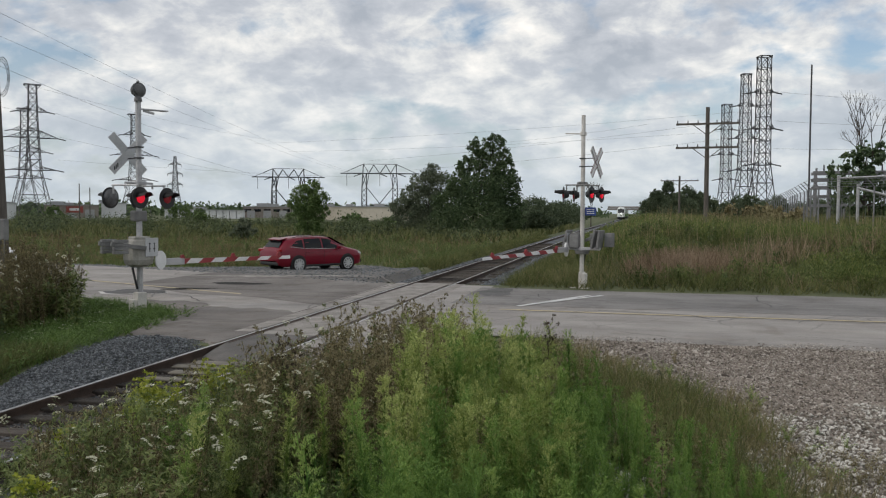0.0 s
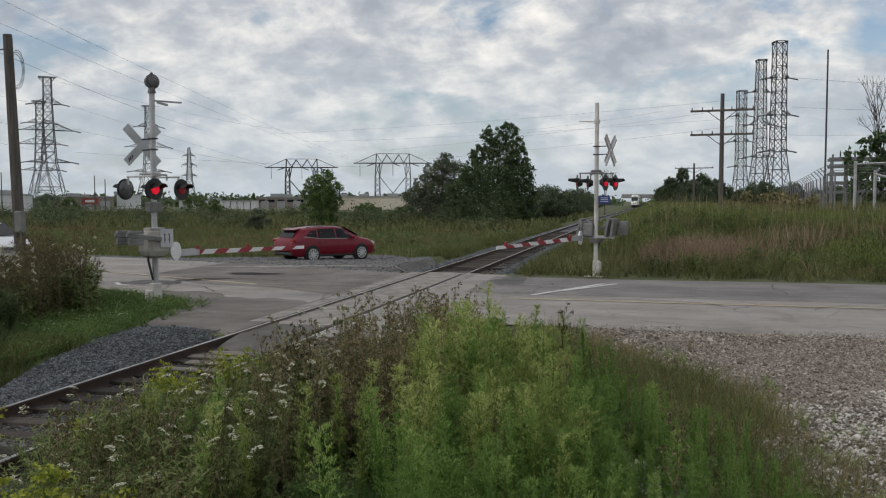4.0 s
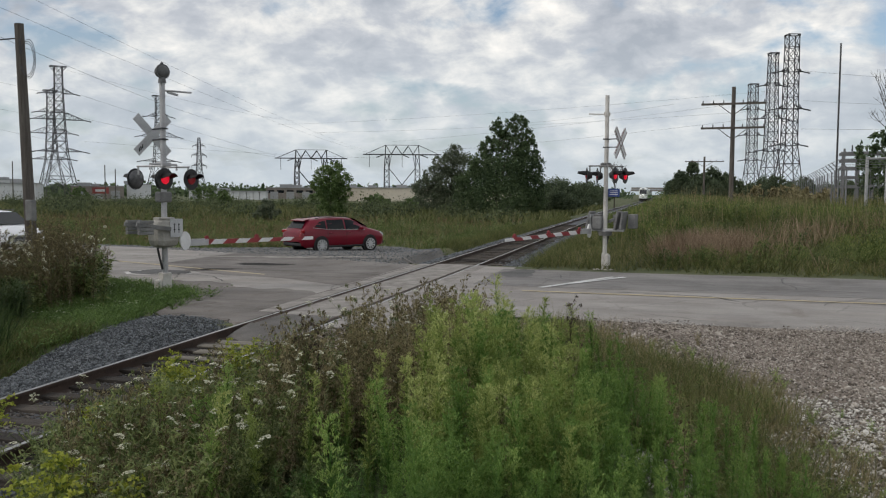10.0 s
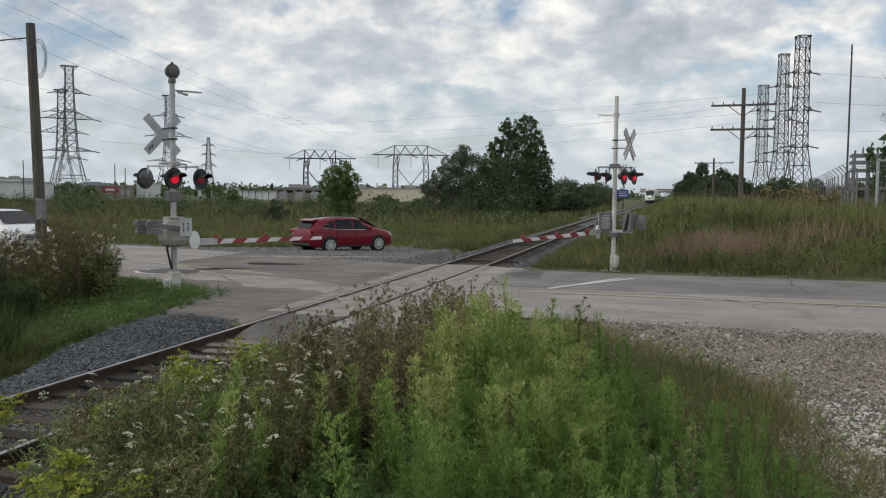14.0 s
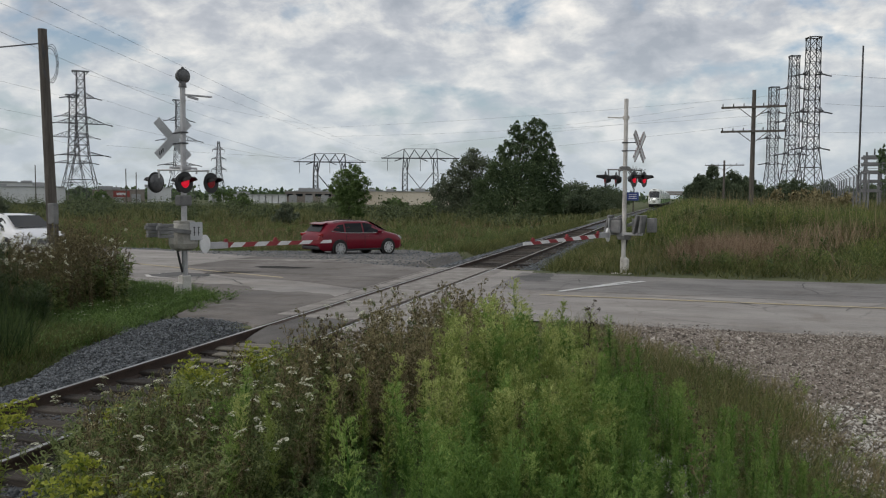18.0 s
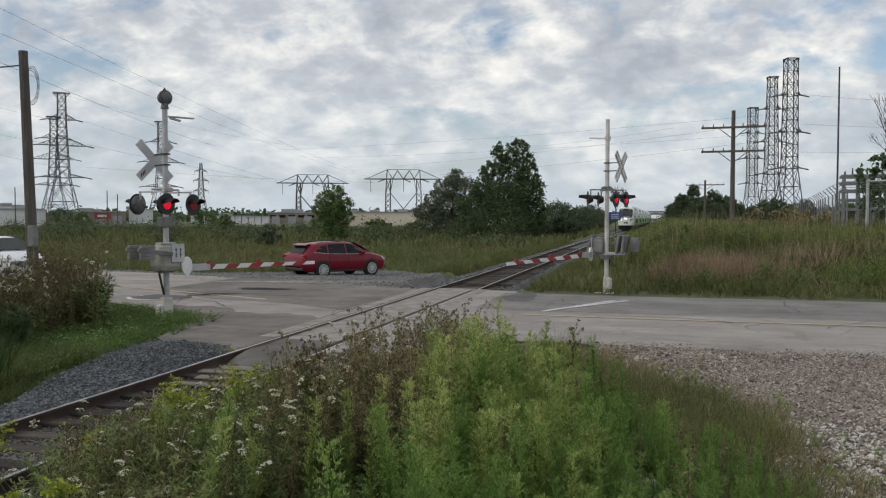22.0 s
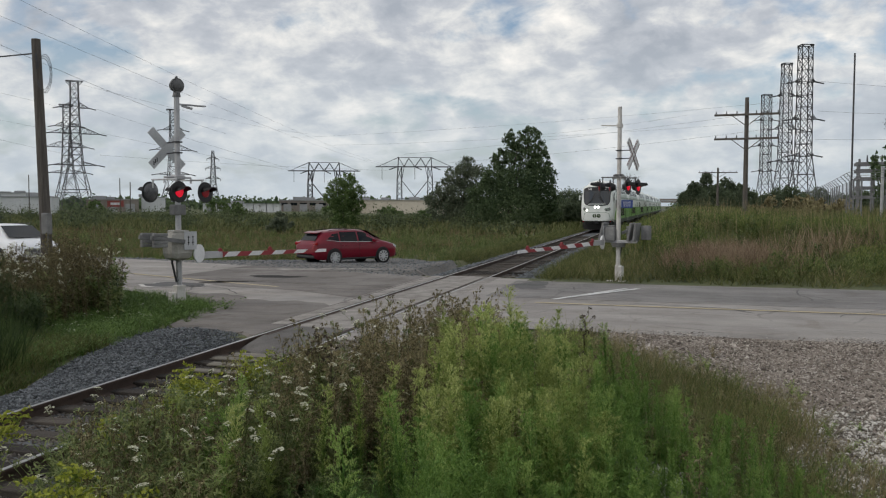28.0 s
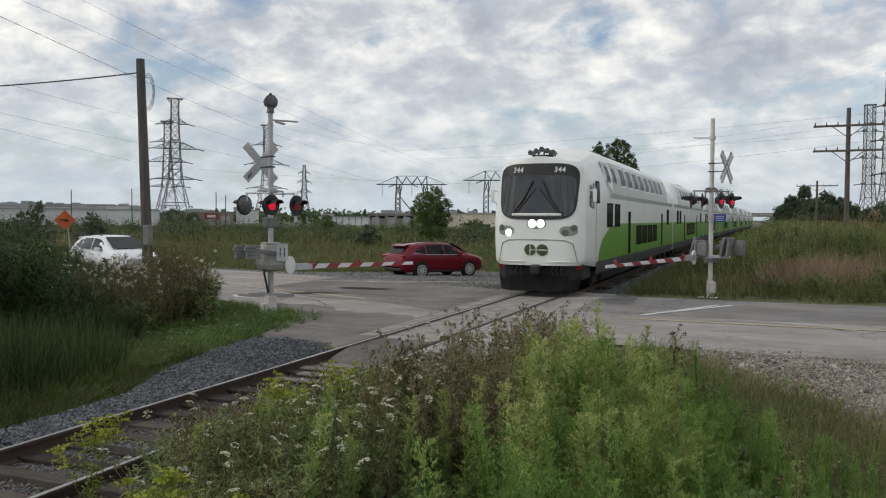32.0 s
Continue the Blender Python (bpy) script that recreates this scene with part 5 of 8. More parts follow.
def portal_pylon(x, y, z, h, turn, half, label):
    """Two lattice legs that widen at the knee, tied by crossed braces, under a straight bridge with four peaks."""
    p = thing("pylon", pose(x, y, z, 0, 0, turn), label, "pylon", "lattice pylons")
    w, top, knee = 0.20, h * 0.83, h * 0.58
    for s in (-1, 1):
        bm = B()
        for o in (-1.0, 1.0):
            foot_a, foot_b = Vector((s * half * 1.02, o * 2.6, 0)), Vector((s * half * 0.72, o * 2.6, 0))
            kn_a, kn_b = Vector((s * half * 1.0, o * 1.2, knee)), Vector((s * half * 0.74, o * 1.2, knee))
            t_a, t_b = Vector((s * half * 0.92, o, h)), Vector((s * half * 0.74, o, top))
            for a, b in ((foot_a, kn_a), (foot_b, kn_b), (kn_a, t_a), (kn_b, t_b)):
                beam(bm, a, b, w)
            for k in range(6):
                a, b = k / 6, (k + 1) / 6
                beam(bm, foot_a.lerp(kn_a, a), foot_b.lerp(kn_b, b), w * 0.45)
                beam(bm, foot_b.lerp(kn_b, a), foot_a.lerp(kn_a, b), w * 0.45)
            beam(bm, kn_a, t_b, w * 0.6)
            beam(bm, kn_b, Vector((s * half * 0.96, o, top)), w * 0.6)
            beam(bm, kn_b, Vector((s * half * 0.6, o, top)), w * 0.6)
            beam(bm, kn_b, Vector((-s * half * 0.55, o * 2.2, h * 0.06)), w * 0.8)
            beam(bm, t_a, Vector((s * half * 0.6, o, top)), w * 0.7)
        part("leg", bm, "lattice", p)
    bm = B()
    beam(bm, (-half * 0.8, 0, h * 0.25), (half * 0.8, 0, h * 0.25), w * 0.6)
    part("tie", bm, "lattice", p)
    bm = B()
    for o in (-1, 1):
        beam(bm, (-half * 2.2, 0, top), (-half, o, top), w * 1.2)
        beam(bm, (-half, o, top), (half, o, top), w * 1.2)
        beam(bm, (half, o, top), (half * 2.2, 0, top), w * 1.2)
        beam(bm, (-half * 0.92, o, h), (half * 0.92, o, h), w * 0.35)
        pk = [(0.62, top), (0.34, h * 0.985), (0.0, top), (-0.34, h * 0.985), (-0.62, top)]
        for a, b in zip(pk, pk[1:]):
            beam(bm, (a[0] * half, o, a[1]), (b[0] * half, o, b[1]), w * 0.8)
        for s in (-1, 1):
            beam(bm, (s * half * 0.92, o, h), (s * half * 2.1, 0, top), w * 0.5)
            beam(bm, (s * half, o, top), (s * half * 1.45, 0, h * 0.775), w)
        beam(bm, (0, o, top), (half * 0.4, 0, h * 0.775), w)
    part("bridge", bm, "lattice", p)
    for xx in (-1.85, 0, 1.85):
        bm = B()
        rod(bm, (xx * half, 0, top), (xx * half, 0, h * 0.60), 0.12, seg=5)
        part("insulator", bm, "lattice", p)
    return p


LEFT = [(0, 6.4), (0.36, 2.6), (0.61, 1.9), (0.81, 1.5), (1.0, 1.4)]
LEFT_ARMS = ((0.365, 8.4, 1.4), (0.605, 9.2, 3.0), (0.80, 5.4, 2.2))
left_tower = pylon(-219, 283, -1, 51.5, 46, LEFT_ARMS, LEFT, "tall grey steel lattice pylon with three pairs of cross arms", 0.16, 3.0, 2.4)
pylon(-230, 368, -1, 50, 46, LEFT_ARMS, LEFT, "grey lattice pylon seen behind the signal mast", 0.16, 3.0, 2.4)
pylon(-258.5, 327, -1, 48.5, 46, LEFT_ARMS, LEFT, "grey lattice pylon standing close behind another", 0.15, 3.0, 2.4)
pylon(-361, 629, -1, 48, 40, ((0.52, 6.0, 2.0), (0.70, 6.0, 2.0), (0.86, 5.0, 2.0)), [(0, 5.6), (0.45, 2.2), (1.0, 0.9)], "distant slim lattice pylon", 0.2)
RIGHT_ARMS = ((0.335, 3.6, 0.9), (0.555, 4.0, 1.8), (0.78, 3.4, 1.2))
right_tower = pylon(47.3, 290, 1, 52.2, 15, RIGHT_ARMS, [(0, 3.8), (0.33, 1.95), (1.0, 1.65)], "tall dark steel lattice tower with short arms", 0.17, 1.9, 2.6)
pylon(45.6, 321, 1, 51.5, 15, RIGHT_ARMS, [(0, 3.6), (0.33, 1.9), (1.0, 1.3)], "tall dark steel lattice tower with short arms", 0.16, 1.6, 2.6)
pylon(47.6, 404, 1, 51, 15, RIGHT_ARMS, [(0, 3.4), (0.33, 1.9), (1.0, 1.7)], "dark steel lattice tower beyond two others", 0.17, 1.9, 2.6)
portal_pylon(-160, 391, -1, 24.5, 18, 8.1, "grey lattice portal pylon")
portal_b = portal_pylon(-110.7, 384, -1, 26, 16, 8.4, "grey lattice portal pylon")


def utility_pole(x, y, z, h, r, lean, label, arms=(), category="utility pole"):
    p = thing("utility_pole", pose(x, y, z, 0, 0, 0), label, category, "wooden utility poles")
    bm = B()
    rod(bm, (0, 0, -0.3), (lean[0] * h, lean[1] * h, h), r * 1.15, r * 0.85, 14)
    part("shaft", bm, "pole_wood", p)
    for az, half, turn in arms:
        bm = B()
        c = (lean[0] * az, lean[1] * az, az)
        box(bm, (0, 0, 0), (half * 2, 0.1, 0.13))
        for s in (-1, 1):
            rod(bm, (s * half * 0.45, 0, -0.05), (0, 0, -0.75), 0.025, seg=4)
        bmesh.ops.transform(bm, matrix=pose(*c, 0, 0, turn) @ Matrix.Translation((0, -r - 0.03, 0)), verts=bm.verts[:])
        a = part("cross_arm", bm, "pole_wood", p)
        for k in (-0.95, -0.62, -0.3, 0.3, 0.62, 0.95):
            bm = B()
            rod(bm, (half * k, 0, 0.05), (half * k, 0, 0.24), 0.045, 0.03, 6)
            bmesh.ops.transform(bm, matrix=pose(*c, 0, 0, turn) @ Matrix.Translation((0, -r - 0.03, 0)), verts=bm.verts[:])
            part("insulator", bm, "lattice", a)
    return p


roadside = utility_pole(-11.15, 21.0, 0, 7.25, 0.15, (-0.038, 0.0), "grey weathered wooden pole with a coiled cable and meter box")
bm = B()
for k in range(3):
    pts = [Vector((0.05 + 0.02 * k, -0.17, 6.9))]
    for j in range(13):
        a = math.pi * 0.9 - math.tau * j / 12 * 0.9
        pts.append(Vector((0.30 + 0.24 * math.cos(a) + 0.05 * k, -0.17 - 0.02 * k, 6.3 + (0.46 + 0.05 * k) * math.sin(a))))
    tube(bm, pts, 0.010, 4)
bmesh.ops.transform(bm, matrix=pose(-0.20, 0, -0.1), verts=bm.verts[:])
part("cable_coil", bm, "wire", roadside)
bm = B()
box(bm, (0.10, -0.16, 1.85), (0.24, 0.2, 0.62), bevel=0.03)
rod(bm, (0.10, -0.15, 0.6), (0.10, -0.15, 1.6), 0.03, seg=8)
part("meter_box", bm, "weight_grey", roadside, "grey metal meter box")
utility_pole(11.3, 58, 1.3, 8.1, 0.145, (0.0, 0.0), "dark wooden pole with two cross arms", ((7.0, 1.98, -6), (5.45, 1.98, -6)))
utility_pole(13.2, 128, 1.3, 6.6, 0.16, (0.0, 0.0), "distant wooden pole with a cross arm", ((5.9, 2.7, -8),))



# ---- plants ----
def rnd(seed):
    return np.random.default_rng(seed)


def blades(P, h, w, lean, rng, per=1):
    """Tapered grass blades at the places P: (n, 3) -> (n, 4, 3)."""
    P = np.repeat(P, per, axis=0)
    n = len(P)
    a = rng.uniform(0, math.tau, n)
    hh = h * rng.uniform(0.55, 1.15, n)
    off = rng.normal(0, lean, (n, 2)) * hh[:, None]
    s = np.stack([np.cos(a), np.sin(a), np.zeros(n)], 1)
    ww = w * rng.uniform(0.6, 1.3, n)
    tip = P + np.column_stack([off, hh])
    return np.stack([P - s * ww[:, None] / 2, P + s * ww[:, None] / 2, tip + s * ww[:, None] * 0.12, tip - s * ww[:, None] * 0.12], 1)


def vary(V, s):
    """Shorter and taller patches: scales each blade by a slow noise over the ground."""
    base = V[:, 0]
    f = 1.0 + 0.75 * patchy(base[::6, 0], base[::6, 1], s, 21.0).repeat(6)[:len(V)]
    V[:, 2:, 2] = base[:, None, 2] + (V[:, 2:, 2] - base[:, None, 2]) * f[:, None]
    return V


def scatter(rng, n, x0, x1, y0, y1, keep=None):
    x, y = rng.uniform(x0, x1, n), rng.uniform(y0, y1, n)
    if keep is not None:
        k = keep(x, y)
        x, y = x[k], y[k]
    return np.column_stack([x, y, grid_height(x, y) - 0.03])


def patchy(x, y, s, seed=0.0):
    return np.array([noise.noise(Vector((a * s, b * s, seed))) for a, b in zip(x, y)])


def grass_field(name, V, mat, label):
    return tagged(quads(name, V, mat), label, "grass", kind="stuff")


vroad_far = np.vectorize(road_far)
vroad_near = np.vectorize(road_near)


def t32(x, y):
    """Bearing from the viewer, as a slope from the last line of sight, and the distance along it."""
    d = -(x - EYE[0]) * 0.357 + y * 0.934
    return ((x - EYE[0]) * 0.934 + y * 0.357) / d, d


def fields():
    rng = rnd(1)
    def bank(x, y):
        return (y > 27.3 + 0.3 * np.sin(x * 2.1)) & (x > 2.4 + 0.4 * np.sin(y))
    P = scatter(rng, 40000, 2, 45, 27, 48, bank)
    grass_field("bank_grass", vary(blades(P, 0.34, 0.022, 0.75, rng, 3), 0.25), "bank_grass", "tall green grass covering the bank")
    P = scatter(rng, 12000, 3, 45, 28.0, 48, lambda x, y: bank(x, y) & (patchy(x, y, 0.16, 3) + 0.3 * (y < 29.4) > 0.08))
    grass_field("bank_dry_grass", vary(blades(P, 0.46, 0.015, 0.5, rng, 3), 0.35), "dry_grass", "pale dry seeding grass on the bank")
    P = scatter(rng, 9000, 2.6, 45, 28.0, 38, lambda x, y: bank(x, y) & (patchy(x, y, 0.22, 9) > 0.38 - 0.85 * np.exp(-((x - 8.6) / 2.2) ** 2 - ((y - 30.4) / 1.5) ** 2) - 0.3 * np.exp(-((x - 4.0) / 0.9) ** 2 - ((y - 29) / 1.2) ** 2)))
    u, v = rng.uniform(0, math.tau, 1300), np.sqrt(rng.uniform(0, 1, 1300))
    x, y = 8.3 + 1.9 * v * np.cos(u), 30.5 + 1.4 * v * np.sin(u)
    P = np.concatenate([P, np.column_stack([x, y, grid_height(x, y) - 0.03])])
    grass_field("bank_russet_grass", vary(blades(P, 0.66, 0.018, 0.45, rng, 3), 0.3), "russet_grass", "russet brown grass heads on the bank")
    P = scatter(rng, 3000, 5, 40, 32, 48, lambda x, y: bank(x, y) & (patchy(x, y, 0.3, 13) > -0.05))
    grass_field("bank_stalks", blades(P, 1.3, 0.018, 0.16, rng, 2), "dry_grass", "tall pale seeding stalks along the top of the bank")
    P = scatter(rng, 9000, 2.5, 40, 48, 110, lambda x, y: x > 3)
    grass_field("far_bank_grass", blades(P, 0.9, 0.07, 0.2, rng, 2), "bank_grass", "tall grass along the track beyond the bank")
    # field left of the track
    def field(x, y):
        edge = vroad_far(x) + 1.4 + np.vectorize(pull_off)(x)
        return (x < -2.35 + 0.25 * np.sin(y * 1.3)) & (y > edge)
    P = scatter(rng, 62000, -60, -2, 27, 75, field)
    grass_field("field_grass", vary(blades(P, 0.32, 0.026, 0.8, rng, 2), 0.3), "grass", "uneven green grass of the field")
    P = scatter(rng, 28000, -70, -2, 29, 110, lambda x, y: field(x, y) & (patchy(x, y, 0.08, 5) > 0.0) & (x < -5))
    grass_field("field_dry_grass", vary(blades(P, 0.42, 0.024, 0.6, rng, 2), 0.3), "dry_grass", "dry yellowish grass patches in the field")
    P = scatter(rng, 27000, -70, -7, 37, 95, lambda x, y: field(x, y) & (patchy(x, y, 0.10, 15) > -0.08))
    grass_field("field_brown_grass", vary(blades(P, 0.45, 0.026, 0.6, rng, 2), 0.3), "brown_grass", "brownish seeding weeds in the field")
    P = scatter(rng, 13000, -3.4, -1.75, 37.5, 90, lambda x, y: x < -2.0 + 0.35 * patchy(x, y, 0.6, 2.0))
    grass_field("trackside_grass", vary(blades(P, 0.34, 0.02, 0.6, rng, 2), 0.5), "bank_grass", "green grass creeping up to the ballast")
    P = scatter(rng, 9000, 1.9, 3.6, 28.5, 90, lambda x, y: x > 2.25 + 0.35 * patchy(x, y, 0.6, 4.0))
    grass_field("trackside_grass", vary(blades(P, 0.36, 0.02, 0.6, rng, 2), 0.5), "bank_grass", "green grass beside the ballast below the bank")
    P = scatter(rng, 16000, -160, -2, 75, 170, lambda x, y: x < -2.6)
    grass_field("far_field_grass", blades(P, 0.9, 0.25, 0.4, rng, 2), "far_grass", "far rough meadow")
    # verge beside the road and along the near track
    def verge(x, y):
        return (x < -2.0 - 0.045 * np.abs(y - 9) * 4) & (y < vroad_near(x) - 0.2 - 0.15 * np.sin(x * 3)) & (y < 22)
    P = scatter(rng, 26000, -16, -1.6, 3, 22, verge)
    grass_field("verge_grass", vary(blades(P, 0.17, 0.012, 0.65, rng, 4), 0.5), "lawn", "green verge grass beside the ballast")
    P = scatter(rng, 12000, -4.6, -1.9, 2.5, 12.5, lambda x, y: x < -2.05 - 0.25 * np.clip(y - 9.5, 0, 3) + 0.3 * patchy(x, y, 0.7, 6.0))
    grass_field("ballast_edge_grass", vary(blades(P, 0.20, 0.010, 0.6, rng, 3), 0.6), "bank_grass", "thin olive grass along the ballast's edge")
    P = scatter(rng, 22000, -16, -2.6, 4, 20, lambda x, y: verge(x, y) & (t32(x, y)[0] < -0.375 - 0.012 * np.maximum(0, t32(x, y)[1] - 14)))
    grass_field("tall_verge_grass", vary(blades(P, 0.75, 0.014, 0.35, rng, 4), 0.3), "dark_grass", "tall dark green grass on the verge")


fields()


def shoreline_shrubs():
    """Low bushes along the far side of the field."""
    rng = rnd(7)
    V = []
    for k in range(230):
        x, y = rng.uniform(-190, -8), rng.uniform(75, 160)
        r, h = rng.uniform(1.2, 3.2), rng.uniform(0.8, 2.0)
        n = 360
        p = rng.normal(0, 0.42, (n, 3)) * (r, r, h) + (x, y, h * 0.55 - 0.5)
        V.append(leaf_quads(p, 0.22, rng))
    tagged(quads("shrubs", np.concatenate(V), "shrub"), "low green shrubs across the far meadow", "shrubs", kind="stuff")


def leaf_quads(P, size, rng):
    n = len(P)
    d = rng.normal(0, 1, (n, 3))
    d /= np.linalg.norm(d, axis=1)[:, None]
    e = np.cross(d, rng.normal(0, 1, (n, 3)))
    e /= np.linalg.norm(e, axis=1)[:, None]
    s = size * rng.uniform(0.6, 1.3, n)[:, None]
    d, e = d * s * 0.6, e * s * 0.38
    return np.stack([P - d, P + e, P + d, P - e], 1)


def tree(name, x, y, z, h, lumps, leaf, count, mat, label, seed, trunk=0.25, group="trees"):
    """lumps: (dx, dy, height, radius, tallness) of the crown's masses; leaves sit in many small clumps on them."""
    rng = rnd(seed)
    t = thing(name, pose(x, y, z), label, "tree" if name == "tree" else "bush", group)
    bm = B()
    rod(bm, (0, 0, -0.3), (0, 0, h * 0.45), trunk, trunk * 0.6, 8)
    rod(bm, (0, 0, h * 0.45), (lumps[0][0] * 0.5, lumps[0][1] * 0.5, h * 0.85), trunk * 0.6, trunk * 0.2, 6)
    for dx, dy, hz, r, tl in lumps:
        rod(bm, (0, 0, h * 0.25), (dx, dy, hz), trunk * 0.4, trunk * 0.1, 5)
    part("trunk", bm, "bark", t)
    V = []
    tot = sum(r * r * tl for *_, r, tl in lumps)
    for dx, dy, hz, r, tl in lumps:
        n_cl = max(5, int(count / 46 * r * r * tl / tot))
        for k in range(n_cl):
            d = rng.normal(0, 1, 3)
            d /= np.linalg.norm(d)
            c = np.array([dx, dy, hz]) + d * (r, r, r * tl) * rng.uniform(0.35, 1.03) ** 0.6
            cr = r * rng.uniform(0.13, 0.30)
            p = c + rng.normal(0, 0.5, (40, 3)) * cr
            p[:, 2] = np.maximum(p[:, 2], 0.1)
            V.append(leaf_quads(p, leaf, rng))
    quads("crown", np.concatenate(V), mat, t)
    return t


def tall_tree():
    tree("tree", -13.6, 108.6, -0.6, 13.6, [(2.6, 0, 11.9, 1.45, 0.9), (0.3, 0, 11.5, 1.35, 0.95), (4.0, 0, 10.3, 1.2, 0.9), (3.9, 0, 8.5, 1.5, 0.9), (-1.2, 0.3, 9.2, 1.35, 0.95), (1.5, 0, 9.2, 2.0, 0.9), (-1.9, 0, 6.8, 2.0, 0.9),
         (3.7, 0, 6.3, 2.3, 1.0), (1.2, -0.5, 5.4, 3.5, 0.8), (-3.2, 0, 4.0, 2.5, 0.9), (4.6, 0, 3.8, 2.0, 0.9), (0.5, -1.0, 2.6, 4.6, 0.55), (-4.0, 0, 1.9, 2.1, 0.8), (4.8, 0, 1.9, 1.8, 0.9)],
         0.21, 64000, "leaf_dark", "large dark green broadleaf tree with a broad uneven crown", 11, 0.35)
    tree("tree", -20.6, 112, -0.6, 9.4, [(0.4, 0, 8.2, 1.5, 0.9), (-0.9, 0, 7.0, 1.7, 0.9), (1.9, 0, 6.6, 1.9, 1.0), (-2.6, 0, 5.2, 1.6, 0.8), (-4.0, 0, 3.9, 1.6, 0.8), (-0.4, 0, 4.4, 2.5, 0.9), (-2.8, 0, 2.2, 2.3, 0.7), (1.4, 0, 2.4, 3.0, 0.7)],
         0.17, 42000, "leaf_willow", "hazy grey-green willow beside a larger tree", 12, 0.2)
    tree("tree", -29.0, 89, -0.6, 6.8, [(0.4, 0, 5.7, 1.1, 0.8), (-0.8, 0, 5.0, 1.2, 0.85), (1.2, 0, 4.6, 1.3, 0.85), (-1.2, 0, 3.7, 1.2, 0.8), (0.2, 0, 3.5, 1.7, 0.8), (1.3, 0, 3.0, 1.2, 0.8), (0.1, 0, 1.6, 1.5, 0.8), (0.2, 0, 0.8, 1.6, 0.5)], 0.14, 24000, "leaf_mid",
         "small bright green tree standing alone in the field", 13, 0.12)
    for k, (x, y, h, r) in enumerate(((-8.6, 150, 4.6, 3.4), (-9.5, 195, 5.2, 4), (-13.5, 175, 6.2, 4.0), (-11.6, 245, 6, 4.5), (-6.5, 118, 3.2, 2.2))):
        tree("tree", x, y, -0.5, h, [(0, 0, h * 0.62, r * 0.75, 0.8), (r * 0.6, 0, h * 0.4, r * 0.7, 0.7), (-r * 0.6, 0, h * 0.4, r * 0.7, 0.7)], 0.24, 15000, "leaf_far", "hazy grey-green bushy tree along the track", 20 + k, 0.15)
    for k, (x, y, h, r) in enumerate(((10.6, 150, 5.0, 2.2), (12.8, 158, 7.2, 2.3), (16.0, 152, 5.8, 2.4), (11.6, 195, 5.5, 3.0), (14.0, 142, 3.8, 2.4), (19.5, 165, 5.2, 2.2))):
        tree("tree", x, y, 1.4, h, [(0, 0, h * 0.78, r * 0.55, 1.0), (r * 0.5, 0, h * 0.5, r * 0.7, 0.8), (-r * 0.5, 0, h * 0.45, r * 0.7, 0.8), (0, 0, h * 0.25, r, 0.6)], 0.22, 17000, "leaf_far", "hazy grey-green tree beyond the grassy bank", 30 + k, 0.15)


tall_tree()
shoreline_shrubs()


# ---- foreground weeds ----
def leaf_strip(P, D, L, W, rng, droop=0.2):
    """Slim leaves: from P along D, two quads with a bend."""
    n = len(P)
    up = np.array([0, 0, 1.0])
    s = np.cross(D, up + rng.normal(0, 0.25, (n, 3)))
    s /= np.linalg.norm(s, axis=1)[:, None] + 1e-9
    L, W = np.broadcast_to(L, n)[:, None], np.broadcast_to(W, n)[:, None]
    mid = P + D * L * 0.5
    tip = P + D * L + np.array([0, 0, -1.0]) * L * droop
    a = np.stack([P - s * W * 0.2, P + s * W * 0.2, mid + s * W * 0.5, mid - s * W * 0.5], 1)
    b = np.stack([mid - s * W * 0.5, mid + s * W * 0.5, tip + s * W * 0.08, tip - s * W * 0.08], 1)
    return np.concatenate([a, b])


def stem_quads(h, bend, r, n=6):
    out = []
    pts = [np.array([bend[0] * (k / n) ** 2, bend[1] * (k / n) ** 2, h * k / n - 0.05]) for k in range(n + 1)]
    for k in range(n):
        for s in (np.array([r, 0, 0]), np.array([0, r, 0])):
            f = 1 - 0.6 * k / n
            out.append(np.stack([pts[k] - s * f, pts[k] + s * f, pts[k + 1] + s * f * 0.9, pts[k + 1] - s * f * 0.9]))
    return np.array(out)


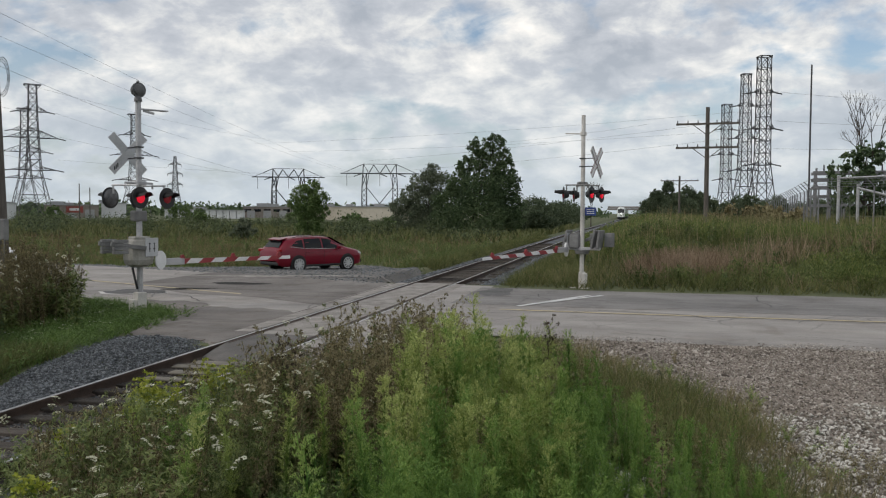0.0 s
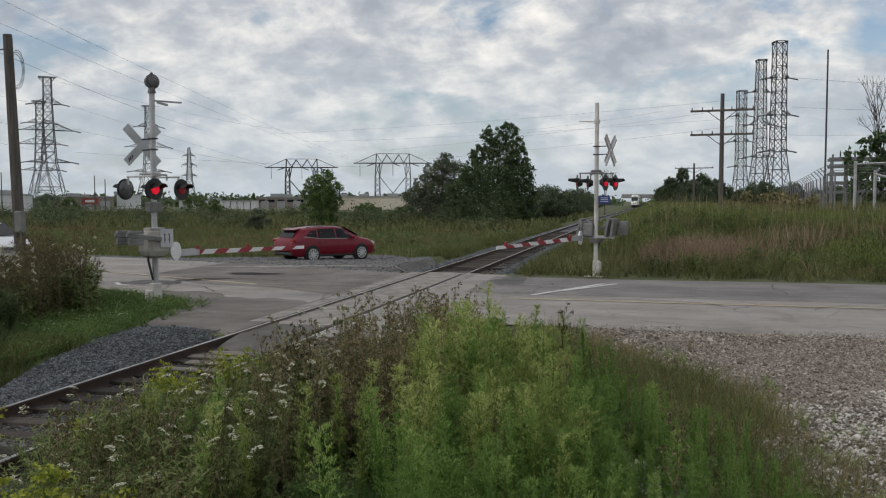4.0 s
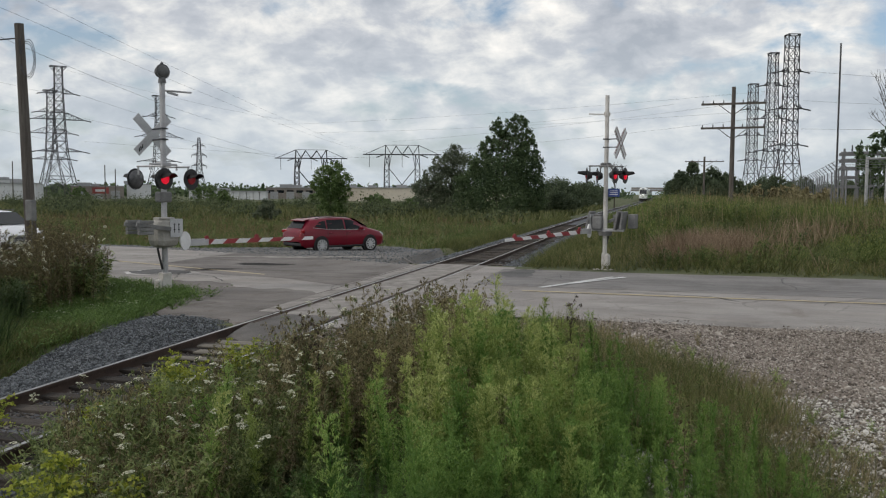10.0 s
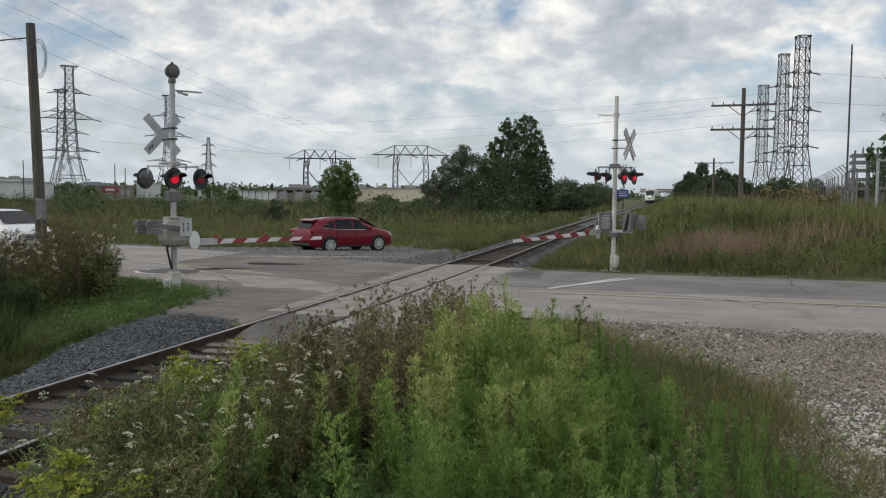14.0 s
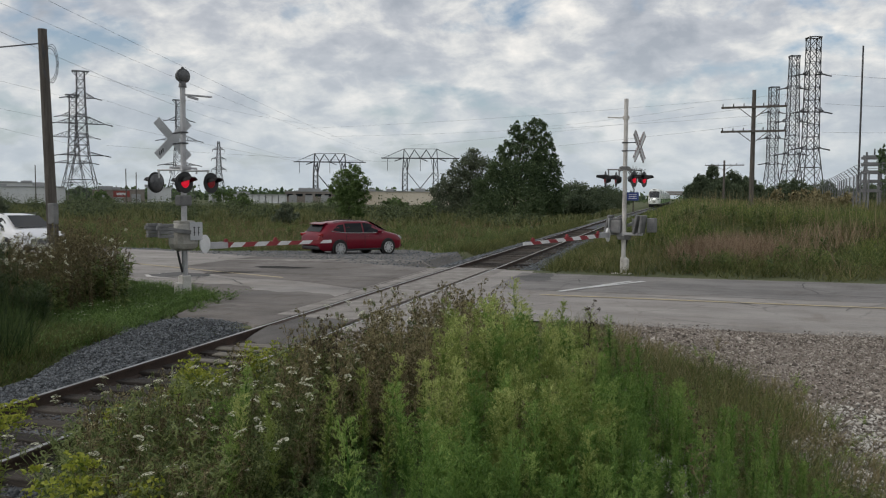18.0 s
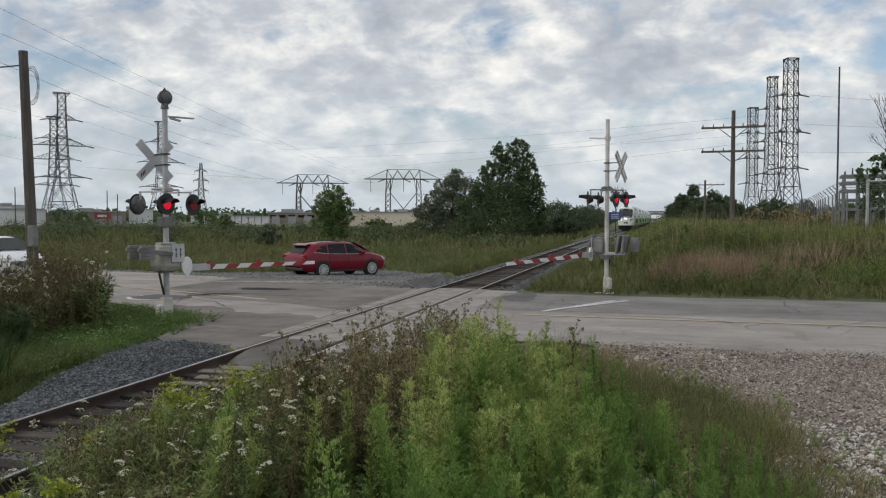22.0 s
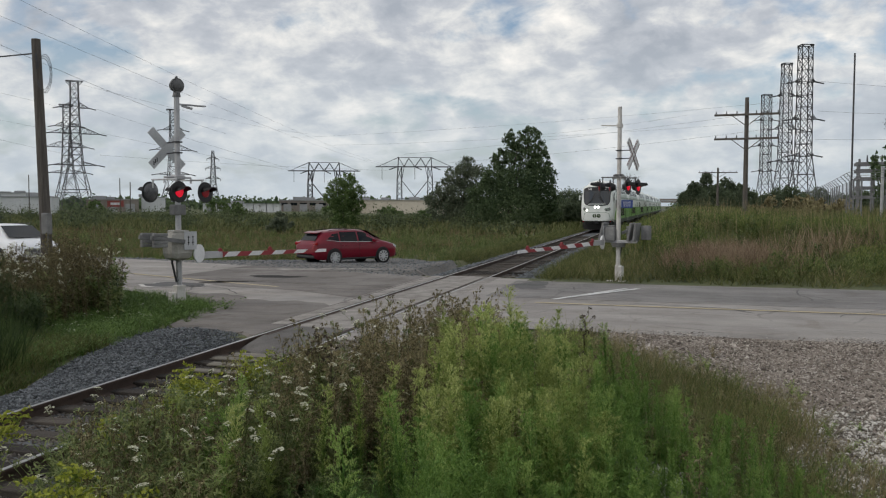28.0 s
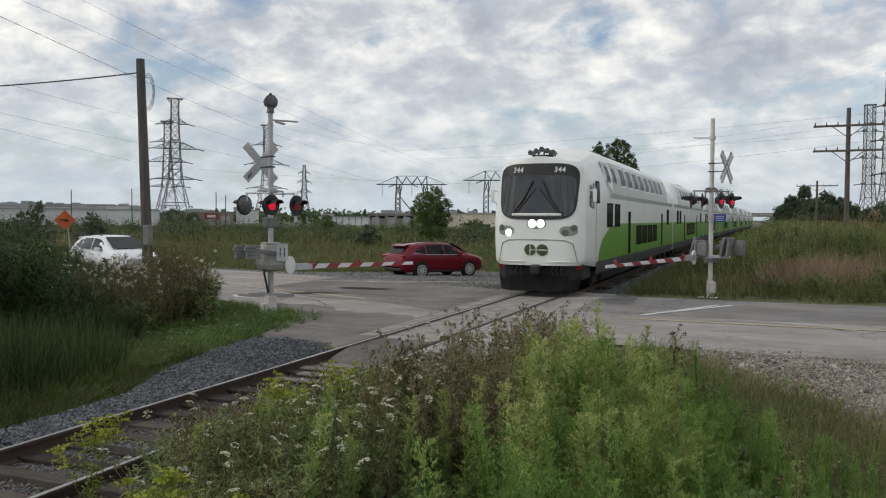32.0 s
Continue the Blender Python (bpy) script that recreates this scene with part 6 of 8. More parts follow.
def spire(seed, h=1.15, girth=1.0, dense=1.0):
    """A slim columnar weed: a stem packed with narrow upright leaves, its upper half a blunt plume of tiny buds on steep twigs."""
    rng = rnd(seed)
    h = h * rng.uniform(0.94, 1.06)
    bend = rng.normal(0, 0.06, 2)

    def axis(u):
        return np.column_stack([bend[0] * u ** 2, bend[1] * u ** 2, u * h])

    n = int(360 * dense)
    u = rng.uniform(0.04, 0.85, n)
    a, el = rng.uniform(0, math.tau, n), rng.uniform(0.7, 1.3, n)
    D = np.column_stack([np.cos(a) * np.cos(el), np.sin(a) * np.cos(el), np.sin(el)])
    V = [leaf_strip(axis(u), D, rng.uniform(0.06, 0.12, n) * (1.15 - 0.5 * u) * girth, 0.007, rng, 0.22), stem_quads(h, bend, 0.006)]
    F = []
    top = rng.uniform(0.32, 0.46)
    for uu in np.sort(rng.uniform(top, 0.97, int(100 * dense))):
        aa, e = rng.uniform(0, math.tau), rng.uniform(0.95, 1.32)
        ln = (0.035 + 0.105 * math.sqrt(max(0.0, 1.0 - ((uu - 0.45) / 0.60) ** 4))) * rng.uniform(0.7, 1.15) * girth
        d = np.array([math.cos(aa) * math.cos(e), math.sin(aa) * math.cos(e), math.sin(e)])
        k = 14
        w = rng.uniform(0.25, 1.0, k)[:, None] ** 0.7
        out = np.array([math.cos(aa), math.sin(aa), -0.9])
        p = axis(np.array([uu])) + d * ln * w + out * ln * 0.22 * w ** 4 + rng.normal(0, 0.005, (k, 3))
        dd = d + rng.normal(0, 0.38, (k, 3))
        dd /= np.linalg.norm(dd, axis=1)[:, None]
        F.append(leaf_strip(p, dd, rng.uniform(0.013, 0.022, k), 0.0068, rng, 0.05))
    return np.concatenate(V), [np.concatenate(F)]


def withered(seed):
    """A brown stalk with branches and dry seed heads."""
    rng = rnd(seed)
    h = 1.15 + 0.3 * rng.random()
    bend = rng.normal(0, 0.08, 2)
    V = [stem_quads(h, bend, 0.005)]
    for k in range(14):
        u = rng.uniform(0.35, 0.98)
        a, e = rng.uniform(0, math.tau), rng.uniform(0.5, 1.2)
        d = np.array([math.cos(a) * math.cos(e), math.sin(a) * math.cos(e), math.sin(e)])
        p0 = np.array([bend[0] * u * u, bend[1] * u * u, u * h])
        ln = 0.28 * (1.15 - u) + 0.06
        s = np.cross(d, (0, 0, 1.0))
        s = s / np.linalg.norm(s) * 0.0025
        V.append(np.array([[p0 - s, p0 + s, p0 + d * ln + s, p0 + d * ln - s]]))
        k2 = 12
        p = p0 + d * ln + rng.normal(0, 0.012, (k2, 3))
        V.append(leaf_quads(p, 0.022, rng))
        k2 = 7
        w = rng.uniform(0.1, 0.9, k2)[:, None]
        dd = rng.normal(0, 1, (k2, 3))
        dd /= np.linalg.norm(dd, axis=1)[:, None]
        V.append(leaf_strip(p0 + d * ln * w, dd, rng.uniform(0.02, 0.05, k2), 0.008, rng, 0.3))
    n = 110
    u = rng.uniform(0.03, 0.8, n)
    a, el = rng.uniform(0, math.tau, n), rng.uniform(-0.5, 0.8, n)
    D = np.column_stack([np.cos(a) * np.cos(el), np.sin(a) * np.cos(el), np.sin(el)])
    V.append(leaf_strip(np.column_stack([bend[0] * u ** 2, bend[1] * u ** 2, u * h]), D, rng.uniform(0.04, 0.11, n), 0.014, rng, 0.4))
    return np.concatenate(V)


def bushy(seed, h0=0.75, n=300, L=0.10, W=0.022):
    """A many-stemmed leafy weed."""
    rng = rnd(seed)
    V = []
    for k in range(5):
        h = h0 * rng.uniform(0.7, 1.1)
        bend = rng.normal(0, 0.16, 2)
        V.append(stem_quads(h, bend, 0.005))
        m = n // 5
        u = rng.uniform(0.1, 1.0, m)
        a, el = rng.uniform(0, math.tau, m), rng.uniform(-0.1, 1.0, m)
        D = np.column_stack([np.cos(a) * np.cos(el), np.sin(a) * np.cos(el), np.sin(el)])
        V.append(leaf_strip(np.column_stack([bend[0] * u ** 2, bend[1] * u ** 2, u * h]), D, rng.uniform(0.5, 1.2, m) * L, W, rng, 0.3))
    return np.concatenate(V)


def lace(seed, nests=True):
    """Wild carrot: thin stems, ferny leaves; flat white heads made of many small clusters, some curled up to brown-green nests."""
    rng = rnd(seed)
    V, F = [], []
    for k in range(5):
        h = rng.uniform(0.7, 1.08)
        bend = rng.normal(0, 0.22, 2)
        V.append(stem_quads(h, bend, 0.0035))
        m = 42
        u = rng.uniform(0.05, 0.75, m)
        a, el = rng.uniform(0, math.tau, m), rng.uniform(0, 1.0, m)
        D = np.column_stack([np.cos(a) * np.cos(el), np.sin(a) * np.cos(el), np.sin(el)])
        V.append(leaf_strip(np.column_stack([bend[0] * u ** 2, bend[1] * u ** 2, u * h]), D, rng.uniform(0.04, 0.11, m), 0.009, rng, 0.3))
        top = np.array([bend[0], bend[1], h - 0.05])
        if nests and k > 1:
            q = 34
            aa, zz = rng.uniform(0, math.tau, q), rng.uniform(-0.7, 1.0, q)
            rr = 0.019 * np.sqrt(np.maximum(0.05, 1 - (zz * 0.75) ** 2))
            p = top + np.column_stack([rr * np.cos(aa), rr * np.sin(aa), 0.028 + 0.026 * zz])
            d = np.column_stack([np.cos(aa) * 0.15, np.sin(aa) * 0.15, np.ones(q)])
            V.append(leaf_strip(p - d * 0.012, d, 0.024, 0.007, rng, 0.0))
        else:
            r = rng.uniform(0.034, 0.052)
            tilt = rng.normal(0, 0.42, 2)
            q = 36
            rad, aa = r * np.sqrt(rng.uniform(0.02, 1, q)), rng.uniform(0, math.tau, q)
            x, y = rad * np.cos(aa), rad * np.sin(aa)
            c = top + np.column_stack([x, y, 0.02 + tilt[0] * x + tilt[1] * y + 0.018 * (1 - (rad / r) ** 2)])
            sz = rng.uniform(0.008, 0.0135, q)[:, None]
            t = rng.uniform(0, math.tau, q)
            e1 = np.column_stack([np.cos(t), np.sin(t), rng.normal(0, 0.25, q)]) * sz
            e2 = np.column_stack([-np.sin(t), np.cos(t), rng.normal(0, 0.25, q)]) * sz
            F.append(np.stack([c - e1, c - e2, c + e1, c + e2], 1))
            for j in range(9):
                e = top + np.array([r * 0.75 * math.cos(j * 0.7), r * 0.75 * math.sin(j * 0.7), 0.014])
                o = np.array([0.0013, 0.0013, 0])
                b = top - np.array([0, 0, 0.03])
                V.append(np.array([[b - o, b + o, e + o, e - o]]))
    return np.concatenate(V), F


def goldenrod(seed):
    rng = rnd(seed)
    V, F = [], []
    for k in range(5):
        h = rng.uniform(0.75, 1.05)
        bend = rng.normal(0, 0.13, 2)
        V.append(stem_quads(h, bend, 0.005))
        m = 60
        u = rng.uniform(0.1, 0.95, m)
        a, el = rng.uniform(0, math.tau, m), rng.uniform(0.1, 0.9, m)
        D = np.column_stack([np.cos(a) * np.cos(el), np.sin(a) * np.cos(el), np.sin(el)])
        V.append(leaf_strip(np.column_stack([bend[0] * u ** 2, bend[1] * u ** 2, u * h]), D, rng.uniform(0.06, 0.11, m), 0.018, rng, 0.25))
        for j in range(16):
            uu = rng.uniform(0.78, 1.02)
            aa = rng.uniform(0, math.tau)
            ln = 0.16 * (1.12 - uu) / 0.3 + 0.02
            d = np.array([math.cos(aa) * 0.85, math.sin(aa) * 0.85, 0.35])
            w = np.linspace(0.1, 1, 12)[:, None]
            p = np.array([bend[0] * uu ** 2, bend[1] * uu ** 2, uu * h]) + d * ln * w - np.array([0, 0, 0.25]) * ln * w ** 2 + rng.normal(0, 0.006, (12, 3))
            F.append(leaf_quads(p, 0.024, rng))
    return np.concatenate(V), [np.concatenate(F)]


def clump(seed, n=230, r=0.36, h=0.62, L=0.075, W=0.020):
    """A soft rounded weed bush: small leaves that point up and outwards, denser towards the top."""
    rng = rnd(seed)
    out = []
    for k in range(4):
        c = np.array([rng.normal(0, r * 0.5), rng.normal(0, r * 0.5), 0.0])
        m = n // 4
        d = rng.normal(0, 1, (m, 3))
        d[:, 2] = np.abs(d[:, 2]) * 1.1
        d /= np.linalg.norm(d, axis=1)[:, None]
        p = c + d * (r * 0.55, r * 0.55, h * rng.uniform(0.75, 1.1)) * rng.uniform(0.35, 1.0, (m, 1)) ** 0.5
        q = d * 0.7 + rng.normal(0, 0.45, (m, 3)) + (0, 0, 0.5)
        q /= np.linalg.norm(q, axis=1)[:, None]
        s = np.cross(q, rng.normal(0, 1, (m, 3)))
        s /= np.linalg.norm(s, axis=1)[:, None]
        ll, ww = L * rng.uniform(0.6, 1.3, (m, 1)), W * rng.uniform(0.6, 1.3, (m, 1))
        out.append(np.stack([p - q * ll / 2, p + s * ww / 2, p + q * ll / 2, p - s * ww / 2], 1))
    return np.concatenate(out)


def plant_kind(name, V, mat, label, category, group, heads=(), hmat=None, hname="umbel"):
    t = thing(name, pose(0, -40, -20), label, category, group)
    quads("foliage", V, mat, t)
    for h in heads:
        quads(hname, h, hmat, t)
    return t


def undergrowth(name, variants, places, size, mat, label, seed):
    """Many plants that nobody could count, as one mass."""
    rng = rnd(seed)
    out = []
    for k, (x, y) in enumerate(places):
        V = variants[k % len(variants)]
        a, s = rng.uniform(0, math.tau), (size(x, y) if callable(size) else size) * rng.uniform(0.8, 1.2)
        c, d = math.cos(a) * s, math.sin(a) * s
        W = np.empty_like(V)
        W[..., 0] = V[..., 0] * c - V[..., 1] * d + x
        W[..., 1] = V[..., 0] * d + V[..., 1] * c + y
        W[..., 2] = V[..., 2] * s + ground_z(x, y) - 0.03
        out.append(W)
    return tagged(quads(name, np.concatenate(out), mat), label, "undergrowth", kind="stuff")


def sow(kinds, places, seed, size=(0.85, 1.15)):
    """Copies of the kinds at the places; the first of each kind is moved to its first place."""
    rng = random.Random(seed)
    used = set()
    for k, (x, y) in enumerate(places):
        kind = kinds[k % len(kinds)]
        s = rng.uniform(0.85, 1.15) * size(x, y) if callable(size) else rng.uniform(*size)
        m = pose(x, y, ground_z(x, y) - 0.03, rng.uniform(-5, 5), rng.uniform(-5, 5), rng.uniform(0, 360))
        if id(kind) in used:
            ob = copy_thing(kind, m)
        else:
            used.add(id(kind))
            kind.matrix_basis = m
            ob = kind
        ob.scale = (s, s, s)


def spread(rng, n, x0, x1, y0, y1, keep, gap=0.1):
    out = []
    tries = 0
    while len(out) < n and tries < n * 40:
        tries += 1
        x, y = rng.uniform(x0, x1), rng.uniform(y0, y1)
        if keep(x, y) and all((x - a) ** 2 + (y - b) ** 2 > gap * gap for a, b in out[-60:]):
            out.append((x, y))
    return out


def weeds():
    rng = random.Random(5)

    def edge(y):  # where the weeds give way to gravel
        return 7.55 - 0.58 * (y - 7) + 0.03 * (y - 7) ** 2 if y > 7 else 7.55 + 0.1 * (7 - y)

    def tall(x, y):
        return min(1.04, max(0.6, 1.05 - 0.2 * (x - 4.9))) if x > 4.9 else min(1.04, 0.80 + 0.12 * (x - 2.6))

    def mid(x, y):
        return 0.74 * tall(x, y)

    def under(x, y):
        return 0.62 * tall(x, y)

    def left_side(y):
        return 4.1 + (9 - y) * 0.17

    def uneven(x, y):
        return tall(x, y) * (1.0 - 0.13 * min(1.0, max(0.0, y - 7.6))) * min(1.04, 0.92 + 0.36 * noise.noise(Vector((x * 1.9, y * 1.9, 8.0))))

    def fringe(y):  # how far low weeds creep over the gravel
        return 0.5 + 1.5 * math.exp(-((y - 10.6) / 2.0) ** 2)

    spires, greens, mass = [], [], []
    for k in range(7):
        V, F = spire(40 + k, 1.12 + 0.03 * k, 0.85 + 0.06 * k)
        spires.append(plant_kind("tall_weed", V, "weed_light", "tall pale green columnar weed with a plume of buds", "weed", "tall green weeds", F, "weed_plume", "plume"))
        V, F = spire(50 + k, 1.0 + 0.04 * k, 0.75 + 0.05 * k)
        greens.append(plant_kind("tall_weed", V, "weed_green", "tall fresh green leafy weed with green buds", "weed", "tall green weeds", F, "weed_bud", "plume"))
    for k in range(4):
        V, F = spire(90 + k, 1.05, 0.9, 0.6)
        mass.append((V, F[0]))
    sow(spires, spread(rng, 150, 3.0, 7.0, 5.4, 10.8, lambda x, y: left_side(y) + 0.25 + 0.6 * noise.noise(Vector((x * 1.6, y * 1.6, 5.0))) < x < min(edge(y) - 0.05, left_side(y) + 1.5 + 0.6 * noise.noise(Vector((x * 2, y * 2, 1.0)))), 0.14), 1, uneven)
    sow(greens, spread(rng, 130, 3.0, 7.8, 3.4, 10.4, lambda x, y: left_side(y) + (0.55 if y > 5.6 else 0.1) < x < edge(y) - 0.05, 0.15), 11, uneven)
    rest = spread(rng, 260, 3.0, 7.8, 3.4, 10.4, lambda x, y: left_side(y) + 0.35 + 0.6 * noise.noise(Vector((x * 1.6, y * 1.6, 5.0))) < x < edge(y) + 0.05, 0.11)
    undergrowth("weed_mass", [m[0] for m in mass], rest, uneven, "weed_green", "fresh green leafy weeds packed between taller ones", 71)
    undergrowth("weed_mass_buds", [m[1] for m in mass], rest, uneven, "weed_bud", "fresh green buds of the packed weeds", 71)
    # single columns standing out before the dark gaps
    sow([copy_thing(k, k.matrix_basis) for k in spires[:3]], [(4.23, 6.31), (4.34, 6.75), (4.18, 8.15), (4.52, 7.05), (3.72, 5.0), (4.1, 5.75), (3.05, 5.55), (4.62, 5.6), (4.0, 5.2)], 15, (0.84, 0.92))
    sow([copy_thing(k, k.matrix_basis) for k in greens[2:5]], [(3.5, 5.58), (3.36, 5.3), (3.62, 5.36), (3.2, 6.1), (3.9, 4.75)], 16, (0.86, 0.98))
    brown = [plant_kind("withered_weed", withered(60 + k), "weed_brown", "brown withered weed stalk with dry seed heads", "weed", "withered weeds") for k in range(6)]
    sow(brown, spread(rng, 230, 1.7, 5.2, 6.4, 12.4, lambda x, y: 2.75 + 0.1 * (y - 9) + 0.45 * max(0, 8.4 - y) < x < 4.75 - 0.12 * (y - 8.2), 0.10), 2, (0.66, 0.92))
    sow(brown, spread(rng, 20, 4.0, 7.0, 5.0, 11.0, lambda x, y: left_side(y) < x < edge(y), 0.2), 12, (0.62, 0.86))
    dark = plant_kind("withered_weed", withered(66), "weed_dead", "dark dead weed stalk with bare branches", "weed", "withered weeds")
    sow([dark], [(5.68, 9.43), (3.55, 7.3), (3.2, 7.9)], 19, (0.80, 0.92))
    laces = []
    for k in range(5):
        V, F = lace(100 + k)
        laces.append(plant_kind("wild_carrot", V, "weed_carrot", "wild carrot with flat white flower heads", "wildflower", "white wildflowers", F, "flower_white", "umbel"))
    sow(laces, spread(rng, 95, 1.3, 3.9, 4.2, 8.4, lambda x, y: x > 1.4 + max(0, 6.3 - y) * 0.75, 0.13), 4, (0.74, 0.98))
    sow(laces[:2], spread(rng, 16, 2.4, 4.4, 9.0, 11.5, lambda x, y: True, 0.3), 14, (0.95, 1.15))
    rods = []
    for k in range(4):
        V, F = goldenrod(120 + k)
        rods.append(plant_kind("goldenrod", V, "golden_leaf", "goldenrod with feathery yellow-green plumes", "wildflower", "goldenrod plants", F, "flower_yellow", "plume"))
    sow(rods, [(2.28, 8.2), (2.1, 8.0), (2.2, 7.1), (2.05, 7.5), (2.1, 6.1), (3.6, 3.8), (1.2, 5.6), (2.4, 8.35), (2.0, 7.8), (1.95, 7.2)], 5, (0.92, 1.12))
    leafy_kinds = [bushy(80 + k, 0.75, 360, 0.09, 0.018) for k in range(6)]
    undergrowth("dark_undergrowth", leafy_kinds, spread(rng, 360, 1.2, 6.6, 3.0, 11.5, lambda x, y: 1.25 + max(0, 6.3 - y) * 0.75 + max(0, y - 8.3) * 0.35 < x < min(4.4, edge(y) - 0.25), 0.07), under, "weed_dark", "dark green leafy undergrowth between the weeds", 3)
    fine_kinds = [bushy(150 + k, 0.8, 420, 0.10, 0.007) for k in range(5)]
    undergrowth("fine_undergrowth", fine_kinds, spread(rng, 330, 4.0, 7.6, 3.0, 10.5, lambda x, y: 4.0 < x < edge(y), 0.08), under, "weed_under", "fine green weeds with shade in their leaf colour", 13)
    low_kinds = [bushy(140 + k, 0.34, 220, 0.07, 0.010) for k in range(4)]
    P = scatter(rnd(61), 30000, 3.6, 9.6, 6.0, 15.0, lambda x, y: np.vectorize(lambda a, b: edge(b) - 0.1 < a < edge(b) + fringe(b) + 0.9 * noise.noise(Vector((a * 0.9, b * 0.9, 3.0))))(x, y))
    grass_field("edge_grass", vary(blades(P, 0.36, 0.007, 0.5, rnd(62), 2), 0.8), "bank_grass", "thin grass creeping over the gravel's edge")
    P = scatter(rnd(63), 11000, 3.6, 9.8, 6.0, 15.0, lambda x, y: np.vectorize(lambda a, b: edge(b) - 0.3 < a < edge(b) + fringe(b) + 0.3 + 0.8 * noise.noise(Vector((a * 0.9, b * 0.9, 6.0))))(x, y))
    grass_field("edge_dry_grass", vary(blades(P, 0.32, 0.006, 0.5, rnd(64), 2), 0.8), "dry_grass", "thin dry grass creeping over the gravel's edge")
    undergrowth("low_weeds", low_kinds, spread(rng, 420, 3.6, 9.0, 5.0, 15.0, lambda x, y: edge(y) - 0.5 < x < edge(y) + fringe(y) * rng.random() + 0.3 * noise.noise(Vector((x, y, 9.0))), 0.08), 0.8, "bank_leaf", "low green weeds at the gravel's edge", 6)
    undergrowth("low_dry_weeds", low_kinds, spread(rng, 150, 3.4, 9.0, 5.0, 15.0, lambda x, y: edge(y) - 0.6 < x < edge(y) + fringe(y) * rng.random(), 0.08), 0.8, "weed_brown", "low dry weeds at the gravel's edge", 16)
    undergrowth("gravel_tufts", low_kinds, spread(rng, 45, 5.0, 10.5, 6.5, 13.5, lambda x, y: edge(y) + 0.4 < x < edge(y) + 2.6 and noise.noise(Vector((x * 0.8, y * 0.8, 7.0))) > 0.02, 0.1), 0.55, "weed_light", "small green tufts on the gravel", 26)
    undergrowth("gravel_dry_tufts", low_kinds, spread(rng, 110, 4.6, 10.5, 7.5, 14.5, lambda x, y: edge(y) + 0.3 < x < edge(y) + 2.4 and noise.noise(Vector((x * 0.8, y * 0.8, 3.0))) > 0.0, 0.1), 0.6, "weed_brown", "small dry tufts on the gravel", 27)
    broad = [bushy(190 + k, 0.75, 110, 0.17, 0.045) for k in range(5)]
    soft = [clump(230 + k) for k in range(6)]
    undergrowth("bank_bushes", soft, spread(rng, 1500, 5.0, 34, 28.6, 46, lambda x, y: x > 8.0 - 0.35 * (y - 28) and x > 4.5 and noise.noise(Vector((x * 0.22, y * 0.22, 14.0))) + 0.012 * (x - 12) > -0.02 and ((x - 8.6) / 2.2) ** 2 + ((y - 30.4) / 1.5) ** 2 > 0.8, 0.16), lambda x, y: 1.05 + 0.8 * noise.noise(Vector((x * 0.5, y * 0.5, 2.0))), "bank_leaf", "soft green bushy weeds covering parts of the bank", 31)
    undergrowth("bank_shrubs", soft, spread(rng, 420, 5.0, 34, 28.2, 46, lambda x, y: x > 8.0 - 0.35 * (y - 28) and x > 4.5 and noise.noise(Vector((x * 0.3, y * 0.3, 24.0))) > 0.08, 0.16), lambda x, y: 1.2 + 0.6 * noise.noise(Vector((x * 0.5, y * 0.5, 5.0))), "weed_dark", "darker green bushy weeds on the bank", 33)
    undergrowth("track_bushes", soft, spread(rng, 210, 2.7, 7.6, 44, 74, lambda x, y: x > 3.3 - 0.02 * (y - 44), 0.3), lambda x, y: 1.55 + 0.4 * noise.noise(Vector((x, y * 0.5, 3.0))), "bank_leaf", "green bushes beside the track beyond the bank", 32)
    undergrowth("bank_weeds", broad, spread(rng, 120, 3.4, 32, 27.6, 42, lambda x, y: x > 3.4 + 0.1 * (y - 27) and noise.noise(Vector((x * 0.25, y * 0.25, 4.0))) > -0.1, 0.3), 0.9, "weed_dark", "leafy green weeds among the grass of the bank", 21)
    undergrowth("field_bushes", soft, spread(rng, 560, -55, -3, 36, 110, lambda x, y: y > road_far(x) + 3.0 + pull_off(x) and noise.noise(Vector((x * 0.09, y * 0.09, 12.0))) + 0.25 * (x > -9) > 0.0, 0.5), lambda x, y: 0.75 + 0.5 * noise.noise(Vector((x * 0.3, y * 0.3, 2.0))), "weed_dark", "soft green weeds in the field", 34)
    undergrowth("field_weeds", broad, spread(rng, 260, -50, -3, 33, 80, lambda x, y: y > road_far(x) + 2.0 + pull_off(x) and noise.noise(Vector((x * 0.12, y * 0.12, 2.0))) > -0.05, 0.5), 0.95, "weed_dark", "leafy green weeds in the field", 22)
    clover = [bushy(240 + k, 0.16, 150, 0.04, 0.014) for k in range(4)]
    undergrowth("verge_clover", clover, spread(rng, 420, -9.5, -2.4, 9.0, 19.5, lambda x, y: x < -2.3 - 0.18 * abs(y - 9) * 0.6 and y < road_near(x) - 0.3 and t32(x, y)[0] > -0.42, 0.12), 1.2, "lawn", "low clover leaves in the verge", 41)
    undergrowth("verge_flowers", [np.concatenate(lace(185 + k, False)[1]) * (0.5, 0.5, 0.25) for k in range(3)], spread(rng, 46, -9.5, -2.8, 10.0, 19.0, lambda x, y: x < -2.8 - 0.12 * abs(y - 9) and y < road_near(x) - 0.3 and t32(x, y)[0] > -0.40, 0.2), 0.9, "flower_white", "tiny white clover flowers in the verge", 42)

    def thicket_size(x, y):
        return (0.84 if t32(x, y)[0] < -0.355 else 1.05) * (1 + 0.35 * noise.noise(Vector((x * 0.9, y * 0.9, 2.0))))

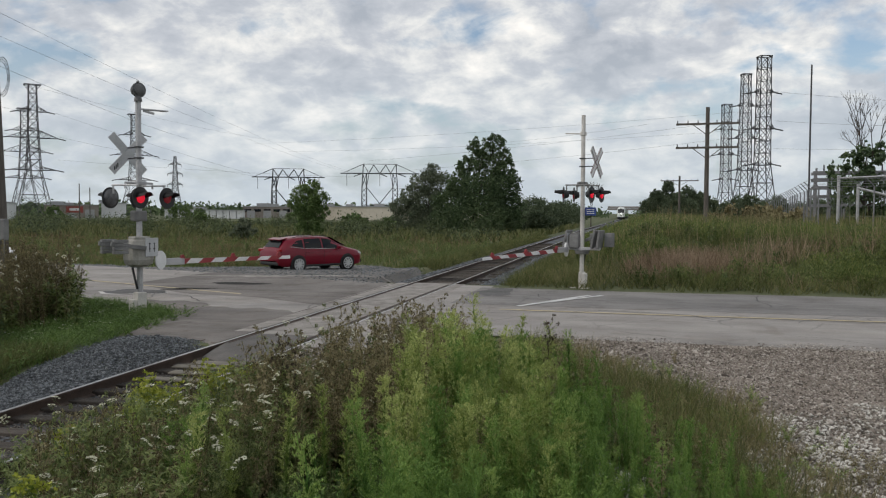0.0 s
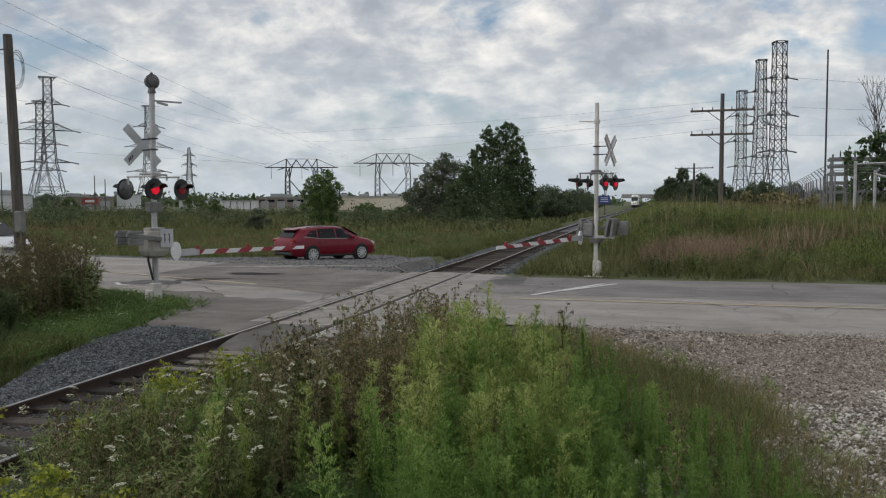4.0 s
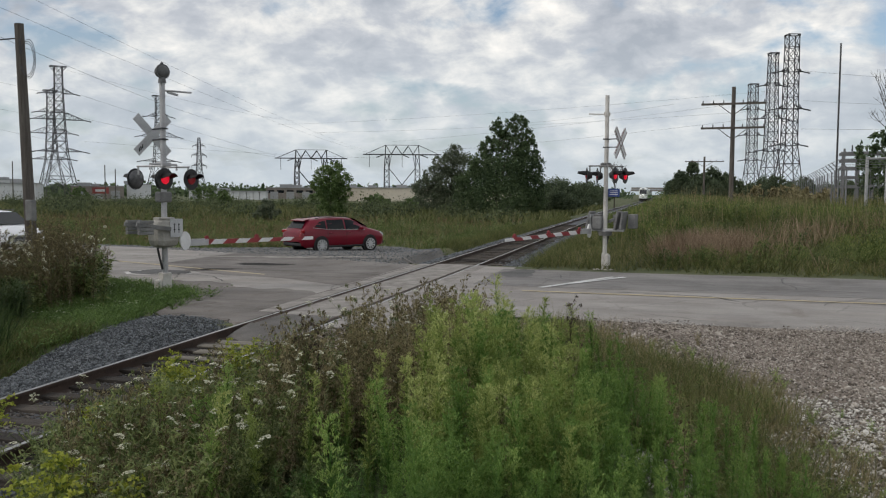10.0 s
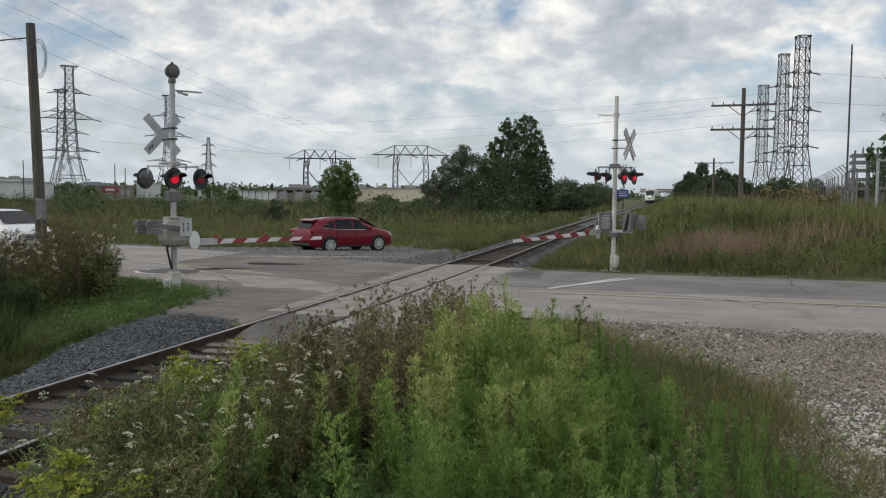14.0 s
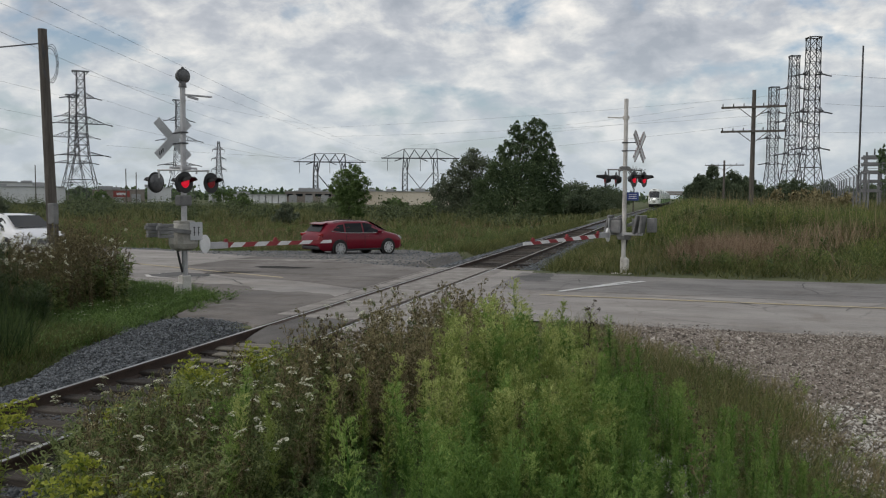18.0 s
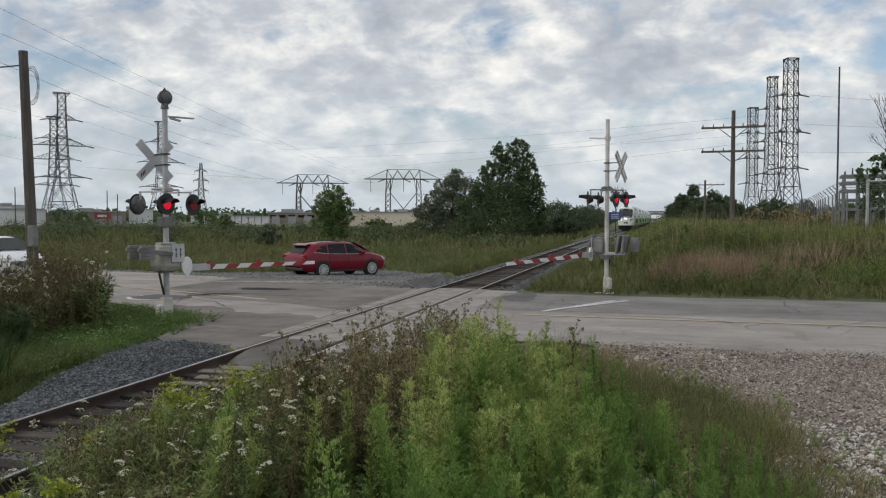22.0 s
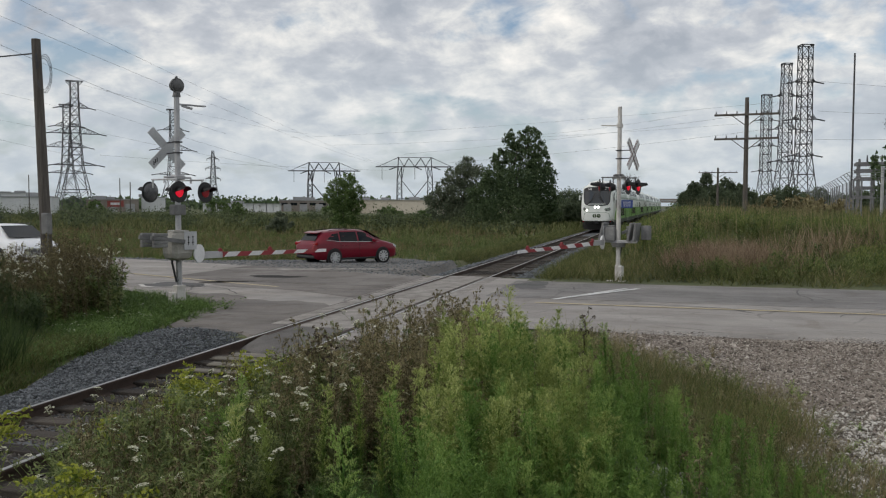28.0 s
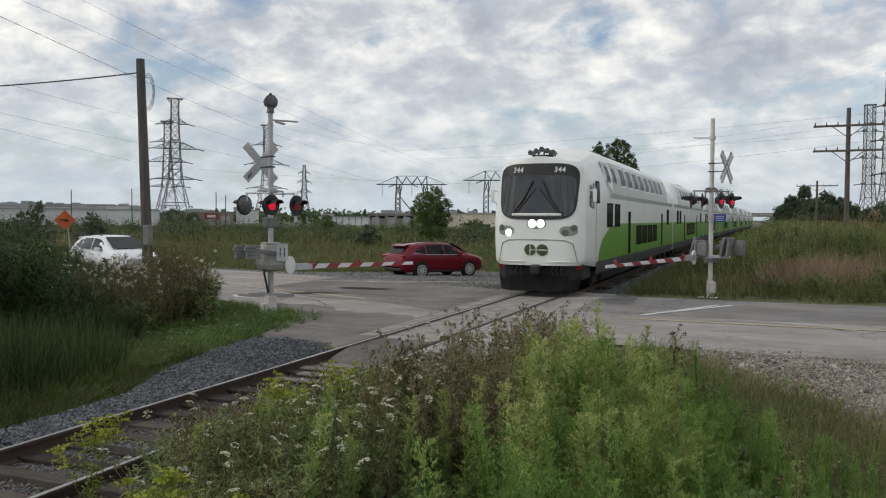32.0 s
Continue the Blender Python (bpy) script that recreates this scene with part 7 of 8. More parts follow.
    undergrowth("roadside_leaves", broad, spread(rng, 60, -15.5, -4.6, 13.5, 21.8, lambda x, y: y < road_near(x) - 0.3 and -0.47 < t32(x, y)[0] < -0.27 and 16.2 < t32(x, y)[1] < 22.0, 0.2), lambda x, y: 1.05 * thicket_size(x, y), "weed_dark", "green leaves in the roadside thicket", 28)
    seeding = [withered(160 + k) for k in range(4)]
    undergrowth("roadside_thicket", seeding, spread(rng, 300, -15.5, -5.0, 13.5, 21.8, lambda x, y: y < road_near(x) - 0.25 and -0.47 < t32(x, y)[0] + 0.05 * noise.noise(Vector((x, y, 1.0))) < -0.29 and 16.6 + 1.6 * noise.noise(Vector((x * 0.6, y * 0.6, 5.0))) < t32(x, y)[1] < 22.5, 0.14), thicket_size, "weed_brown", "brown seeding weeds in a thicket beside the road", 7)
    undergrowth("roadside_flowers", [np.concatenate(lace(180 + k, False)[1]) * (1, 1, 1.7) for k in range(3)], spread(rng, 34, -15.5, -5.0, 13.5, 21.5, lambda x, y: y < road_near(x) - 0.3 and -0.46 < t32(x, y)[0] < -0.28 and 16.4 < t32(x, y)[1] < 21, 0.2), 0.85, "flower_white", "small pale flower heads in the roadside thicket", 17)
    def reed_size(x, y):
        px = t32(x, y)[0]
        return 0.62 + 1.0 * min(1.0, max(0.0, (-0.375 - px) / 0.14))

    reeds = [bushy(170 + k, 1.2, 420, 0.30, 0.014) for k in range(4)]
    undergrowth("roadside_reeds", reeds, spread(rng, 330, -19, -3.8, 8.5, 21.5, lambda x, y: y < road_near(x) - 0.6 and t32(x, y)[1] > 14.8 and t32(x, y)[0] < -0.36, 0.2), reed_size, "dark_grass", "tall dark green leafy plants in the roadside thicket", 8)
    trackside = [bushy(200 + k, 0.82, 320, 0.085, 0.013) for k in range(4)]
    undergrowth("trackside_weeds", trackside, spread(rng, 240, 1.25, 3.9, 3.4, 9.2, lambda x, y: x > 1.35 + max(0, 6.3 - y) * 0.75 + max(0, y - 8.2) * 0.8, 0.08), 0.92, "weed_dark", "dark green weeds beside the rail", 23)
    undergrowth("trackside_stalks", [withered(210 + k) for k in range(4)], spread(rng, 130, 1.4, 4.0, 3.6, 9.0, lambda x, y: x > 1.5 + max(0, 6.3 - y) * 0.75, 0.14), 0.66, "weed_brown", "brown seeding stalks beside the rail", 24)


weeds()


# ---- loose stones ----
def stones(name, P, size, mat, label, seed):
    """Squashed eight-sided stones, each turned by chance."""
    rng = rnd(seed)
    n = len(P)
    base = np.array([(1, 0, 0), (0, 1, 0), (-1, 0, 0), (0, -1, 0), (0.1, 0.1, 0.62), (0, 0, -0.62)], float)
    tri = np.array([(0, 1, 4), (1, 2, 4), (2, 3, 4), (3, 0, 4), (1, 0, 5), (2, 1, 5), (3, 2, 5), (0, 3, 5)])
    V = base[None] * rng.uniform(0.6, 1.3, (n, 6, 1)) * rng.uniform(0.6, 1.25, (n, 1, 3))
    a = rng.uniform(0, math.tau, n)
    t = rng.normal(0, 0.35, n)
    c, s = np.cos(a)[:, None], np.sin(a)[:, None]
    x, y, z = V[..., 0], V[..., 1], V[..., 2]
    z, x = z + x * t[:, None], x
    W = np.stack([x * c - y * s, x * s + y * c, z], -1) * (size * rng.lognormal(0, 0.35, n))[:, None, None] + P[:, None]
    verts = W.reshape(-1, 3).astype(np.float32)
    faces = (tri[None] + (np.arange(n) * 6)[:, None, None]).reshape(-1, 3)
    me = bpy.data.meshes.new(name)
    me.vertices.add(len(verts))
    me.vertices.foreach_set("co", verts.ravel())
    me.loops.add(faces.size)
    me.loops.foreach_set("vertex_index", faces.astype(np.int32).ravel())
    me.polygons.add(len(faces))
    me.polygons.foreach_set("loop_start", np.arange(0, faces.size, 3, dtype=np.int32))
    me.polygons.foreach_set("loop_total", np.full(len(faces), 3, dtype=np.int32))
    me.update(calc_edges=True)
    me.materials.append(M[mat])
    return tagged(new(name, me), label, "stones", kind="stuff")


def lay_stones():
    rng = rnd(31)
    def lot(x, y):
        return (x > 7.3 - 0.55 * (y - 7) + 0.03 * (y - 7) ** 2 - 0.7) & (y < 16.4 - 0.3 * np.sin(x * 1.7) + rng.normal(0, 0.12, len(x)))
    P = scatter(rng, 84000, 4.2, 16, 5.5, 16.8, lot)
    P[:, 2] += 0.035
    stones("gravel_stones", P, 0.0128, "stone_light", "loose pale limestone chips on the lot", 1)
    P = scatter(rng, 44000, 5.0, 12, 5.0, 11.5, lambda x, y: lot(x, y) & (0.9 * patchy(x, y, 1.1, 2.0) + rng.normal(0, 0.22, len(x)) + 0.35 * (9.0 - y) + 0.25 * (x - 7.5) > 0.1))
    P[:, 2] += 0.045
    Q = scatter(rng, 2600, 4.4, 16, 6.5, 16.6, lot)
    Q[:, 2] += 0.04
    stones("gravel_lumps", Q, 0.028, "stone_light", "larger rough stones strewn over the lot", 8)
    stones("gravel_chips", P, 0.019, "stone_pale", "larger pale limestone chips on the lot", 2)
    # ballast between the ties and the heap beside the rail
    x, y = rng.uniform(-2.0, 2.2, 26000), rng.uniform(4.5, 13.3, 26000)
    P = np.column_stack([x, y, np.where(np.abs(x) < 1.5, -0.165, -0.165 - 0.13 * (np.abs(x) - 1.5))])
    inner = np.abs(x) < 1.0
    stones("ballast_stones", P[~inner], 0.022, "stone_grey", "grey crushed ballast stones beside the ties", 3)
    stones("dusty_ballast_stones", P[inner], 0.020, "stone_brown", "dusty brown-grey ballast stones between the rails", 13)
    x, y = rng.uniform(-2.0, 2.2, 14000), rng.uniform(28.2, 50, 14000)
    P = np.column_stack([x, y, np.where(np.abs(x) < 1.5, -0.165, -0.165 - 0.13 * (np.abs(x) - 1.5))])
    inner = np.abs(x) < 0.72
    stones("far_ballast_stones", P[~inner], 0.035, "stone_grey", "grey ballast stones beyond the crossing", 4)
    stones("oily_ballast_stones", P[inner], 0.035, "stone_dark", "dark ballast stones between the rails", 14)
    u, v = rng.uniform(0, 1, 40000), rng.uniform(7.0, 14.4, 40000)
    wide = 0.9 + 1.55 * np.clip((v - 9.5) / 4, 0, 1)
    x = -0.95 - u * wide
    z = -0.10 + 0.10 * np.clip((v - 9) / 4, 0, 1) * np.sin(np.pi * np.clip(u, 0, 1)) + 0.05 * rng.random(40000) - 0.06 * np.clip((11.0 - v) / 2.5, 0, 1)
    stones("ballast_heap", np.column_stack([x, v, z]), 0.0165, "stone_grey", "heap of blue-grey crushed stone beside the rail", 5)
    x, y = rng.uniform(1.0, 2.9, 6000), rng.uniform(9.5, 14.2, 6000)
    stones("pale_ballast", np.column_stack([x, y, -0.03 - 0.0 * x]), 0.024, "stone_light", "pale chips beside the rail", 6)
    def pull(x, y):
        return (y > vroad_far(x) - 0.3) & (y < vroad_far(x) + 1.5 + np.vectorize(pull_off)(x))
    P = scatter(rng, 24000, -22, -1.7, 26, 47, pull)
    P[:, 2] += 0.03
    stones("shoulder_stones", P, 0.03, "stone_grey", "grey gravel on the far shoulder", 7)


lay_stones()


# ---- overhead wires ----
WIRES = [
    ((-50.3, 43.2, 21.0), (-118.4, 365.3, 20.2)),
    ((-48.7, 46.0, 22.5), (-118.5, 365.4, 20.7)),
    ((-77.0, 65.4, 27.0), (-158.3, 291.5, 29.7)),
    ((-189.0, 141.0, 41.7), (-211.8, 271.4, 38.2)),
    ((-188.9, 140.7, 33.4), (-213.3, 270.5, 29.4)),
    ((-188.8, 140.6, 30.5), (-211.9, 270.7, 21.0)),
    ((-202.9, 274.8, 38.3), (-161.6, 354.1, 19.1)),
    ((-201.7, 274.9, 29.5), (-161.6, 354.1, 18.4)),
    ((-201.6, 274.6, 21.0), (-119.5, 370.2, 18.4)),
    ((-209.9, 272.5, 48.0), (-281.8, 641.9, 60.7)),
    ((-211.7, 463.4, 42.4), (50.9, 355.3, 43.4)),
    ((-192.1, 468.2, 37.8), (51.1, 354.9, 35.9)),
    ((-131.2, 431.7, 29.7), (41.1, 321.3, 36.0)),
    ((-95.0, 388.8, 22.6), (39.3, 320.4, 29.6)),
    ((-81.8, 496.9, 43.3), (12.4, 345.0, 37.8)),
    ((51.4, 298.5, 43.1), (88.0, 229.5, 29.3)),
    ((52.5, 298.2, 33.3), (88.1, 229.2, 23.9)),
    ((51.8, 297.5, 24.1), (88.2, 228.9, 19.2)),
    ((47.0, 297.3, 43.1), (46.5, 416.2, 43.5)),
]
for k, (a, b) in enumerate(WIRES):
    owner = portal_b if k < 2 else left_tower if k < 10 else right_tower
    bm = B()
    tube(bm, wire_pts(a, b, 0.006), 0.016 if k < 2 else 0.035, 3)
    w = part("conductor", bm, "wire", owner, "thin dark overhead power line")
    w.matrix_parent_inverse = owner.matrix_basis.inverted()
bm = B()
tube(bm, wire_pts((-11.3, 21.0, 6.85), (-30.0, 18.0, 7.0), 0.022), 0.022, 5)
w = part("service_cable", bm, "wire", roadside, "twisted dark service cable")
w.matrix_parent_inverse = roadside.matrix_basis.inverted()


# ---- distant buildings ----
M["white_cladding"] = material("white_metal_cladding", [(0.45, 0.46, 0.47), (0.56, 0.57, 0.58), (0.63, 0.64, 0.65)], scale=0.08, fine=1.2, rough=0.7, bump=0.05)
M["brown_cladding"] = material("brown_wall_panels", [(0.15, 0.125, 0.11), (0.21, 0.18, 0.16), (0.27, 0.24, 0.215)], scale=0.1, fine=1.2, rough=0.8, bump=0.05)
M["beige_cladding"] = material("beige_wall_panels", [(0.46, 0.40, 0.32), (0.56, 0.50, 0.41), (0.64, 0.58, 0.49)], scale=0.1, fine=1.2, rough=0.8, bump=0.05)
M["red_cladding"] = material("red_shop_front", [(0.16, 0.03, 0.03), (0.24, 0.05, 0.045), (0.3, 0.08, 0.07)], scale=0.1, fine=1.2, rough=0.7, bump=0.05)
M["roof_grey"] = material("grey_roof_felt", [(0.24, 0.245, 0.25), (0.30, 0.305, 0.31), (0.36, 0.365, 0.37)], scale=0.1, fine=1.5, rough=0.9, bump=0.05)
M["orange_sheet"] = material("orange_reflective_sheet", [(0.42, 0.075, 0.014), (0.52, 0.095, 0.018), (0.60, 0.12, 0.025)], scale=3, fine=30, rough=0.5, bump=0.02)


def warehouse(x, y, w, d, h, turn, wall, label, doors=0, units=2, windows=0):
    b = thing("warehouse", pose(x, y, -0.9, 0, 0, turn), label, "building", "distant buildings")
    bm = B()
    box(bm, (0, 0, h / 2), (w, d, h))
    part("wall", bm, wall, b)
    bm = B()
    box(bm, (0, 0, h + 0.15), (w + 0.6, d + 0.6, 0.3))
    part("roof", bm, "roof_grey", b)
    rng = random.Random(int(w * 7 + h))
    for k in range(units):
        bm = B()
        s = rng.uniform(1.5, 3.5)
        box(bm, (rng.uniform(-0.45, 0.45) * w, -d * 0.2, h + 0.3 + s * 0.2), (s * 1.6, s, s * 0.4))
        part("roof_unit", bm, "roof_grey", b)
    for k in range(doors):
        bm = B()
        box(bm, (-w / 2 + (k + 0.5) * w / doors, -d / 2 - 0.05, 1.9), (min(3.4, w / doors * 0.6), 0.16, 3.4))
        part("door", bm, "roof_grey", b)
    for k in range(windows):
        bm = B()
        box(bm, (-w / 2 + (k + 0.5) * w / windows, -d / 2 - 0.04, h * 0.7), (w / windows * 0.7, 0.14, 1.2))
        part("window", bm, "glass", b)
    return b


warehouse(-185, 193, 48, 30, 5.2, 36, "white_cladding", "long low white warehouse with rooftop units", 0, 5)
warehouse(-236, 214, 60, 30, 6.4, 40, "white_cladding", "long white warehouse beyond the field", 0, 4)
warehouse(-250, 260, 50, 25, 7.4, 36, "white_cladding", "white warehouse with grey roof units", 0, 4)
shop = warehouse(-206, 288, 19, 12, 5.2, 35, "brown_cladding", "grey-brown shop building with a red sign panel", 3, 2)
bm = B()
box(bm, (1.0, -6.15, 3.6), (6.0, 0.3, 2.4), bevel=0.05)
panel = part("sign_panel", bm, "red_cladding", shop, "faded red sign panel")
bm = B()
box(bm, (1.0, -6.32, 3.6), (3.6, 0.06, 0.9), bevel=0.02)
part("lettering", bm, "white_cladding", panel, "pale unreadable sign lettering")
warehouse(-196, 300, 9, 12, 6.0, 35, "white_cladding", "small white shop building beyond the field", 0, 1)
warehouse(-176, 322, 18, 14, 3.6, 30, "white_cladding", "low pale building beyond the meadow", 3, 2)
for k in range(6):
    warehouse(-154.5 + 2.4 * k, 299.5 + 0.75 * k, 2.2, 8, 3.5, 20, "white_cladding", "white box trailer parked in a row", 0, 0)
warehouse(-153, 352, 21, 14, 5.2, 20, "brown_cladding", "brown industrial building beyond the meadow", 3, 3, 5)
warehouse(-118, 330, 14, 10, 4.6, 20, "beige_cladding", "low beige shed beyond the meadow", 0, 1)
warehouse(-86, 287, 30, 12, 5.0, 14, "beige_cladding", "long low beige building behind the pylons", 0, 4)
warehouse(-60, 330, 26, 12, 4.6, 14, "beige_cladding", "low beige building in the distance", 0, 2)
warehouse(-300, 300, 50, 22, 8.6, 45, "roof_grey", "grey industrial building on the horizon", 0, 5)


def plain_pole(x, y, z, h, r, label, mat="pole_wood"):
    bm = B()
    rod(bm, (0, 0, -0.3), (0, 0, h), r, r * 0.8, 8)
    ob = tagged(part("pole", bm, mat), label, "pole", "distant poles")
    ob.matrix_basis = pose(x, y, z)
    return ob


for x, y, h in ((-126.4, 151.9, 9.3), (-107.4, 156.8, 8.6), (-105.3, 157.4, 7.8), (-150, 158, 9.5), (-66, 172, 5.5)):
    plain_pole(x, y, -0.6, h, 0.12, "slim bare wooden pole in the field")
plain_pole(19.5, 68.0, 1.3, 12.3, 0.075, "tall slim steel mast", "lattice")
# orange road work sign
sg = thing("road_sign", pose(-16.9, 23.4, 0, 0, 0, 32), "orange diamond road work sign on a thin post", "road sign")
bm = B()
rod(bm, (0.28, 0.03, -0.1), (0.10, 0.02, 2.0), 0.022, seg=6)
part("post", bm, "galv", sg)
bm = B()
box(bm, (0, 0, 2.28), (0.52, 0.012, 0.52), (0, 45, 0), bevel=0.004)
pl = part("plate", bm, "orange_sheet", sg)
bm = B()
box(bm, (-0.04, -0.010, 2.29), (0.26, 0.006, 0.045))
box(bm, (0.05, -0.010, 2.26), (0.16, 0.006, 0.06))
part("marking", bm, "black_paint", pl, "black symbol as plain bars")


# ---- substation beyond the bank ----
M["zinc"] = material("zinc_beam", [(0.13, 0.133, 0.14), (0.19, 0.193, 0.20), (0.26, 0.264, 0.272)], scale=1, fine=10, rough=0.7, metal=0.2, bump=0.05)


def substation():
    s = thing("substation", pose(24.0, 80.0, 1.3, 0, 0, -8), "grey steel substation frame of stacked beams", "substation")
    for k in range(6):
        bm = B()
        rod(bm, (-1.6 + 1.15 * k, 0, 0), (-1.6 + 1.15 * k, 0, 5.2), 0.10, seg=6)
        part("column", bm, "zinc", s)
        bm = B()
        rod(bm, (-1.6 + 1.15 * k, 2.5, 0), (-1.6 + 1.15 * k, 2.5, 5.0), 0.10, seg=6)
        part("column", bm, "zinc", s)
    for z in (1.9, 2.7, 3.5, 4.2, 4.8):
        for y in (0, 2.5):
            bm = B()
            box(bm, (1.3, y, z), (6.4, 0.22, 0.26))
            part("beam", bm, "zinc", s)
    for k in range(5):
        bm = B()
        rod(bm, (-1.0 + 1.15 * k, 0, 4.95), (-1.0 + 1.15 * k, 0, 5.5), 0.08, 0.05, 6)
        part("insulator", bm, "lattice", s)


substation()


def fence():
    f = thing("fence", pose(0, 0, 0), "grey chain-link fence with angled barbed wire arms", "fence")
    pts = [(25.3, 128.0), (23.1, 104), (21.0, 85), (19.4, 72), (18.3, 63.2), (17.5, 56.8), (17.0, 52)]
    line = []
    for (x0, y0), (x1, y1) in zip(pts, pts[1:]):
        n = max(1, int(math.hypot(x1 - x0, y1 - y0) / 3.2))
        line += [(x0 + (x1 - x0) * k / n, y0 + (y1 - y0) * k / n) for k in range(n)]
    line.append(pts[-1])
    line += [(17.2 + 2.6 * k, 52 - 0.5 * k) for k in range(1, 7)]
    for x, y in line:
        z = ground_z(x, y)
        bm = B()
        rod(bm, (x, y, z - 0.1), (x, y, z + 2.7), 0.045, seg=6)
        rod(bm, (x, y, z + 2.7), (x - 0.45, y - 0.1, z + 3.15), 0.03, seg=5)
        part("post", bm, "zinc", f)
    for dz, dx in ((2.7, 0), (2.85, -0.16), (2.98, -0.3), (3.12, -0.43), (0.25, 0)):
        bm = B()
        for (xa, ya), (xb, yb) in zip(line, line[1:]):
            rod(bm, (xa + dx, ya, ground_z(xa, ya) + dz), (xb + dx, yb, ground_z(xb, yb) + dz), 0.013, seg=4)
        part("rail", bm, "zinc", f)
    # loose mesh of thin wires
    bm = B()
    for (xa, ya), (xb, yb) in zip(line[-16:], line[-15:]):
        za, zb = ground_z(xa, ya), ground_z(xb, yb)
        for k in range(7):
            u = k / 7
            rod(bm, (xa + (xb - xa) * u, ya + (yb - ya) * u, za + 0.3), (xa + (xb - xa) * u, ya + (yb - ya) * u, za + 2.7), 0.006, seg=3)
        for k in range(4):
            h = 0.4 + 0.6 * k
            rod(bm, (xa, ya, za + h), (xb, yb, zb + h), 0.006, seg=3)
    part("chain_link", bm, "zinc", f)


fence()
gate = thing("barrier_gate", pose(0, 0, 0), "pale tubular steel gate post with rails", "gate")
for x, y, h in ((18.6, 54.5, 3.4), (20.4, 57.5, 3.0), (22.6, 54.0, 5.9)):
    bm = B()
    rod(bm, (x, y, ground_z(x, y) - 0.2), (x, y, ground_z(x, y) + h), 0.09, seg=10)
    part("post", bm, "galv", gate)
bm = B()
rod(bm, (18.6, 54.5, 4.6), (26, 53, 4.85), 0.05, seg=8)
part("rail", bm, "galv", gate)
bm = B()
rod(bm, (19.6, 54.3, 4.0), (26, 53, 2.2), 0.07, seg=8)
part("brace", bm, "galv", gate)
cab = thing("utility_cabinet", pose(23.2, 53.6, ground_z(23, 53.6), 0, 0, -12), "pale grey metal utility cabinet on a concrete block", "cabinet")
bm = B()
box(bm, (0, 0, 0.35), (1.5, 0.8, 0.7), bevel=0.04)
part("base", bm, "panel", cab)
bm = B()
box(bm, (0.45, -0.1, 1.75), (0.8, 0.45, 1.3), bevel=0.03)
part("housing", bm, "dull_white", cab)


def bare_tree(x, y, z, h, seed, label):
    rng = random.Random(seed)
    t = thing("dead_tree", pose(x, y, z), label, "tree", "trees")
    bm = B()
    def limb(p, d, ln, r, depth):
        q = p + d * ln
        rod(bm, p, q, r, r * 0.65, 5)
        if depth:
            for k in range(3):
                e = (d + Vector((rng.uniform(-0.6, 0.6), rng.uniform(-0.6, 0.6), rng.uniform(-0.05, 0.5)))).normalized()
                limb(q, e, ln * rng.uniform(0.55, 0.8), r * 0.6, depth - 1)
    limb(Vector((0, 0, -0.2)), Vector((0, 0, 1)), h * 0.45, 0.14, 5)
    part("branches", bm, "bark", t)
    return t


bare_tree(26.0, 77, 1.3, 8.6, 3, "leafless grey tree behind leafy bushes")
bare_tree(-1.5, 170, -0.5, 6.5, 5, "small leafless tree beside the track")
tree("tree", 25.2, 75.5, 1.2, 7.6, [(0.2, 0, 6.0, 1.6, 0.9), (-1.2, 0, 4.6, 1.8, 0.9), (1.4, 0, 4.8, 2.0, 0.9), (-0.3, 0, 2.8, 2.4, 0.8), (2.6, 0, 3.0, 2.4, 0.9)], 0.3, 5200, "leaf_dark", "dark green leafy tree beside the fence", 51, 0.16)
for k, (x, y, h, r) in enumerate(((17.4, 66, 2.0, 2.2), (15.6, 78, 2.2, 2.4), (18.6, 84, 2.4, 2.2))):
    tree("bush", x, y, 1.2, h, [(0, 0, h * 0.5, r * 0.6, 0.6), (r * 0.5, 0, h * 0.4, r * 0.5, 0.6), (-r * 0.5, 0, h * 0.4, r * 0.5, 0.6)], 0.2, 2400, "weed_brown", "russet brown bush on the bank", 60 + k, 0.05, "bushes on the bank")
for k, (x, y, h, r) in enumerate(((-112, 205, 5.5, 4.0), (-98, 190, 3.2, 3.2), (-76, 150, 3.2, 2.0), (-120, 165, 4.2, 3.0), (-60, 160, 2.6, 3.2), (-44, 150, 2.8, 3.0), (-34, 140, 2.2, 2.6))):
    tree("bush", x, y, -0.6, h, [(0, 0, h * 0.6, r * 0.6, 0.8), (r * 0.5, 0, h * 0.4, r * 0.5, 0.8), (-r * 0.5, 0, h * 0.4, r * 0.5, 0.8)], 0.42, 1800, "leaf_mid", "green bush in the far meadow", 70 + k, 0.08, "bushes in the meadow")


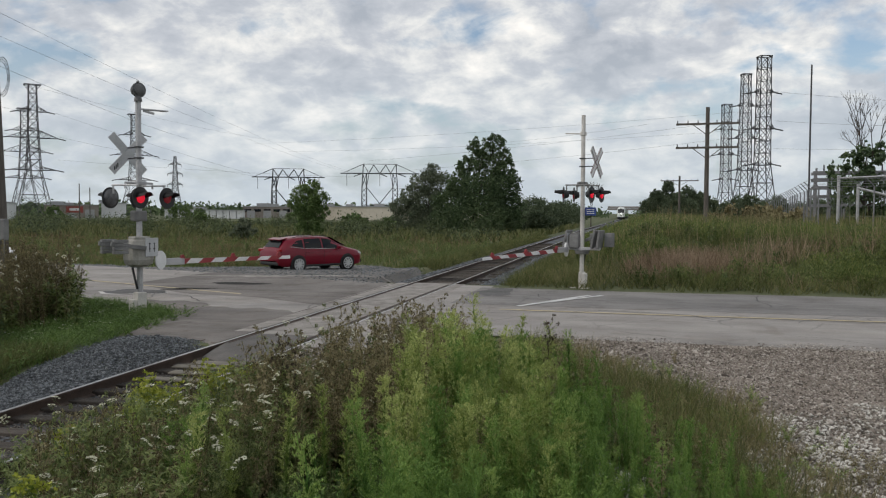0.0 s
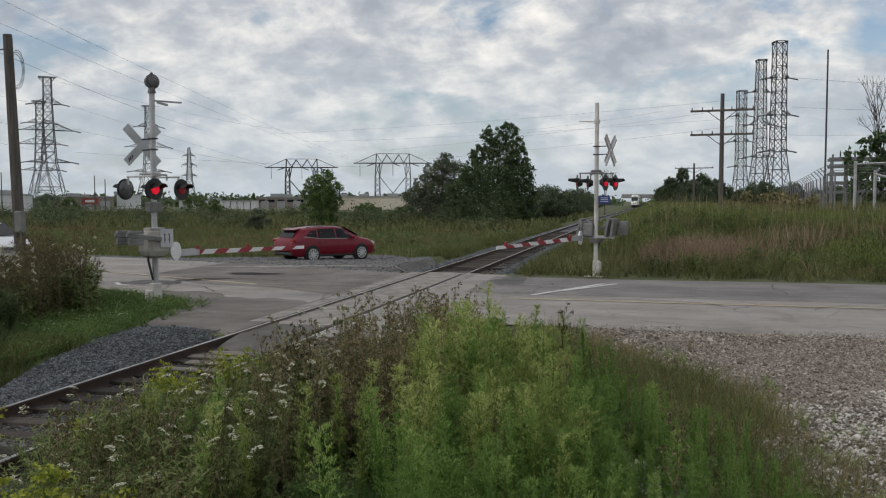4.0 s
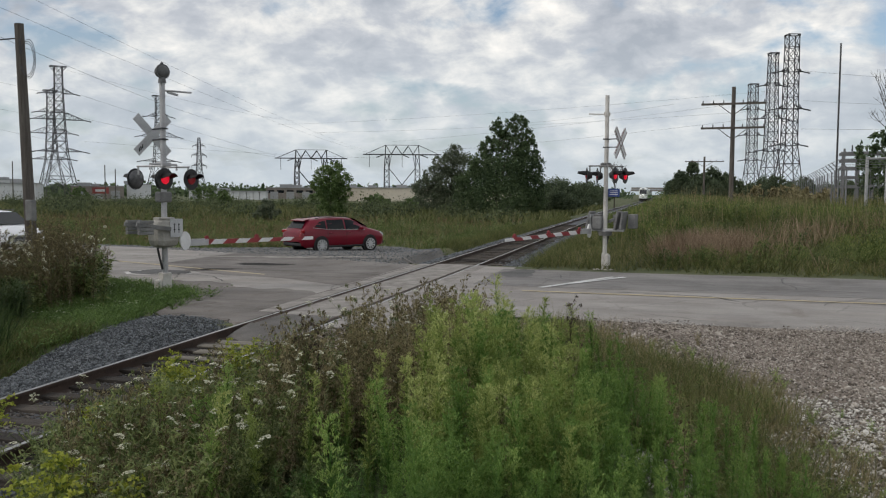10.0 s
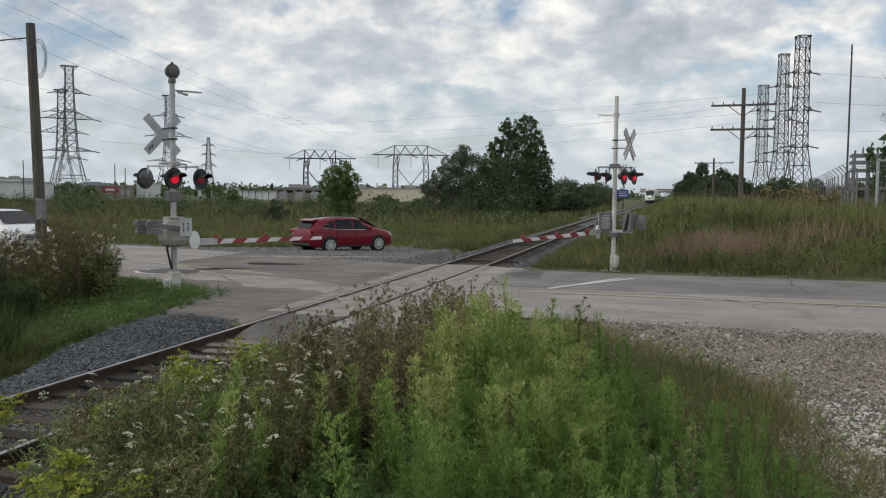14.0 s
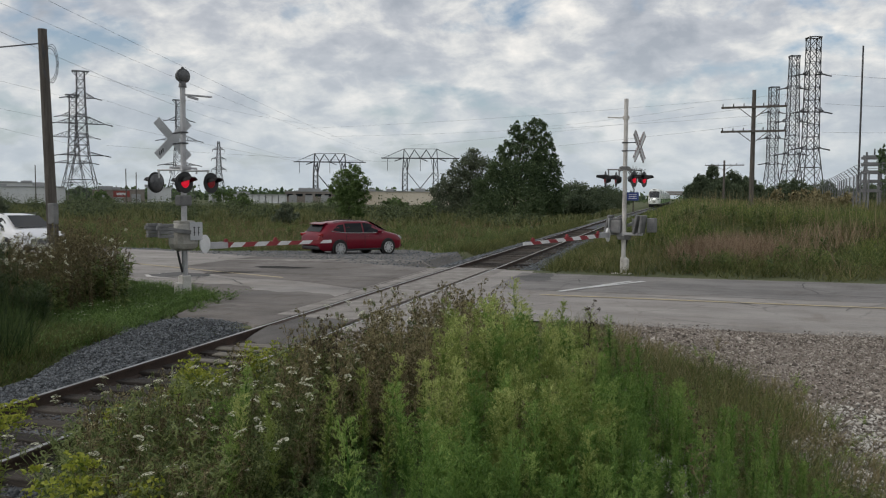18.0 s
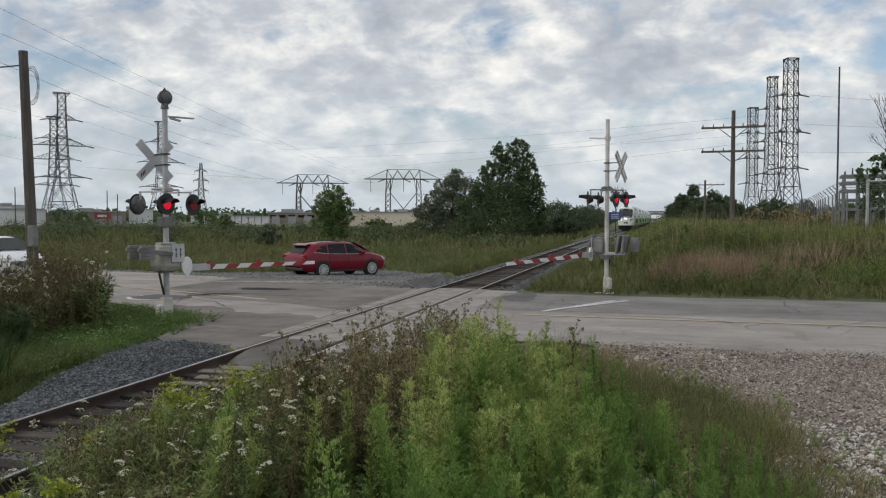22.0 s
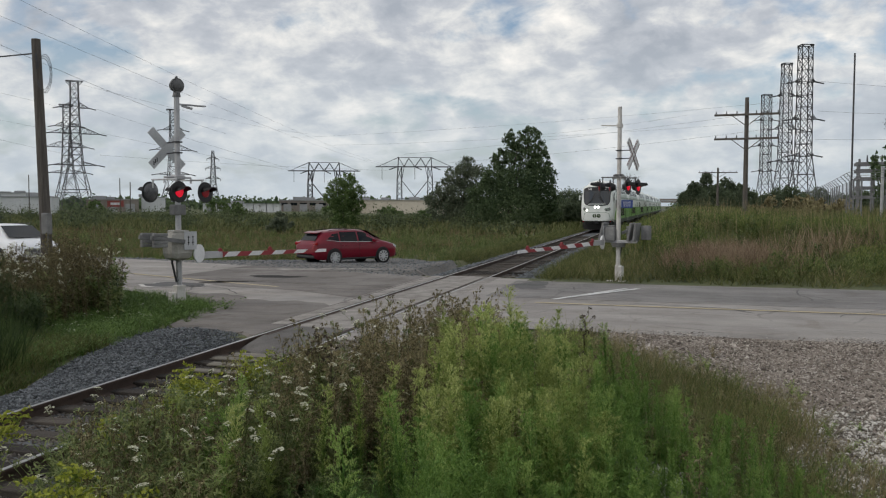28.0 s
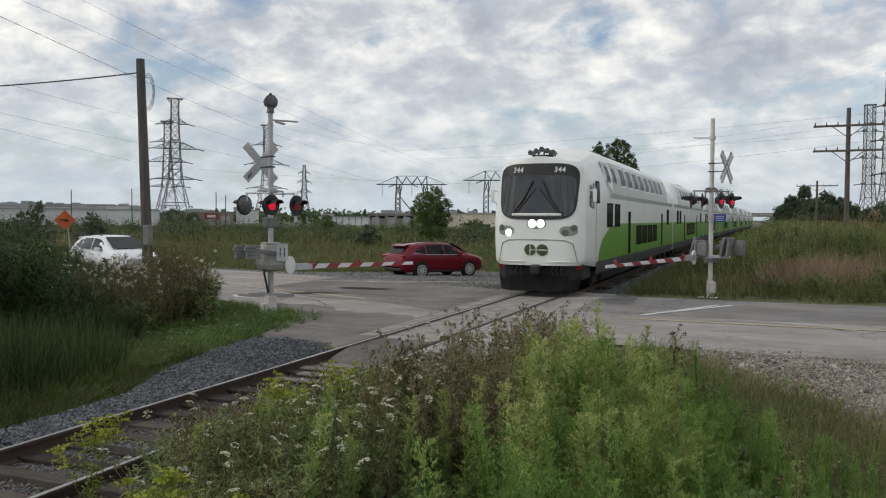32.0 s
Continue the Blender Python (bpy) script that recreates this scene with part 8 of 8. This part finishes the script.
for k, (x, y, h, r) in enumerate(((-48.0, 51.5, 4.5, 1.5), (-50.2, 52.0, 3.6, 1.3), (-48.4, 58.0, 3.2, 1.2), (-52.5, 62.0, 3.3, 1.6), (-30.5, 76.0, 2.2, 1.3))):
    tree("bush", x, y, -0.6, h, [(0, 0, h * 0.72, r * 0.55, 1.1), (r * 0.45, 0, h * 0.45, r * 0.6, 0.9), (-r * 0.45, 0, h * 0.4, r * 0.6, 0.9)], 0.13, 5200, "leaf_willow", "grey-green bush at the edge of the meadow", 110 + k, 0.06, "bushes in the meadow")
for k, (x, y, h, r) in enumerate(((24.5, 140, 4.6, 3.0), (29.5, 146, 4.2, 3.2), (33.5, 138, 3.8, 3.0), (27.0, 170, 5.2, 3.6), (38.0, 150, 4.4, 3.4), (21.5, 175, 5.0, 3.0), (43.5, 160, 4.6, 3.6))):
    tree("bush", x, y, 1.2, h, [(0, 0, h * 0.6, r * 0.6, 0.8), (r * 0.6, 0, h * 0.42, r * 0.55, 0.8), (-r * 0.6, 0, h * 0.42, r * 0.55, 0.8)], 0.24, 6000, "leaf_far", "hazy dull green bush behind the wire fence", 120 + k, 0.1, "bushes behind the fence")


def far_woods():
    rng = rnd(90)
    V = []
    for k in range(520):
        a = rng.uniform(-0.95, 0.35)
        d = rng.uniform(420, 900)
        x, y = 6.6 + d * math.sin(a), d * math.cos(a)
        if abs(x) < 14:
            continue
        r = rng.uniform(5, 12)
        h = rng.uniform(4, 9.5) * d / 650
        p = rng.normal(0, 0.45, (60, 3)) * (r, r, h * 0.55) + (x, y, h * 0.4)
        V.append(leaf_quads(p, 2.6, rng))
    tagged(quads("far_woods", np.concatenate(V), "leaf_dark"), "dark line of far woods on the horizon", "woods", kind="stuff")


far_woods()
bridge = thing("bridge", pose(8, 436, 0, 0, 0, 4), "distant pale road bridge with a parapet over the track", "bridge")
bm = B()
box(bm, (6, 0, 4.4), (40, 9, 0.9))
part("deck", bm, "panel", bridge)
bm = B()
box(bm, (6, -4.6, 5.4), (40, 0.25, 0.9))
part("parapet", bm, "panel", bridge)


# ---- marks on the road ----
def blotch(x, y, rx, ry, mat, label, seed, z=0.016, turn=0.0):
    rng = random.Random(seed)
    bm = B()
    n = 26
    ph = [rng.uniform(0, 6.28) for _ in range(3)]
    pts = []
    for k in range(n):
        a = math.tau * k / n
        r = 1 + 0.12 * math.sin(3 * a + ph[0]) + 0.09 * math.sin(5 * a + ph[1]) + 0.05 * math.sin(9 * a + ph[2])
        u, v = rx * r * math.cos(a), ry * r * math.sin(a)
        px, py = x + u * math.cos(turn) - v * math.sin(turn), y + u * math.sin(turn) + v * math.cos(turn)
        pts.append(bm.verts.new((px, py, ground_z(px, py) + z)))
    bm.faces.new(pts)
    return tagged(part("trim", bm, mat), label, "road patch", kind="structure")


M["tar"] = material("dark_tar", [(0.018, 0.017, 0.017), (0.034, 0.032, 0.031), (0.055, 0.052, 0.05)], scale=1.5, fine=50, rough=0.95, bump=0.4, spec=0.15)
blotch(-6.15, 25.8, 1.0, 0.42, "tar", "dark tar patch on the worn asphalt", 1)
blotch(-6.7, 23.7, 0.75, 0.2, "tar", "small dark tar patch on the asphalt", 2, turn=0.3)
blotch(-7.0, 23.2, 0.5, 0.1, "tar", "thin dark tar smear on the asphalt", 7, turn=0.3)
blotch(-7.82, 22.25, 1.02, 0.78, "dull_white", "pale worn rim around a road patch", 3, 0.014)
blotch(-7.80, 22.33, 0.95, 0.70, "dark_asphalt", "dark patch beside the signal mast", 3, 0.019)
blotch(2.6, 25.2, 0.5, 1.3, "dark_asphalt", "dark worn asphalt beside the rail", 5)
blotch(-5.5, 29.3, 3.6, 0.55, "panel", "pale bare concrete strip along the shoulder", 6, turn=0.25)
rngc = random.Random(12)
for k in range(26):
    side = rngc.random() < 0.6
    x = rngc.uniform(2.6, 14) if side else rngc.uniform(-14, -2.6)
    y = rngc.uniform(road_near(x) + 0.3, road_far(x) - 0.3)
    bm = B()
    a = rngc.choice((0.05, 1.5, 0.3, -0.2)) + rngc.uniform(-0.2, 0.2)
    p = Vector((x, y, 0))
    w = rngc.uniform(0.008, 0.02)
    pts = []
    for j in range(rngc.randint(8, 20)):
        pts.append(p.copy())
        a += rngc.uniform(-0.35, 0.35)
        p += Vector((math.cos(a), math.sin(a), 0)) * 0.22
    for q, r in zip(pts, pts[1:]):
        d = (r - q).normalized()
        s = Vector((-d.y, d.x, 0)) * w
        bm.faces.new([bm.verts.new((v.x, v.y, ground_z(v.x, v.y) + 0.017)) for v in (q - s, r - s, r + s, q + s)])
    tagged(part("trim", bm, "dark_asphalt"), "thin dark crack in the asphalt", "road crack", kind="structure")
# flangeway seams beside the rails
for x in (-1.22, -0.62, 0.62, 1.22):
    bm = B()
    box(bm, (x, 20.8, 0.004), (0.05 if abs(x) < 1 else 0.03, 13.2, 0.008))
    tagged(part("trim", bm, "rail_rust"), "dark seam beside the rail at the crossing", "seam", kind="structure")


# ---- motion ----
RUN = [(0.0, 338.0), (3.0, 332.0), (6.0, 323.0), (9.5, 309.0), (13.0, 283.0), (16.0, 245.0), (19.0, 204.0), (23.0, 148.5), (26.0, 107.0), (28.0, 79.6), (29.0, 65.9), (30.0, 51.9),
       (31.0, 38.3), (32.0, 25.3)]


def motions():
    """The train gathers speed and comes on along the track."""
    for k, c in enumerate([cab_car, *coaches]):
        rows = []
        for t, y in RUN:
            a, b = track_x(y + k * 26.1), track_x(y + k * 26.1 + 26)
            rows.append((t, pose(a, y + k * 26.1, 0, 0, 0, -math.degrees(math.atan2(b - a, 26)))))
        walk(c, rows)


motions()
